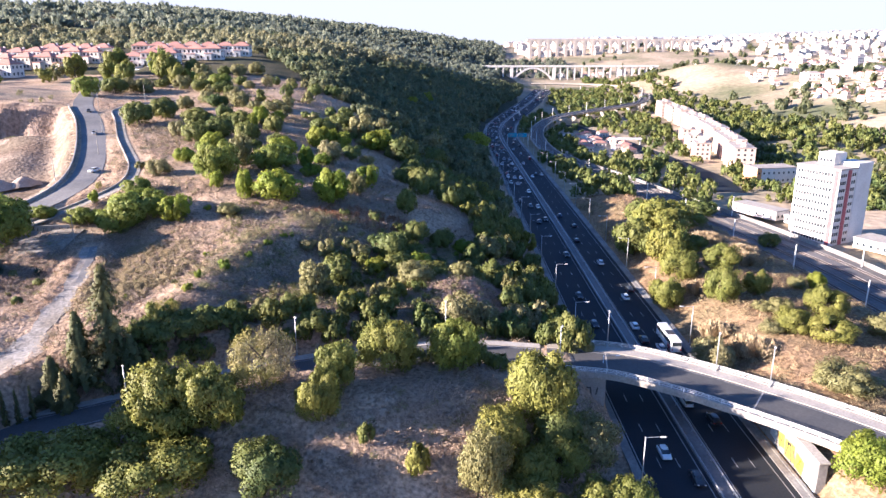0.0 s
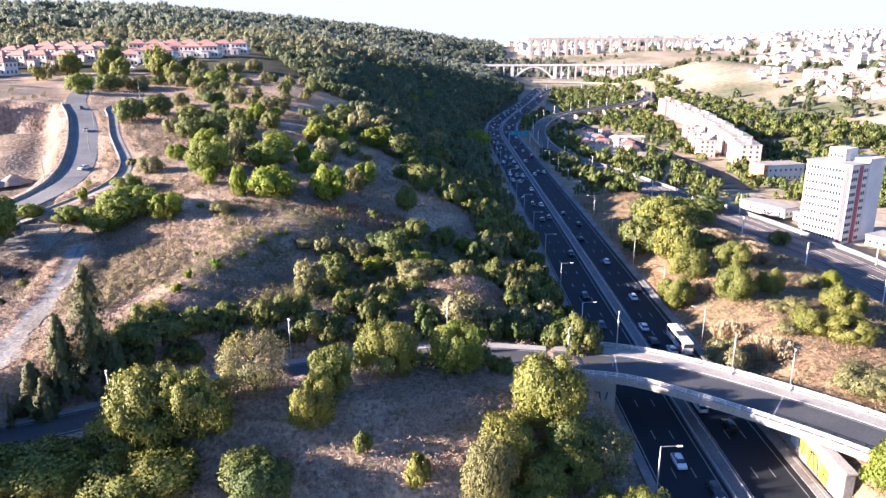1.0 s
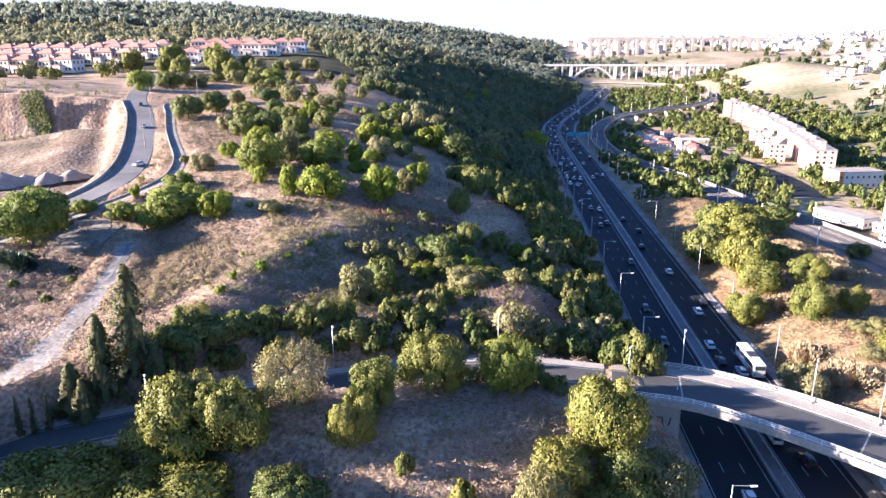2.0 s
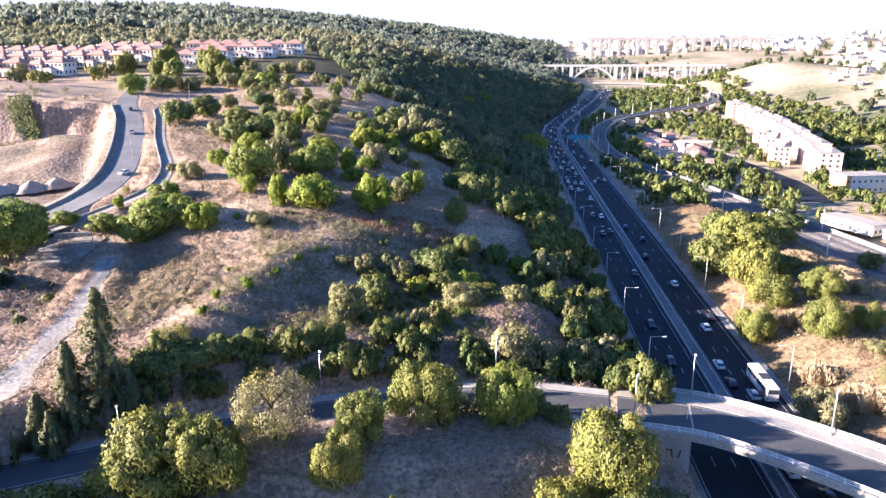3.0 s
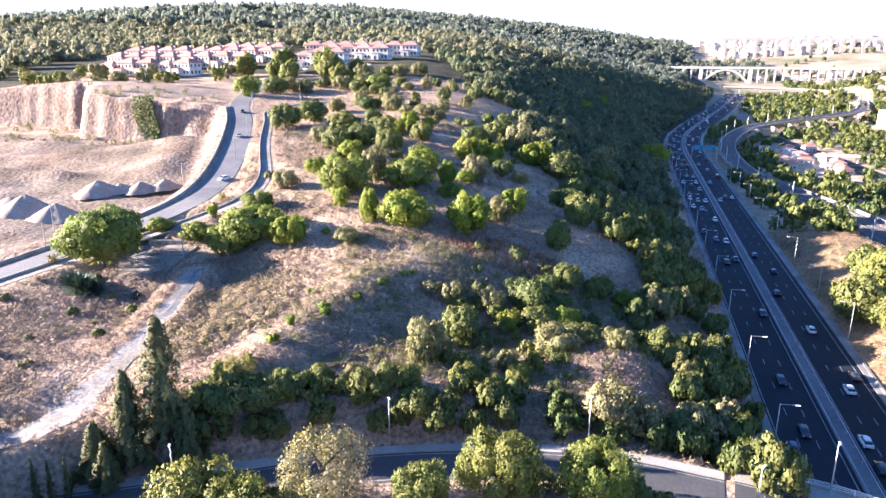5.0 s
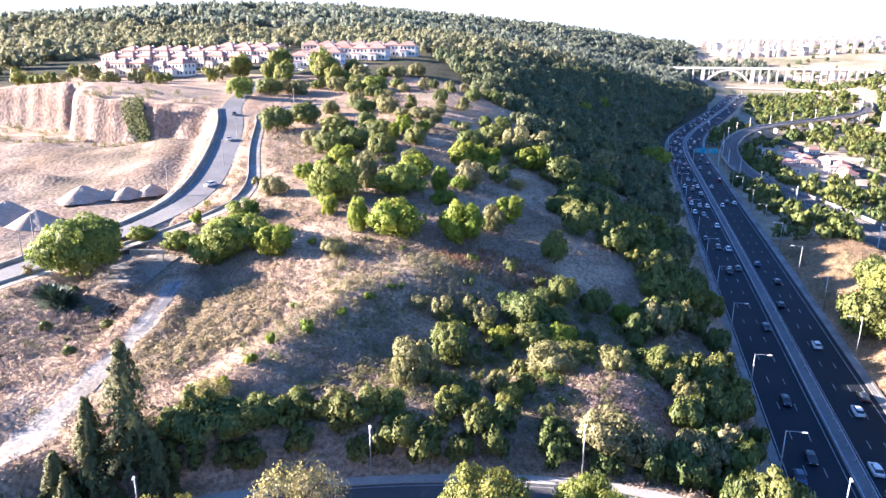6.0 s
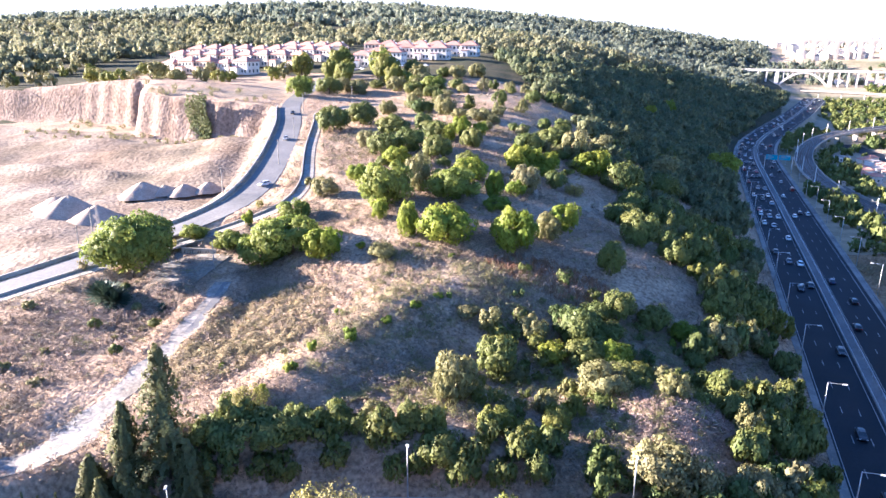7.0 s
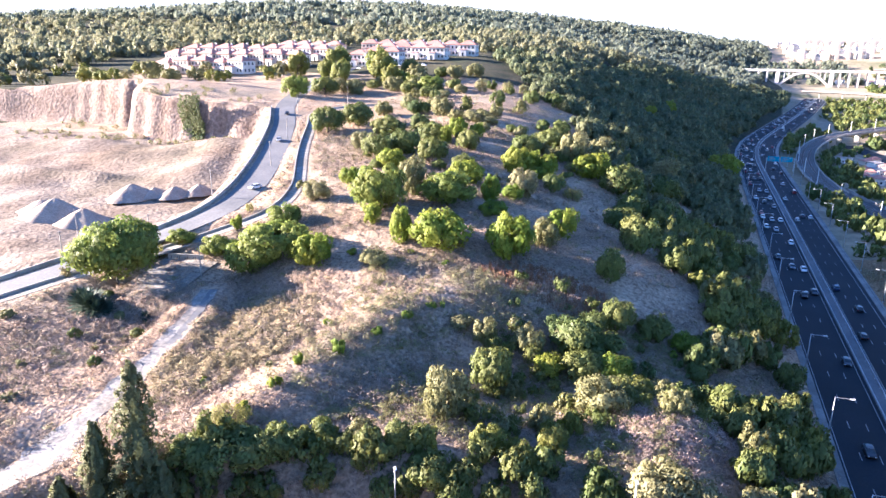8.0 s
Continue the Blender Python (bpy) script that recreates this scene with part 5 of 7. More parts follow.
def build_houses():
    models = [house_model(WALL_WHITE, "white two-storey house with a hipped terracotta roof"), house_model(WALL_CREAM, "cream two-storey house with a hipped terracotta roof")]
    used = [False, False]
    rng = np.random.default_rng(14)
    rows = [(-330 + 13.5 * k, 452 + 1.0 * k, -8) for k in range(5)] + [(-350 + 13.5 * k, 486 + 0.8 * k, -8) for k in range(8)] + [(-362 + 13.5 * k, 522 + 0.6 * k, -6) for k in range(9)]
    rows += [(-222 + 13.2 * k, 520 - 1.5 * k, 6) for k in range(3)] + [(-212 + 13.2 * k, 548 - 1.2 * k, 6) for k in range(4)] + [(-240 + 13.2 * k, 578 + 0.3 * k, 6) for k in range(7)]
    rows += [(-300 + 13.2 * k, 556, 0) for k in range(4)]
    for k, (x, y, turn) in enumerate(rows):
        i = 0 if rng.random() < 0.65 else 1
        m = pose(x, y, ground_at(x, y) - 0.4 + 0.6 * rng.random(), rz=turn + rng.normal(0, 2)) @ Matrix.Diagonal((1.08, 1.08, 1.15, 1))
        if used[i]:
            copy_thing(models[i], m)
        else:
            used[i], models[i].matrix_basis = True, m
    shed("gatehouse", (-252, 532, ground_at(-252, 532) - 0.4), 0, 20, 12, 9.5, WALL_CREAM, ROOF_GREY, "cream gatehouse with tall windows at the road end", "building", True, 6, 2)


build_houses()


def heap(x, y, wide, high, label):
    rng = np.random.default_rng(int(abs(x)))
    verts, faces = [], []
    rings, k = 9, 26
    for i in range(rings):
        u = i / (rings - 1)
        for j in range(k):
            a = 2 * math.pi * j / k
            r = wide * u * (1 + 0.1 * math.sin(3 * a + x) + 0.06 * math.sin(7 * a)) + rng.normal(0, 0.06)
            verts.append((r * math.cos(a), r * math.sin(a), high * (1.03 - (u * u + 0.014) ** 0.5) + rng.normal(0, 0.07) - 0.25 * u))
    for i in range(rings - 1):
        for j in range(k):
            faces.append((i * k + j, (i + 1) * k + j, (i + 1) * k + (j + 1) % k, i * k + (j + 1) % k))
    ob = new("gravel_cone", mesh_of("gravel_cone", verts, faces, GRAVEL, None, True))
    ob.matrix_basis = pose(x, y, ground_at(x, y))
    tagged(ob, label, "heap", "gravel heaps in the quarry")


for row in ((-181, 219, 10.5, 7.0), (-168, 217, 8.5, 5.2), (-176, 246, 9.0, 5.0), (-163, 252, 6.5, 3.6), (-157, 257, 6.0, 3.4), (-170, 250, 6.0, 3.0), (-190, 222, 9, 4.5)):
    heap(*row, "grey cone of gravel on the quarry floor")


def build_walls():
    # low wall between road and quarry, and the lane's outer wall
    line = resample(WEST_ROAD, 4.0)
    line = line[(line[:, 1] > 120) & (line[:, 1] < 345)]
    ob = new("wall_quarry", sweep("wall_quarry", line, [(6.3, -1.5), (6.3, 1.0), (5.9, 1.0), (5.9, -1.5)], CONCRETE))
    tagged(ob, "low stained concrete wall along the quarry road", "wall", kind="structure")
    line = resample(LANE, 4.0)
    ob = new("wall_lane", sweep("wall_lane", line, [(2.2, -0.6), (2.2, 0.7), (1.9, 0.7), (1.9, -0.6)], CONCRETE))
    tagged(ob, "low concrete wall beside the lane", "wall", kind="structure")
    g = thing("graffiti_wall", "short concrete wall covered in dark graffiti", "wall", m=pose(-113.8, 196.2, ground_at(-113.8, 194.5) - 0.3, rz=10))
    bm = bmesh.new()
    box(bm, 9.5, 0.35, 2.3, None, 0.04)
    part("wall", bm, CONCRETE, g)
    scrawl(g, [(-4.0 + 0.72 * k, 0.6, 0.18 + 0.3 * (k % 3 == 1), 1.1 if k % 3 != 1 else 0.25, (12, -10, 25)[k % 3]) for k in range(12)], SPRAY_BLACK, -0.185)
    # broken concrete yard
    yard = thing("concrete_yard", "cracked pale concrete slabs below the graffiti wall", "yard")
    rng = np.random.default_rng(3)
    bm = bmesh.new()
    box(bm, 2.98, 3.02, 0.5, None, 0.04)
    first = part("slab", bm, WORN_TRACK, yard)
    first.matrix_basis = pose(-106.2, 195.5, 28.1, rx=10.8)
    for i in range(5):
        for j in range(7):
            x, y = -106.2 - 3.0 * i, 195.5 - 3.0 * j
            if (i, j) in ((0, 0), (0, 5), (0, 6), (1, 6)):
                continue
            piece("slab", first.data, yard, pose(x, y, 24.6 + 0.19 * (y - 176) - 0.15 + rng.normal(0, 0.02), 10.8 + rng.normal(0, 0.5), rng.normal(0, 0.5), rng.normal(0, 0.4)))


build_walls()


def pole(x, y, high, label):
    t = thing("utility_pole", label, "pole", "utility poles", pose(x, y, ground_at(x, y)))
    bm = bmesh.new()
    rod(bm, 0.16, 0.1, high, None, 8)
    part("post", bm, PALE_CONCRETE, t)
    bm = bmesh.new()
    box(bm, 1.2, 0.1, 0.12, pose(0, 0, high - 0.4))
    part("cross_arm", bm, DARK_METAL, t)


for row in ((-104.5, 190.0, 7.5), (-127.5, 226.0, 8.0), (-126.0, 198.0, 8.0), (-143.0, 186.0, 7.5), (-128, 258, 8.5), (-141, 290, 8.5), (-163, 335, 8.5), (-158.0, 205.0, 8.0), (-152, 362, 9)):
    pole(*row, "thin grey utility pole beside the road")


def road_car(paint, x, y, turn):
    i = int(np.argmin(np.hypot(WEST_ROAD[:, 0] - x, WEST_ROAD[:, 1] - y)))
    d, h, _ = along(WEST_ROAD, x, y)
    c = car_model(paint)
    tagged(c, f"{paint} car on the quarry road", group="cars on the quarry road")
    c.matrix_basis = pose(x, y, float(h) + 0.07, rz=turn)


road_car("white", -119.5, 236.0, -14)
road_car("silver", -143.5, 288.0, 26)
road_car("black", -165.5, 330.0, 28)


def parked_cars():
    for k, paint in enumerate(("white", "silver", "black", "white", "grey", "white")):
        x, y = -212 + 8.5 * k, 498 + 2.0 * k
        c = car_model(paint)
        tagged(c, f"{paint} car parked below the houses", group="parked cars")
        c.matrix_basis = pose(x, y, ground_at(x, y) + 0.05, rz=80)


parked_cars()


# ---------------------------------------------------------------- trees
def leaf_quads(centres, normals, size, rng, stretch=1.5, wide=1.1):
    """Pointed leaves (or sprays of leaves) at the centres, facing about along the normals."""
    k = len(centres)
    n = normals + rng.normal(0, 0.55, (k, 3))
    n /= np.linalg.norm(n, axis=1)[:, None]
    u = np.cross(n, rng.normal(0, 1, (k, 3)))
    u /= np.linalg.norm(u, axis=1)[:, None]
    v = np.cross(n, u)
    s = (size * rng.uniform(0.6, 1.35, k))[:, None]
    verts = np.stack([centres - u * s * stretch, centres + u * s * 0.9 - v * s * wide, centres + u * s * 0.9 + v * s * wide], 1).reshape(-1, 3)
    soft = 0.72 * normals + 0.28 * n
    soft /= np.linalg.norm(soft, axis=1)[:, None]
    return verts, np.arange(3 * k).reshape(-1, 3), np.repeat(soft, 3, axis=0)


def clumped_crown(rng, clumps, leaves, size, spread, low=0.22, tall=0.5, lump=(0.22, 0.38)):
    """A crown in a unit: radius about 1 in plan, from z = low to 1. Leaves sit on uneven clumps, with gaps between them."""
    way = rng.normal(0, 1, (clumps, 3))
    way[:, 2] = way[:, 2] * 0.85 + 0.12
    way /= np.linalg.norm(way, axis=1)[:, None]
    reach = rng.uniform(0.52, 0.80, clumps)[:, None]
    half = (1 - low) / 2
    mid = np.array([0, 0, low + half * 0.9])
    hub = way * reach * np.array([1, 1, half * 1.1]) * spread + mid
    radius = rng.uniform(lump[0], lump[1], clumps)
    which = rng.integers(0, clumps, leaves)
    out = rng.normal(0, 1, (leaves, 3))
    out[:, 2] += 0.25
    out /= np.linalg.norm(out, axis=1)[:, None]
    far = radius[which][:, None] * rng.uniform(0.72, 1.08, leaves)[:, None]
    spot = hub[which] + out * far * np.array([1, 1, tall * 1.7])
    spot[:, 2] = np.maximum(spot[:, 2], low * 0.4)
    whole = (spot - mid) / np.array([1, 1, half])
    whole /= np.linalg.norm(whole, axis=1)[:, None] + 0.05
    out = out * 0.68 + whole * 0.45
    out /= np.linalg.norm(out, axis=1)[:, None]
    return leaf_quads(spot, out, size, rng)


def trunk_mesh(name, rng, height, thick, limbs):
    bm = bmesh.new()
    a = Vector((0, 0, -0.1))
    for k in range(3):
        b = Vector((rng.uniform(-0.06, 0.06), rng.uniform(-0.06, 0.06), height * (k + 1) / 3))
        rod(bm, thick * (1 - 0.22 * k), thick * (0.78 - 0.22 * k), (b - a).length * 1.03, between(a, b), 7)
        a = b
    for k in range(limbs):
        turn = k * 2.4 + rng.uniform(-0.4, 0.4)
        up = height * rng.uniform(0.55, 0.95)
        tip = Vector((math.cos(turn) * 0.55, math.sin(turn) * 0.55, up + rng.uniform(0.18, 0.35)))
        base = Vector((0, 0, up))
        rod(bm, thick * 0.5, thick * 0.12, (tip - base).length, between(base, tip), 5)
    me = bpy.data.meshes.new(name)
    bm.to_mesh(me)
    bm.free()
    me.materials.append(BARK)
    return me


TREE_KINDS = {
    # clumps, leaves, leaf size, spread, low, tall, lump, trunk height, trunk thickness
    "oak": (18, 2300, 0.058, 1.0, 0.04, 0.46, (0.20, 0.40), 0.45, 0.06),
    "pine": (24, 2800, 0.050, 1.02, 0.06, 0.42, (0.16, 0.34), 0.5, 0.055),
    "olive": (22, 2200, 0.050, 1.0, 0.04, 0.45, (0.16, 0.34), 0.4, 0.05),
    "lime": (20, 1900, 0.060, 0.98, 0.05, 0.46, (0.18, 0.36), 0.4, 0.05),
    "robinia": (30, 3200, 0.045, 1.05, 0.06, 0.38, (0.18, 0.30), 0.5, 0.05),
    "dry": (30, 1700, 0.034, 1.0, 0.08, 0.5, (0.16, 0.3), 0.6, 0.05),
}
TREE_LABEL = {
    "oak": "dark green holm oak with a dense rounded crown",
    "pine": "olive green stone pine with a lumpy sunlit crown",
    "olive": "grey-green wild olive tree on the dry slope",
    "lime": "bright yellow-green leafy tree on dry grass",
    "robinia": "broad green robinia tree on the hilltop",
    "dry": "half-bare yellowing tree beside the slip road",
}
TREE_MODELS = {}
DETAIL = {"fine": (6.0, 0.40, 2.1), "usual": (2.6, 0.62, 1.7), "small": (0.6, 1.3, 0.8)}    # leaves, leaf size, clumps
for kind_index, (tree_kind, spec) in enumerate(TREE_KINDS.items()):
    for detail, (many, big, lumps) in DETAIL.items():
        TREE_MODELS[tree_kind, detail] = []
        for variant in range(3):
            rng = np.random.default_rng(100 * kind_index + variant)
            clumps, leaves, size, spread, low, tall, lump, th, tw = spec
            v, fcs, soft = clumped_crown(rng, int(clumps * lumps), int(leaves * many), size * big, spread, low, tall, lump)
            crown = mesh_of("crown", v, fcs.tolist(), LEAF[tree_kind], normals=soft)
            TREE_MODELS[tree_kind, detail].append((crown, trunk_mesh("trunk", rng, th, tw, 6)))
TREE_SEED = np.random.default_rng(77)


def plant(kind, x, y, high, wide, label="", group="trees on the hill"):
    """One tree on the ground: an empty at its foot, with trunk and crown."""
    high, wide = high * 0.98, wide * (1.06 if y < 128 and -15 < x < 60 else 1.24)
    turn = TREE_SEED.uniform(0, 360)
    detail = "small" if wide < 2.4 else "fine" if 92 < y < 128 or (x > 55 and y < 215) else "usual"
    crown, trunk = TREE_MODELS[kind, detail][int(TREE_SEED.integers(0, 3))]
    top = thing("bush" if high < 3.2 else "tree", label or (TREE_LABEL[kind] if high >= 3.2 else TREE_LABEL[kind].replace("tree", "bush").replace("holm oak", "holm oak shrub").replace("stone pine", "pine sapling")),
                "bush" if high < 3.2 else "tree", group,
                Matrix.Translation((x, y, ground_at(x, y) - 0.15)) @ pose(0, 0, 0, rz=turn) @ Matrix.Diagonal((wide * TREE_SEED.uniform(0.95, 1.12), wide * TREE_SEED.uniform(0.95, 1.12), high, 1)))
    piece("trunk", trunk, top)
    piece("crown", crown, top)
    return top


# places of trees: east, north, height, half width
HILL_LIME = [
    (-90.6, 243.0, 5.1, 3.4), (-86.9, 263.1, 6.5, 3.9), (-71.3, 215.6, 5.4, 2.1), (-60.3, 208.2, 8.9, 2.4), (-50.9, 209.8, 8.8, 6.7), (-77.1, 196.1, 7.8, 4.0),
    (-81.7, 301.6, 7.0, 2.1), (-81.1, 314.2, 7.3, 3.5), (-74.3, 316.3, 5.6, 3.0), (-59.1, 256.1, 7.0, 4.7), (-50.6, 283.2, 8.5, 4.3), (-46.9, 290.7, 7.1, 2.9),
    (-42.2, 292.6, 7.2, 3.9), (-48.4, 244.9, 7.6, 2.4), (-43.8, 253.0, 4.7, 2.7), (-29.8, 312.6, 9.2, 6.5), (-34.8, 213.9, 10.2, 5.0), (-26.0, 234.5, 7.8, 3.5),
    (-18.6, 181.6, 4.2, 2.7), (-6.8, 185.0, 5.2, 2.8), (6.0, 205.8, 4.6, 2.8),
]
HILL_LIME_1 = [
    (-54.1, 163.8, 2.9, 1.3), (-50.5, 172.9, 1.9, 1.1), (-47.0, 179.7, 2.1, 1.2), (-42.2, 187.1, 1.4, 0.6), (-57.9, 148.9, 2.1, 1.0), (-58.9, 141.6, 1.9, 1.2),
    (-58.1, 156.6, 2.5, 0.8), (-15.0, 618.2, 12.4, 6.4), (-26.5, 565.4, 7.4, 5.9), (-106.8, 208.4, 4.4, 1.5), (-44.7, 234.3, 4.2, 3.1), (22.4, 473.7, 11.9, 8.6),
]
HILL_ROBINIA = [
    (-73.7, 225.6, 12.9, 6.7), (-57.8, 234.7, 9.4, 6.9), (-95.4, 213.7, 6.1, 3.5), (-89.2, 199.3, 10.4, 6.9), (-93.9, 194.8, 8.6, 4.8), (-106.2, 200.0, 5.6, 4.0),
    (-118.1, 200.3, 4.2, 3.0),
]
HILL_OAK = [
    (-133.2, 307.1, 10.1, 6.1), (-128.1, 322.1, 8.8, 5.6), (-97.3, 276.3, 8.2, 4.6), (-107.7, 308.4, 7.1, 5.5), (-90.3, 283.6, 8.5, 5.0), (-112.0, 351.6, 6.0, 4.9),
    (-99.2, 320.7, 6.0, 3.4), (-87.1, 303.3, 6.9, 4.6), (-76.8, 274.0, 8.1, 4.2), (-71.8, 298.3, 7.3, 3.1), (-73.4, 407.6, 6.0, 3.8), (-53.3, 310.3, 7.3, 4.2),
    (-36.4, 275.7, 5.6, 3.2), (-18.1, 308.0, 10.8, 6.0), (-13.1, 286.7, 7.1, 4.6), (-5.6, 331.9, 8.6, 5.9), (-7.0, 242.0, 9.7, 5.1), (-11.4, 217.6, 7.5, 3.0),
    (-15.1, 191.0, 6.9, 4.1), (-7.8, 202.4, 6.3, 3.2), (-27.9, 174.6, 7.3, 3.8), (-33.6, 143.9, 4.7, 2.0), (-9.4, 194.1, 3.9, 3.2), (-0.4, 204.5, 5.5, 3.1),
]
HILL_OAK_1 = [
    (-12.7, 183.3, 5.1, 3.3), (-14.0, 267.3, 6.6, 4.3), (2.1, 238.5, 7.3, 3.7), (-48.7, 330.1, 6.9, 5.6), (-180.7, 392.2, 8.9, 6.0), (-55.5, 133.1, 5.6, 4.6),
    (-50.9, 136.5, 5.0, 2.9), (-28.0, 141.9, 4.8, 3.0), (-60.0, 131.0, 5.0, 3.2),
]
HILL_OLIVE = [
    (-124.0, 340.6, 6.8, 3.5), (-107.9, 285.3, 6.7, 3.2), (-99.0, 346.2, 8.3, 4.3), (-69.3, 238.1, 10.9, 3.5), (-62.7, 197.4, 3.3, 3.5), (-94.2, 228.9, 5.6, 3.6),
    (-103.8, 237.1, 2.9, 1.7), (-55.1, 441.9, 8.9, 4.6), (-49.7, 494.1, 6.4, 4.8), (-70.3, 483.3, 6.5, 3.4), (-37.5, 320.1, 12.7, 5.0), (-42.2, 256.1, 9.3, 3.8),
    (-31.7, 351.7, 8.4, 4.1), (-26.8, 378.9, 6.8, 3.8), (-23.5, 402.8, 7.9, 4.3), (-5.9, 359.7, 11.5, 5.3), (-10.7, 429.3, 6.1, 5.1), (2.0, 457.4, 6.3, 6.9),
    (-0.8, 307.5, 3.2, 3.0), (-28.2, 223.5, 7.5, 2.8), (-37.4, 185.6, 2.7, 2.4), (-32.3, 184.7, 5.3, 2.2), (-27.5, 190.0, 2.8, 1.5),
]
HILL_OLIVE_1 = [
    (-25.2, 191.4, 2.2, 1.1), (-30.4, 156.1, 9.4, 3.3), (-27.7, 158.9, 4.4, 1.9), (-6.9, 169.3, 6.4, 4.2), (-13.6, 171.3, 3.4, 1.5), (-39.7, 143.6, 4.5, 2.4),
    (-21.4, 157.2, 3.6, 1.7), (5.1, 170.7, 4.7, 2.4), (11.8, 188.6, 4.4, 2.6), (20.4, 199.5, 2.0, 1.2), (17.9, 194.1, 1.6, 1.7), (14.7, 188.6, 2.7, 1.4),
    (-16.0, 163.1, 4.6, 2.0), (-47.4, 151.5, 0.4, 3.4), (-44.9, 322.3, 3.7, 5.4), (-81.7, 342.0, 5.4, 4.8), (3.8, 149.9, 7.6, 4.3), (-20.6, 150.9, 2.8, 1.4),
    (16.9, 152.3, 8.2, 3.8), (-176.2, 405.0, 8.0, 6.2), (8.5, 150.5, 6.4, 3.6),
]
HILL_PINE = [
    (-46.1, 141.7, 4.7, 2.7), (-30.2, 145.4, 4.7, 1.8), (-21.6, 149.7, 5.4, 2.2), (-12.9, 157.0, 4.9, 2.3), (-10.5, 162.1, 4.4, 1.4), (-1.8, 177.2, 4.2, 2.3),
    (-16.4, 149.0, 4.6, 2.6),
]
NEAR_PINE = [
    (-10.3, 121.8, 10.5, 5.9), (-19.4, 113.7, 7.8, 3.6), (-21.5, 107.5, 8.0, 3.5), (-4.0, 99.7, 6.2, 2.1), (-46.6, 106.0, 10.5, 6.0), (-39.5, 105.5, 9.5, 5.0),
    (-50.1, 104.8, 7.4, 5.3), (-45.4, 96.4, 7.0, 7.1), (-62.3, 96.9, 8.1, 8.4), (-67.7, 99.5, 5.6, 4.1), (18.3, 113.6, 13.6, 6.5),
    (15.2, 101.0, 7.3, 4.0), (13.0, 97.3, 6.2, 5.9), (25.8, 96.3, 7.6, 4.9),
]
NEAR_DRY = [
    (-32.4, 113.4, 11.0, 5.8),
]
NEAR_OAK = [
    (-12.9, 103.5, 4.0, 1.5), (-27.8, 95.9, 7.3, 4.9), (-39.1, 109.7, 5.5, 3.0), (20.0, 108.0, 8.7, 4.4),
]
NEAR_OLIVE = [
    (6.6, 97.7, 12.6, 4.3), (26.2, 109.1, 9.2, 5.2),
]
BANK_PINE = [
    (81.3, 249.5, 12.6, 8.7), (73.6, 218.2, 12.9, 5.7), (72.0, 202.7, 9.6, 5.7), (63.8, 187.4, 9.0, 4.4), (95.9, 259.9, 5.7, 4.3), (76.1, 178.9, 10.4, 4.0),
    (86.6, 181.7, 7.1, 3.0), (98.3, 168.0, 7.8, 4.7), (85.1, 157.1, 6.3, 3.7), (91.6, 152.9, 6.3, 4.8), (82.2, 222.0, 5.6, 4.2), (84.1, 200.9, 8.4, 4.2),
]
BANK_OAK = [
    (67.0, 236.0, 12.0, 6.5), (77.0, 262.0, 10.5, 6.0), (72.0, 226.0, 9.0, 5.0), (124.7, 256.5, 5.5, 3.2), (114.9, 307.8, 7.5, 7.1),
]
BANK_LIME = [
    (106.7, 188.4, 5.2, 2.2),
]
BANK_OLIVE = [
    (86.9, 168.4, 4.4, 3.0), (100.6, 187.2, 3.9, 2.4), (61.9, 146.9, 8.7, 4.2), (79.8, 157.4, 3.3, 2.5), (83.2, 170.3, 2.9, 2.6), (82.1, 128.9, 5.8, 5.9),
    (107.1, 155.4, 5.7, 4.0),
]

for row in HILL_LIME:
    plant("lime", *row, group="trees on the hill")
for row in HILL_LIME_1:
    plant("lime", *row, group="trees on the hill")
for row in HILL_ROBINIA:
    plant("robinia", *row, group="trees on the hill")
for row in HILL_OAK:
    plant("oak", *row, group="trees on the hill")
for row in HILL_OAK_1:
    plant("oak", *row, group="trees on the hill")
for row in HILL_OLIVE:
    plant("olive", *row, group="trees on the hill")
for row in HILL_OLIVE_1:
    plant("olive", *row, group="trees on the hill")
for row in HILL_PINE:
    plant("pine", *row, group="trees on the hill")
plant("dry", -30.1, 274.6, 4.8, 2.9, "yellow leafy bush on the ridge")
plant("dry", -59.5, 138.6, 2.9, 3.2, "low golden cushion bush on the bank")
for x, y, high, wide in NEAR_PINE:
    plant("pine", x, y, high * (1.15 if x < -15 else 1.0), wide, group="trees round the slip road")
for row in NEAR_DRY:
    plant("dry", *row, group="trees round the slip road")
for row in NEAR_OAK:
    plant("oak", *row, group="trees round the slip road")
for row in NEAR_OLIVE:
    plant("olive", *row, group="trees round the slip road")
for row in BANK_PINE:
    plant("pine", *row, group="trees on the railway bank")
for row in BANK_OAK:
    plant("oak", *row, group="trees on the railway bank")
for row in BANK_LIME:
    plant("lime", *row, group="trees on the railway bank")
for row in BANK_OLIVE:
    plant("olive", *row, group="trees on the railway bank")


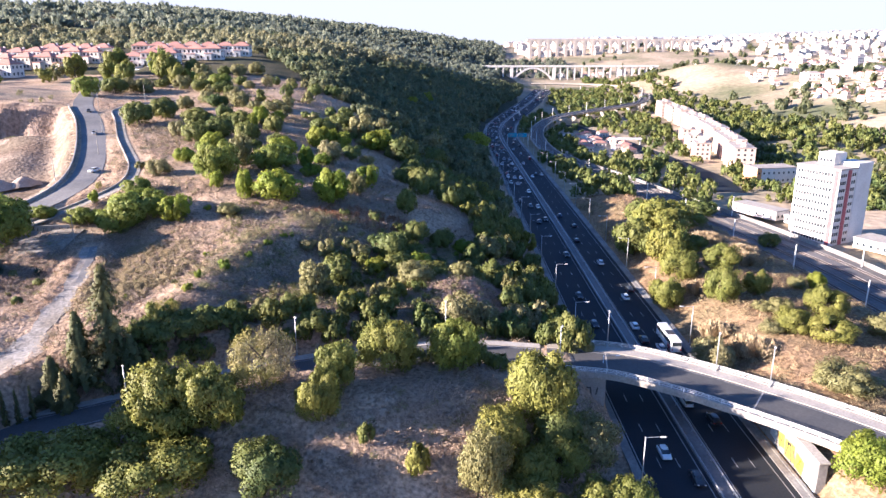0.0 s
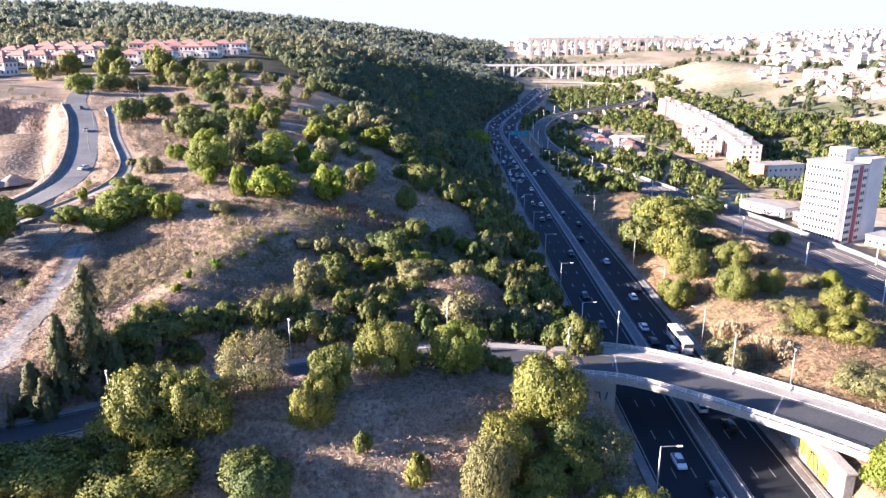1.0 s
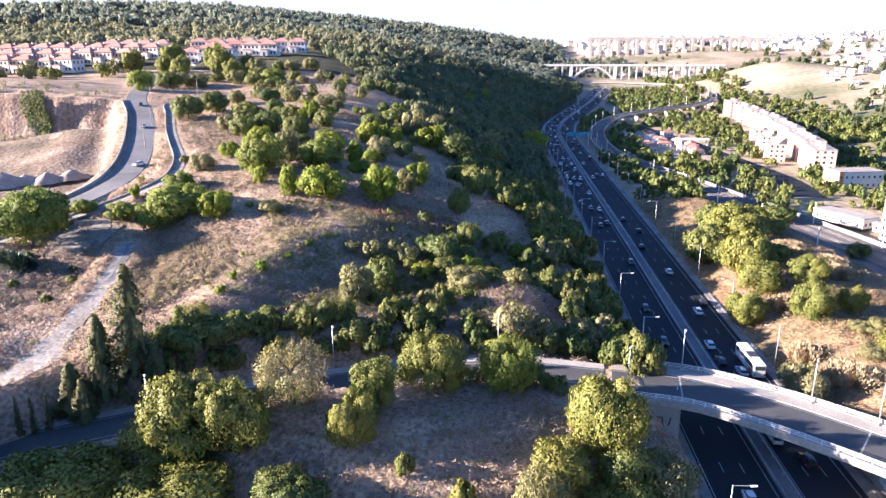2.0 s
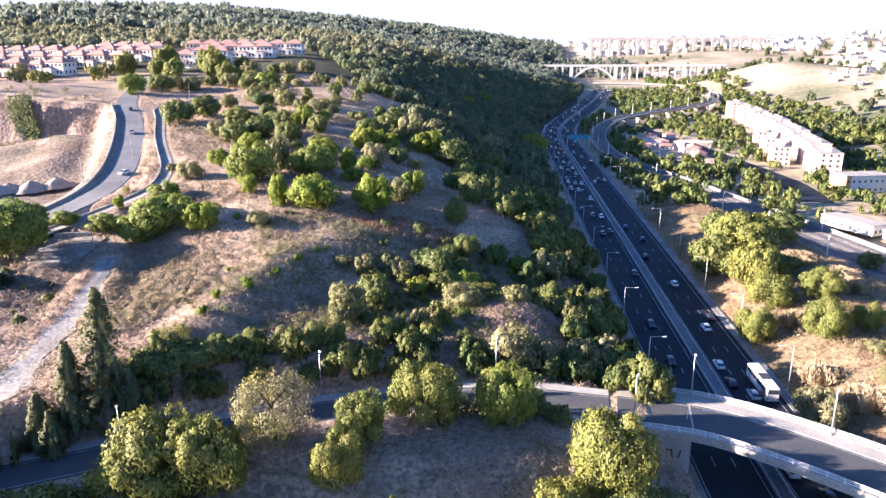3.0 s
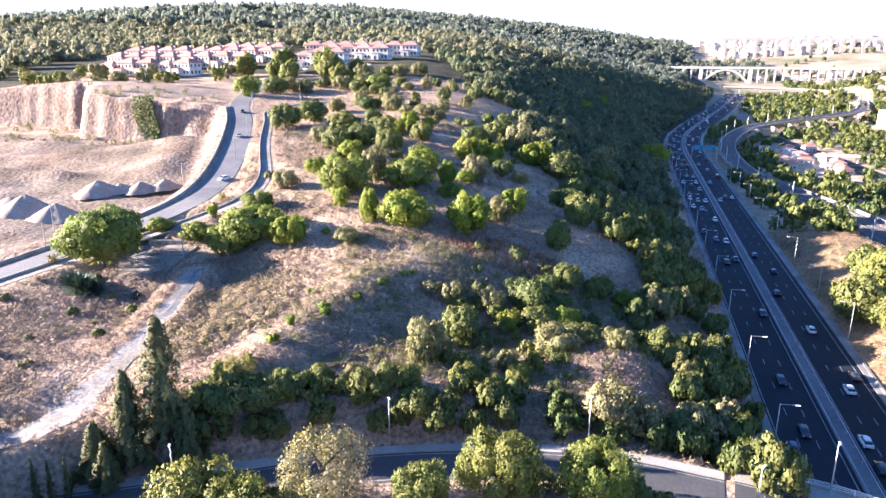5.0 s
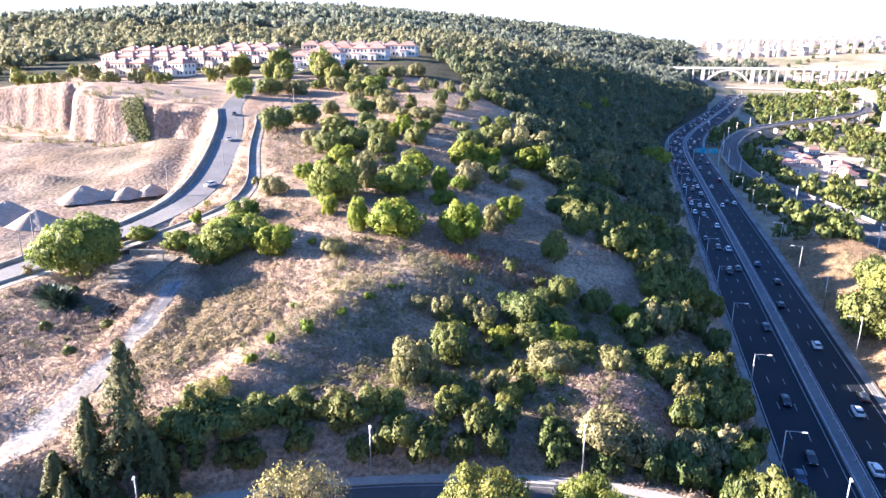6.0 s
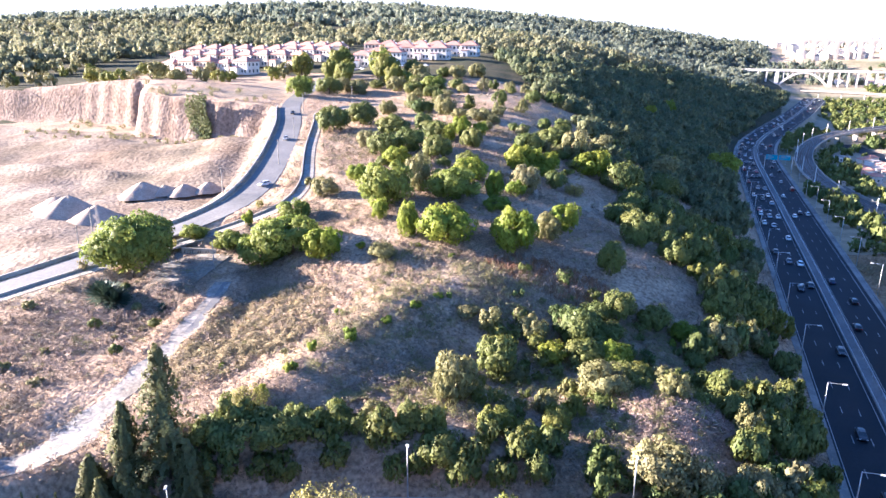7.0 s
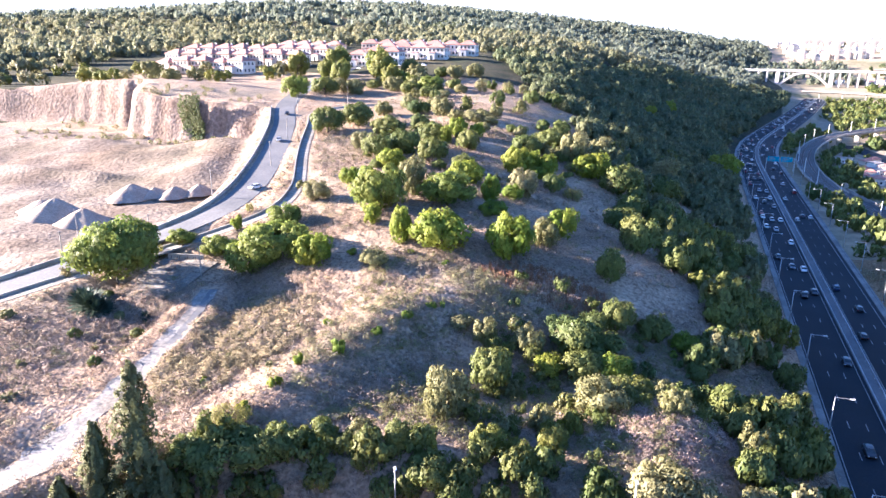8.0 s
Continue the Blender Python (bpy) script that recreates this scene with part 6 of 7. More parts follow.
def gully_trees():
    """Oaks and olives close together in the gully and on the bank above the slip road."""
    rng = np.random.default_rng(35)
    made = []
    for count, (x0, x1, y0, y1), (r0, r1), gap in ((9, (-24, 12, 172, 204), (2.0, 3.2), 5.0),):
        tries, done = 0, 0
        while done < count and tries < 3000:
            tries += 1
            x, y = rng.uniform(x0, x1), rng.uniform(y0, y1)
            d, h, side = along(SLIP_ROAD, x, y)
            bare = ((x - 4) / 9) ** 2 + ((y - 166) / 9) ** 2 < 1
            if bare or d < 8.5 or any((x - a) ** 2 + (y - b) ** 2 < gap ** 2 for a, b in made):
                continue
            made.append((x, y))
            done += 1
            r = rng.uniform(r0, r1)
            plant(("oak", "oak", "olive")[int(rng.integers(0, 3))], x, y, r * rng.uniform(1.3, 1.8), r)


gully_trees()


def upper_trees():
    """Scattered trees and bushes between the larger ones: denser towards the top, small ones on the lower slope."""
    rng = np.random.default_rng(15)
    spots = []
    for count, box_range, sizes, kinds, gap in ((10, (-125, -30, 320, 445), (2.6, 4.4), ("olive", "olive", "oak"), 12), (30, (-90, 10, 135, 205), (0.5, 1.1), ("olive", "olive", "lime"), 5),
                                                (20, (-108, -18, 252, 345), (1.9, 3.2), ("olive", "oak", "lime"), 8), (16, (-140, -90, 125, 180), (0.7, 1.5), ("olive", "oak"), 6), (14, (-175, -120, 395, 480), (3.0, 5.5), ("olive", "robinia", "oak"), 9)):
        made, tries = 0, 0
        while made < count and tries < 4000:
            tries += 1
            x, y = rng.uniform(box_range[0], box_range[1]), rng.uniform(box_range[2], box_range[3])
            if any((x - a) ** 2 + (y - b) ** 2 < gap ** 2 for a, b in spots) or ((x + 70) / 38) ** 2 + ((y - 400) / 18) ** 2 < 1:
                continue
            if min(float(along(line, x, y)[0]) for line in (WEST_ROAD, LANE, TRACK, SLIP_ROAD)) < 7:
                continue
            spots.append((x, y))
            made += 1
            r = rng.uniform(*sizes)
            plant(kinds[int(rng.integers(0, len(kinds)))], x, y, r * rng.uniform(1.3, 1.9), r)


upper_trees()


def park_trees():
    for x, y, h, r in ((-232, 452, 15, 6), (-214, 470, 17, 7), (-205, 442, 12, 5), (-190, 430, 14, 6), (-172, 448, 16, 6.5), (-160, 430, 12, 5), (-150, 445, 11, 5), (-182, 462, 18, 6), (-168, 402, 8, 5), (-142, 420, 8, 4.5)):
        plant(("olive", "robinia", "pine")[int(x) % 3], x, y, h, r, group="trees round the houses")


park_trees()


def cypress(x, y, high, wide, label):
    rng = np.random.default_rng(int(abs(x * 31 + y * 7)))
    big = wide > 1.2
    boughs = 150 if big else 60
    spots, outs = [], []
    for k in range(boughs):
        u = (k + rng.random()) / boughs
        turn = k * 2.399 + rng.normal(0, 0.3)
        reach = wide * (1 - u) ** 0.8 * rng.uniform(0.35, 1.3) + 0.1 * wide
        per = int((110 if big else 24) * (0.35 + reach / wide))
        s = rng.random(per) ** 0.7
        a = turn + rng.normal(0, 0.22, per) * (1.2 - s)
        z = 0.06 * high + u * high * 0.94 + reach * (0.28 * s - 0.55 * s * s) + rng.normal(0, 0.16, per) * (1 + big)
        spots.append(np.stack([np.cos(a) * reach * s, np.sin(a) * reach * s, z], 1))
        outs.append(np.stack([np.cos(a), np.sin(a), 0 * a + 0.45], 1))
    v, fcs, soft = leaf_quads(np.concatenate(spots), np.concatenate(outs), 0.15 if big else 0.1, rng, 1.8)
    top = thing("cypress_tree", label, "tree", "cypresses", pose(x, y, ground_at(x, y) - 0.2))
    piece("crown", mesh_of("crown", v, fcs.tolist(), LEAF["cypress"], normals=soft), top)
    bm = bmesh.new()
    rod(bm, 0.28 * min(1, wide / 2), 0.05, high * 0.93, None, 7)
    part("trunk", bm, BARK, top)


for row in ((-65.6, 126.5, 21.5, 5.6), (-70.2, 123.4, 16.0, 4.2), (-74.6, 120.6, 9.5, 3.6), (-61.6, 126.2, 10.5, 3.6), (-72.0, 119.4, 7.5, 2.8)):
    cypress(*row, "tall dark green cypress above the slip road")
for row in ((-80.5, 114.0, 7.5, 0.7), (-78.5, 114.8, 7.0, 0.7), (-76.5, 116.0, 7.0, 0.7)):
    cypress(*row, "slender young cypress beside the slip road")


def great_tree(x, y, high, wide):
    rng = np.random.default_rng(12)
    v, fcs, soft = clumped_crown(rng, 70, 20000, 0.021, 1.0, 0.3, 0.4, (0.16, 0.28))
    top = thing("great_tree", "very broad dark green tree above the concrete yard", "tree", "", pose(x, y, ground_at(x, y) - 0.3))
    crown = piece("crown", mesh_of("crown", v, fcs.tolist(), LEAF["robinia"], normals=soft), top, Matrix.Diagonal((wide, wide, high, 1)))
    piece("trunk", trunk_mesh("trunk", rng, 0.5, 0.06, 8), top, Matrix.Diagonal((wide * 0.7, wide * 0.7, high, 1)))


great_tree(-122.0, 182.0, 15.5, 11.5)


def agave(x, y, wide, blades=70, name="agave", label="large dark agave with spiky leaves"):
    """A rosette of long pointed leaves."""
    rng = np.random.default_rng(int(abs(x * 13)))
    verts, faces = [], []
    for k in range(blades):
        turn, rise = rng.uniform(0, 2 * np.pi), rng.uniform(0.15, 1.2 if blades < 100 else 1.45)
        length = wide * rng.uniform(0.8, 1.1)
        a = np.array([math.cos(turn), math.sin(turn)])
        s = np.array([-a[1], a[0]]) * (0.16 if blades < 100 else 0.42)
        for u, w in ((0, 0.7), (0.5, 1.0), (1.0, 0.06)):
            r, z = length * u * math.cos(rise), length * (u * math.sin(rise) - 0.25 * u * u)
            verts += [(*(a * r + s * w), z + 0.2), (*(a * r - s * w), z + 0.2)]
        i = len(verts) - 6
        faces += [(i, i + 1, i + 3, i + 2), (i + 2, i + 3, i + 5, i + 4)]
    ob = new(name, mesh_of(name, verts, faces, LEAF["agave"]))
    ob.matrix_basis = pose(x, y, ground_at(x, y))
    tagged(ob, label, "plant", "spiky plants on the slope")


for row in ((-14.0, 266.0, 4.0), (-105.5, 172.0, 2.4)):
    agave(*row)
for row in ((-119.0, 170.5, 5.6), (-122.6, 172.0, 4.8), (-116.6, 169.6, 4.6)):
    agave(*row, 260, "palm_clump", "broad dark green palm clump with drooping fronds")
for row in ((-134.5, 178.5, 3.4, 1.2), (-128.5, 185.0, 3.0, 1.1), (-121.5, 195.5, 4.2, 1.2), (-117.0, 199.5, 3.6, 1.1), (-110.0, 219.0, 3.0, 1.1)):
    plant("dry", *row, "small yellow sapling beside the lane", "saplings along the lane")
for row in ((10, 106, 8, 4.5), (20, 104, 8, 4.6), (16, 93, 8, 4.5), (30, 96, 8, 4.0), (22, 88, 9, 5.0)):
    plant("pine", *row, group="trees round the slip road")
# more pines, added out of view so that their shade lies over the slip road and the mound
for row in ((-84, 93, 24, 6.0), (-92, 99, 25, 6.0), (-99, 104, 23, 5.5), (-96, 92, 26, 6.0), (-106, 98, 22, 6.0), (-116, 104, 17, 5.5), (-126, 110, 16, 5.5)):
    plant("pine", *row, "olive green stone pine beside the slip road", "trees round the slip road")
plant("robinia", 2.1, 124.1, 11.3, 5.2, "dense bright green pine beside the slip road", "trees round the slip road")
plant("lime", 69, 98, 7.5, 4.8, "bright yellow-green pine beside the bridge ramp", "trees round the slip road")
plant("lime", -57.5, 100.1, 4.0, 3.6, "bright yellow-green bush beside the slip road", "trees round the slip road")
plant("robinia", -186.0, 372.0, 11.5, 5.8, "round bright green tree at the road bend")
# ---------------------------------------------------------------- far woods, scrub and reeds
def tile_leaves(name, spots, sizes, templates, mats, label, rng, category, corners=3):
    """Many small crowns in one mesh: spots (x, y, z), sizes (wide, high)."""
    verts, norms, count = [], [], 0
    for i, (p, (w, h)) in enumerate(zip(spots, sizes)):
        t = templates[i % len(templates)]
        t, soft = t if isinstance(t, tuple) else (t, None)
        a = rng.uniform(0, 6.28)
        c, s = math.cos(a), math.sin(a)
        q = np.empty_like(t)
        q[:, 0] = (t[:, 0] * c - t[:, 1] * s) * w + p[0]
        q[:, 1] = (t[:, 0] * s + t[:, 1] * c) * w + p[1]
        q[:, 2] = t[:, 2] * h + p[2]
        verts.append(q)
        if soft is not None:
            norms.append(np.stack([soft[:, 0] * c - soft[:, 1] * s, soft[:, 0] * s + soft[:, 1] * c, soft[:, 2]], 1))
        count += len(t) // corners
    v = np.concatenate(verts)
    soft = np.concatenate(norms) if norms else None
    ob = new(name, mesh_of(name, v, np.arange(corners * count).reshape(-1, corners).tolist(), mats, normals=soft))
    return tagged(ob, label, category, kind="stuff")


def far_templates(seed, leaves, size, clumps=7):
    out = []
    for k in range(6):
        rng = np.random.default_rng(seed + k)
        out.append(clumped_crown(rng, clumps, leaves, size, 0.95, 0.12, 0.5, (0.3, 0.5))[::2])
    return out


def far_wood(name, label, seed, count, inside, wide, leaves, size, mat, box_range):
    rng = np.random.default_rng(seed)
    x0, x1, y0, y1 = box_range
    x, y = rng.uniform(x0, x1, count * 6), rng.uniform(y0, y1, count * 6)
    keep = inside(x, y, rng)
    x, y = x[keep][:count], y[keep][:count]
    z = land(x, y) - 0.4
    w = rng.uniform(wide[0], wide[1], len(x))
    h = w * rng.uniform(1.2, 2.0, len(x))
    return tile_leaves(name, np.stack([x, y, z], 1), np.stack([w, h], 1), far_templates(seed, leaves, size), mat, label, rng, "wood")


def hill_wood(x, y, rng):
    e = x - bend_of(y)
    edge = np.interp(y, (285, 420, 470, 560, 640, 1600), (-12, -60, -88, -128, -500, -900))
    return (e < 27) & (e > edge) & (rng.random(len(x)) < 0.95)


def upper_wood(x, y, rng):
    e = x - bend_of(y)
    houses = (x > -420) & (x < -120) & (y < 640)
    road = along(WEST_ROAD, x, y)[0] < 14
    return (e < 20) & ~houses & ~road & (y > np.interp(x, (-900, -430, -330, -240, -150, 0), (380, 395, 470, 600, 560, 560)))


def back_wood(x, y, rng):
    """Tall eucalyptus behind the houses."""
    return upper_wood(x, y, rng) & (x < -110 + 0.25 * (y - 600)) & (y < 1000)


def shoulder_wood(x, y, rng):
    return upper_wood(x, y, rng) & ~back_wood(x, y, rng)


def ridge_wood(x, y, rng):
    return x - bend_of(y) < np.where(y < 1660, -28.0, np.where(y < 1960, 175.0, 12.0))


# far woods, their leaf colours lightened in place of haze
far_wood("slope_wood", "dense wood on the steep hillside, leaves lightened for haze", 21, 1500, hill_wood, (2.6, 4.8), 210, 0.125, LEAF["wood"], (-140, 60, 290, 760))
far_wood("hill_wood", "continuous wood over the hill, leaves lightened for haze", 31, 2300, shoulder_wood, (3.4, 6.0), 130, 0.15, LEAF["wood"], (-400, 140, 500, 1150))
far_wood("eucalyptus_wood", "tall eucalyptus wood behind the houses, paled for haze", 36, 1500, back_wood, (4.5, 8.0), 190, 0.125, LEAF["eucalyptus"], (-1000, 0, 395, 1000))
far_wood("distant_wood", "distant wooded ridge with haze put into its leaf colour", 41, 6500, ridge_wood, (5.5, 9.5), 44, 0.25, LEAF["ridge"], (-1900, 320, 1000, 2600))


def flat_row(x, y):
    middle = np.interp(y, (466, 570, 642, 720, 806), (199, 222, 235, 245, 252))
    return (x > middle - 24) & (x < middle + 13) & (y > 440) & (y < 835)


def valley_trees(x, y, rng):
    e = x - bend_of(y)
    rail = along(RAILWAY, x, y)[0]
    near_rail = (e > 64) & (x < 330) & (y < 1150) & (rail > np.where(y < 340, 14.0, np.where(y > 470, 10.0, 9.0)))
    near_rail |= (y > 1150) & (y < 1560) & (x > 285) & (x < 330) & (rail > 12) & (rng.random(len(x)) < 0.6)
    homes = (x > 105) & (x < 165) & (y > 500) & (y < 640)
    flats = flat_row(x, y)
    yard = ((x > 132) & (x < 190) & (y < 335)) | ((x > 176) & (x < 212) & (y > 400) & (y < 422)) | (np.abs(x - np.interp(y, (380, 430, 500, 575, 640, 720), (160, 166, 160, 152, 142, 128))) < 9.5)
    patch = np.sin(x / 37 + 1) * np.sin(y / 53 + 2) + 0.4 * np.sin(x / 11) > -0.25
    return near_rail & ~homes & ~flats & ~yard & (patch | (rng.random(len(x)) < 0.45))


def town_trees(x, y, rng):
    patch = np.sin(x / 71 + 3) * np.sin(y / 97 + 1) + 0.5 * np.sin((x + y) / 47) + rng.normal(0, 0.25, len(x)) > 0.12
    return (x - bend_of(y) > 190) & patch & ~flat_row(x, y)


far_wood("valley_trees", "green trees and scrub along the railway valley", 51, 1900, valley_trees, (1.8, 5.2), 130, 0.15, LEAF["oak"], (60, 330, 330, 1560))
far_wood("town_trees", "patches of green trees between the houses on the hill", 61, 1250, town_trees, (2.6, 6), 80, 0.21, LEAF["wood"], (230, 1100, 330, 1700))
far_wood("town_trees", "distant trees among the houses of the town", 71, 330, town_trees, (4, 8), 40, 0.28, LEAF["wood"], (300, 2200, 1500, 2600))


def tuft_templates(seed, blades, lean):
    """Small upright tufts of narrow blades."""
    out = []
    for k in range(6):
        rng = np.random.default_rng(seed + k)
        turn = rng.uniform(0, 2 * np.pi, blades)
        root = np.stack([np.cos(turn), np.sin(turn)], 1) * rng.uniform(0.05, 0.5, blades)[:, None]
        tip = root + np.stack([np.cos(turn), np.sin(turn)], 1) * (lean * rng.uniform(0.3, 1.0, blades))[:, None]
        high = rng.uniform(0.5, 1.0, blades)
        side = np.stack([-np.sin(turn), np.cos(turn)], 1) * 0.11
        q = np.stack([np.c_[root - side, 0 * high - 0.1], np.c_[root + side, 0 * high - 0.1], np.c_[tip, high]], 1)
        out.append(q.reshape(-1, 3))
    return out


def mound_templates(seed, leaves, size):
    """Low rounded cushions of dry twigs and grass."""
    out = []
    for k in range(6):
        rng = np.random.default_rng(seed + k)
        way = rng.normal(0, 1, (leaves, 3))
        way[:, 2] = np.abs(way[:, 2]) + 0.15
        way /= np.linalg.norm(way, axis=1)[:, None]
        spot = way * rng.uniform(0.55, 1.1, (leaves, 1))
        lift = way + np.array([0, 0, 0.5])
        lift /= np.linalg.norm(lift, axis=1)[:, None]
        out.append(leaf_quads(spot, lift, size, rng, 2.2, 0.28)[::2])
    return out


def scatter(name, label, seed, count, box_range, inside, wide, high, blades, lean, mat, category):
    rng = np.random.default_rng(seed)
    x0, x1, y0, y1 = box_range
    x, y = rng.uniform(x0, x1, count * 4), rng.uniform(y0, y1, count * 4)
    keep = inside(x, y, rng)
    for line, half in ((MOTORWAY, 15), (SLIP_ROAD, 6.4), (WEST_ROAD, 6), (LANE, 3), (TRACK, 2.6), (DECK, 8.5)):
        keep &= along(line, x, y)[0] > half
    x, y = x[keep][:count], y[keep][:count]
    w, h = rng.uniform(wide[0], wide[1], len(x)), rng.uniform(high[0], high[1], len(x))
    tile_leaves(name, np.stack([x, y, land(x, y)], 1), np.stack([w, h], 1), tuft_templates(seed, blades, lean) if lean else mound_templates(seed, blades, 0.17), mat, label, rng, category)


def open_hill(x, y, rng):
    patch = np.sin(x / 9 + 1.3 * np.sin(y / 13)) * np.sin(y / 8 + 1.1 * np.sin(x / 15)) + 0.5 * np.sin(x / 3.1) * np.sin(y / 3.7)
    return (patch + rng.normal(0, 0.6, len(x)) > -0.25) & ~quarry_share(x, y)


scatter("dry_scrub", "dry straw-coloured grass and scrub on the hill", 81, 14000, (-160, 34, 88, 260), open_hill, (0.6, 1.4), (0.3, 0.75), 26, 0, STRAW, "scrub")
scatter("dry_scrub", "thin dry grass on the upper slopes", 82, 11000, (-190, 10, 260, 470), open_hill, (0.7, 1.7), (0.4, 0.9), 13, 0, STRAW, "scrub")
scatter("dusty_scrub", "low rounded mounds of dusty dry brush", 86, 9000, (-160, 34, 90, 330), open_hill, (0.6, 1.9), (0.5, 1.5), 30, 0, DUSTY_SCRUB, "scrub")
scatter("dusty_scrub", "dense cushions of dusty dry brush on the slope", 92, 9000, (-160, 10, 108, 218), open_hill, (0.45, 1.5), (0.4, 1.3), 22, 0, DUSTY_SCRUB, "scrub")
scatter("golden_brush", "thick patch of golden brush on the slope", 87, 900, (-92, -62, 138, 190), lambda x, y, r: (((x + 77) / 12) ** 2 + ((y - 165) / 20) ** 2 < 1 + r.normal(0, 0.25, len(x))) & (along(SPUR, x, y)[0] > 4), (0.9, 1.9), (0.7, 1.5), 38, 0, GOLDEN_BRUSH, "scrub")
scatter("pink_scrub", "pinkish dry twigs covering the small mound", 93, 700, (-8, 22, 156, 184), lambda x, y, r: ((x - 6) / 12) ** 2 + ((y - 169) / 11) ** 2 < 1 + r.normal(0, 0.2, len(x)), (0.6, 1.3), (0.5, 1.3), 40, 0, PINK_TWIG, "scrub")
scatter("bank_brush", "low golden green brush over the railway bank", 89, 900, (63, 118, 100, 320), lambda x, y, r: (along(RAILWAY, x, y)[0] > rail_half(y) + 2) & (np.sin(x / 6) * np.sin(y / 9 + 1) + r.normal(0, 0.5, len(x)) > 0.1), (0.7, 2.0), (0.7, 1.9), 44, 0, GOLDEN_BRUSH, "scrub")
scatter("grey_scrub", "grey-green shrubs and pale tufts on the shaded slope", 88, 1500, (-62, 12, 150, 205), lambda x, y, r: (np.sin(x / 5 + 2) * np.sin(y / 6) + r.normal(0, 0.7, len(x)) > 0.2), (0.6, 1.7), (0.6, 1.7), 40, 0, LEAF["olive"], "scrub")
scatter("green_scrub", "low grey-green shrubs on the slope", 83, 2600, (-140, 30, 100, 400), open_hill, (0.6, 1.4), (0.5, 1.2), 40, 0, LEAF["olive"], "scrub")
scatter("russet_scrub", "patch of russet dead scrub on the ridge", 84, 700, (-42, -8, 196, 216), lambda x, y, r: ((x + 24) / 15) ** 2 + ((y - 206) / 7) ** 2 < 1, (0.6, 1.1), (0.9, 1.9), 9, 0.4, RUSSET, "scrub")
scatter("bank_scrub", "dry grass on the railway bank", 85, 6500, (61, 122, 96, 330), lambda x, y, r: along(RAILWAY, x, y)[0] > rail_half(y) + 1, (0.6, 1.5), (0.4, 1.0), 17, 0, BANK_STRAW, "scrub")


def reeds(x, y, wide, count):
    rng = np.random.default_rng(int(abs(x * 17 + y)))
    k = count * 3
    r, a = wide * np.sqrt(rng.random(k)), rng.uniform(0, 6.28, k)
    px, py = r * np.cos(a), r * np.sin(a) * 0.8
    h = rng.uniform(2.0, 4.2, k) * (1 - 0.45 * (r / wide) ** 2)
    ways = rng.normal(0, 0.55, (k, 2)) + 0.16 * np.stack([px, py], 1)
    side = np.stack([np.cos(a * 3), np.sin(a * 3)], 1) * 0.07
    root, tip = np.stack([px, py], 1), np.stack([px, py], 1) + ways
    v = np.stack([np.c_[root - side * 0.5, 0 * h], np.c_[root + side * 0.5, 0 * h], np.c_[tip + side, h], np.c_[tip - side, h * 0.95]], 1).reshape(-1, 3)
    ob = new("reed_clump", mesh_of("reed_clump", v, np.arange(4 * k).reshape(-1, 4).tolist(), REED))
    ob.matrix_basis = pose(x, y, ground_at(x, y))
    tagged(ob, "tall clump of pale dry reeds on the bank", "reeds", "reeds on the bank")


for row in ((90.4, 232.6, 5.8, 870), (94.1, 217.0, 6.2, 930), (73.2, 189.4, 3.0, 450), (72.8, 150.6, 5.2, 780), (68.9, 163.4, 3.5, 525), (94.8, 207.1, 3.9, 585)):
    reeds(*row)


def dense_templates(seed, kind, leaves):
    spec = TREE_KINDS[kind]
    return [clumped_crown(np.random.default_rng(seed + k), spec[0], leaves, spec[2] * 0.95, spec[3], spec[4], spec[5], spec[6])[::2] for k in range(6)]


def shade_wood():
    """The wood on the slope above the motorway, close together and dark in the hill's shade."""
    rng = np.random.default_rng(5)
    for kind, count, seed in (("oak", 62, 1), ("olive", 20, 2), ("pine", 14, 3)):
        spots, sizes = [], []
        tries = 0
        while len(spots) < count and tries < 9000:
            tries += 1
            y = 140 + 165 * rng.random()
            x = 31 - (1.2 + 23 * rng.random() ** 0.9 + (y > 230) * rng.random() * min(80, (y - 230) * 0.42))
            clear = ((x + 2) / 11) ** 2 + ((y - 215) / 14) ** 2 < 1 or ((x - 19) / 6) ** 2 + ((y - 200) / 16) ** 2 < 0.7 or (y < 182 and x < 14)
            if clear or any((x - p[0]) ** 2 + (y - p[1]) ** 2 < 13 for p in spots):
                continue
            r = rng.uniform(2.8, 4.6) + 0.004 * (y - 140)
            spots.append((x, y, ground_at(x, y) - 0.3))
            sizes.append((r, r * rng.uniform(1.6, 2.25)))
        tile_leaves("slope_trees", spots, sizes, dense_templates(seed * 50, kind, 2200), LEAF[kind], "shaded trees crowding the slope above the motorway", rng, "wood")


shade_wood()


def thicket(name, label, seed, kind, count, box_range, keep, sizes, gap, leaves=1500):
    rng = np.random.default_rng(seed)
    spots, dims, tries = [], [], 0
    while len(spots) < count and tries < 6000:
        tries += 1
        x, y = rng.uniform(box_range[0], box_range[1]), rng.uniform(box_range[2], box_range[3])
        if not keep(x, y) or any((x - p[0]) ** 2 + (y - p[1]) ** 2 < gap ** 2 for p in spots):
            continue
        r = rng.uniform(*sizes)
        spots.append((x, y, ground_at(x, y) - 0.3))
        dims.append((r, r * rng.uniform(1.3, 2.0)))
    tile_leaves(name, spots, dims, dense_templates(seed * 40, kind, leaves), LEAF[kind], label, rng, "thicket")


def off_roads(x, y, gap):
    return min(float(along(line, x, y)[0]) for line in (WEST_ROAD, LANE, TRACK, SLIP_ROAD)) > gap


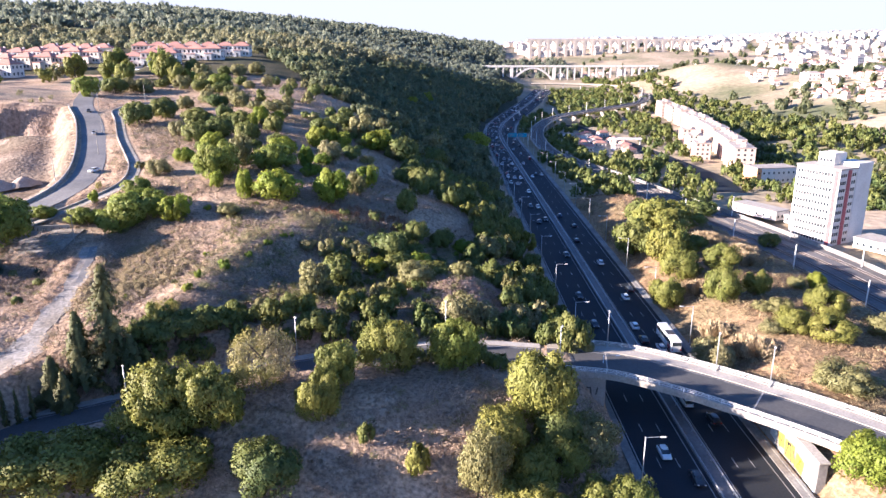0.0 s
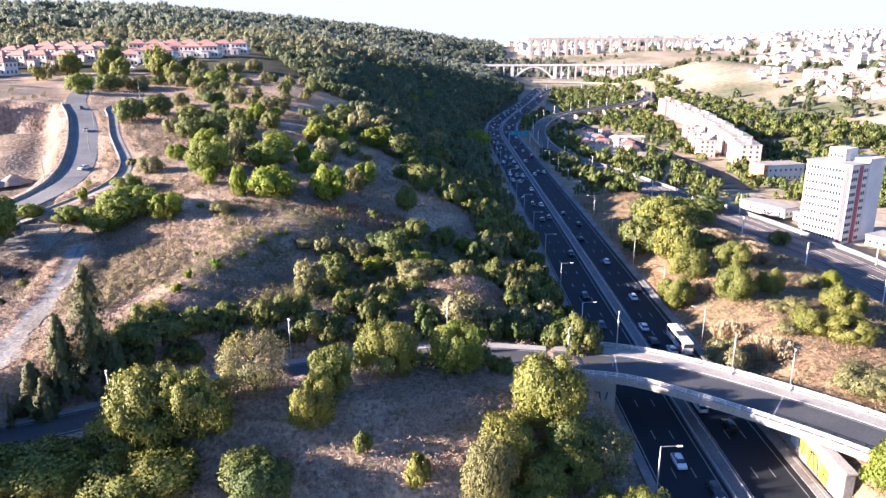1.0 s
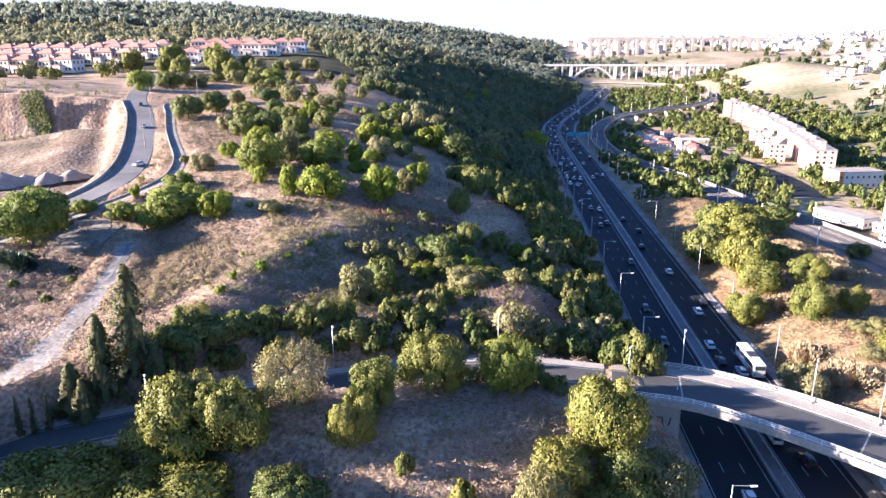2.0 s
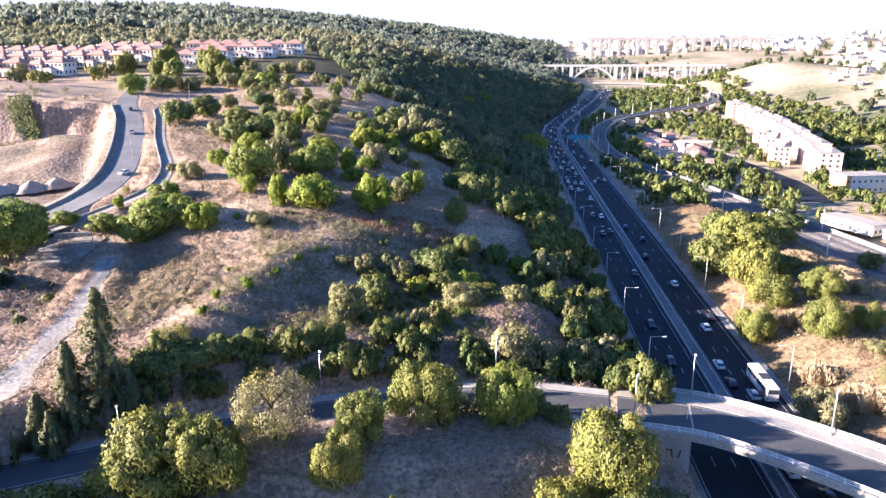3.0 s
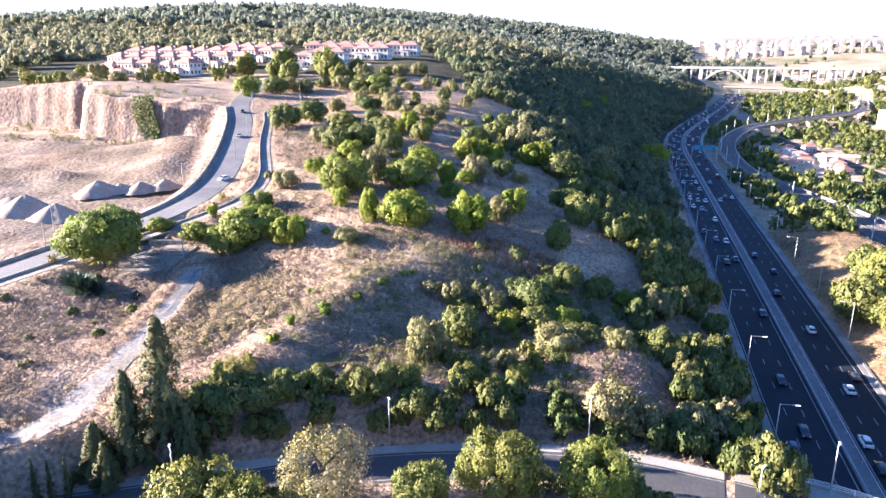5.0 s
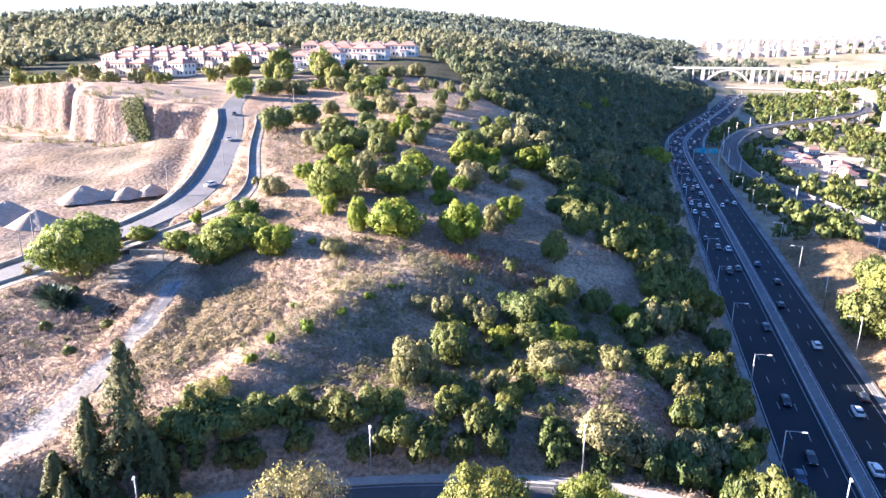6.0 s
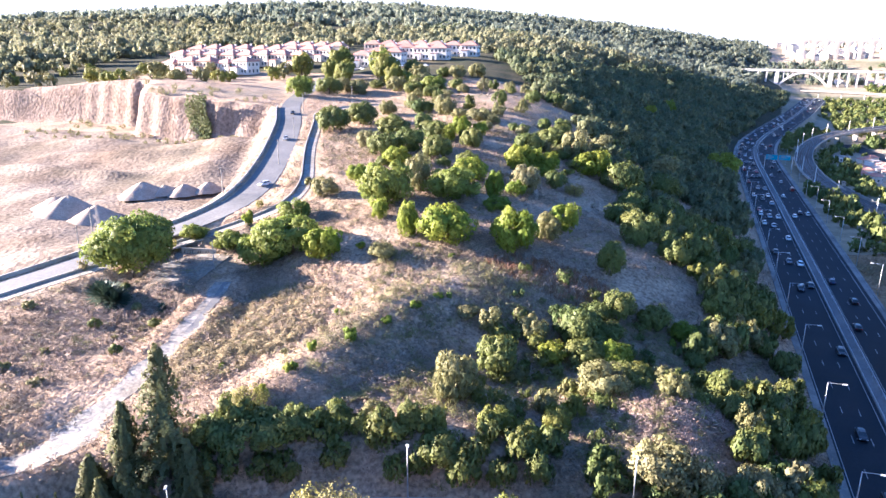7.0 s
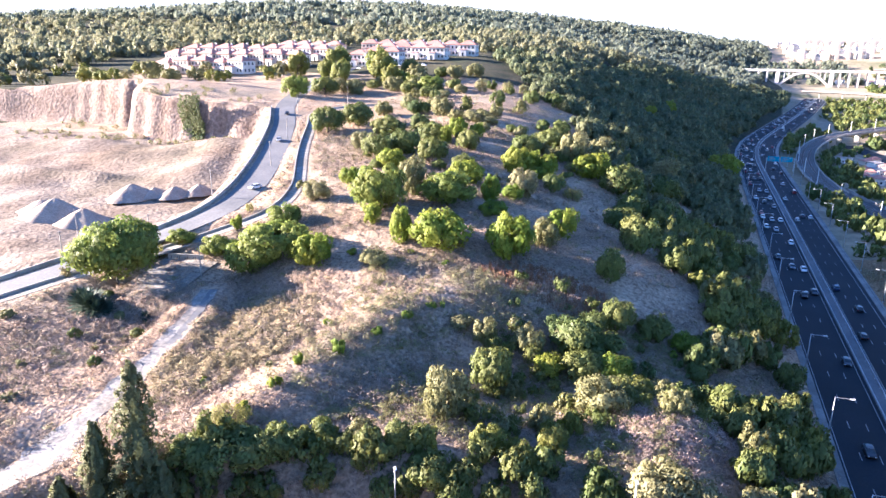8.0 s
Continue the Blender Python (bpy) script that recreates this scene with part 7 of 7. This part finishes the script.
thicket("bank_thicket", "dark thicket on the bank above the slip road", 6, "oak", 36, (-64, 12, 126, 150), lambda x, y: 7.6 < float(along(SLIP_ROAD, x, y)[0]) < 14 and y > 122, (2.2, 3.3), 2.9)
thicket("gully_thicket", "dark undergrowth filling the gully", 17, "oak", 85, (-30, 13, 150, 207), lambda x, y: (y > 170 or x < -4) and off_roads(x, y, 9) and y < 204 - 0.3 * (x + 10), (1.2, 2.3), 2.3, 700)
thicket("upper_thicket", "trees and bushes scattered over the upper hill", 7, "oak", 26, (-125, -5, 300, 445), lambda x, y: off_roads(x, y, 7) and y > 345 - 0.9 * (x + 100) and ((x + 70) / 38) ** 2 + ((y - 400) / 18) ** 2 > 1, (2.6, 4.6), 7)
thicket("upper_thicket", "grey-green trees over the upper hill", 8, "olive", 24, (-125, -5, 300, 445), lambda x, y: off_roads(x, y, 7) and y > 345 - 0.9 * (x + 100) and ((x + 70) / 38) ** 2 + ((y - 400) / 18) ** 2 > 1, (2.6, 4.6), 7)
thicket("park_trees", "pale green trees on the grass before the houses", 9, "olive", 20, (-430, -238, 372, 447), lambda x, y: off_roads(x, y, 9), (3.4, 5.8), 9)
thicket("park_trees", "dark pines on the grass before the houses", 10, "pine", 14, (-430, -238, 372, 447), lambda x, y: off_roads(x, y, 9), (3.4, 5.8), 9)
thicket("quarry_scrub", "green scrub along the foot of the quarry face", 13, "olive", 44, (-330, -186, 316, 331), lambda x, y: True, (0.8, 1.9), 2.2, 400)
thicket("quarry_scrub", "green scrub along the rim of the quarry face", 16, "olive", 30, (-330, -195, 340, 360), lambda x, y: True, (0.9, 2.2), 3.0, 400)



def ivy(x0, x1, y, z0, z1):
    """A dark green curtain of creeper down the quarry face."""
    rng = np.random.default_rng(8)
    k = 2600
    u, w = rng.random(k), rng.random(k)
    x = x0 + (x1 - x0) * w + 1.5 * np.sin(u * 6)
    py = y - 1.0 + 2.4 * u + rng.normal(0, 0.35, k)
    spot = np.stack([x, py, z0 + (z1 - z0) * u ** 1.1], 1)
    v, fcs, soft = leaf_quads(spot, np.tile((0.0, -1.0, 0.3), (k, 1)), 0.34, rng)
    ob = new("ivy_curtain", mesh_of("ivy_curtain", v, fcs.tolist(), LEAF["oak"], normals=soft))
    tagged(ob, "dark green creeper hanging down the quarry face", "creeper")


ivy(-226, -214, 333.5, 36.0, 57.0)
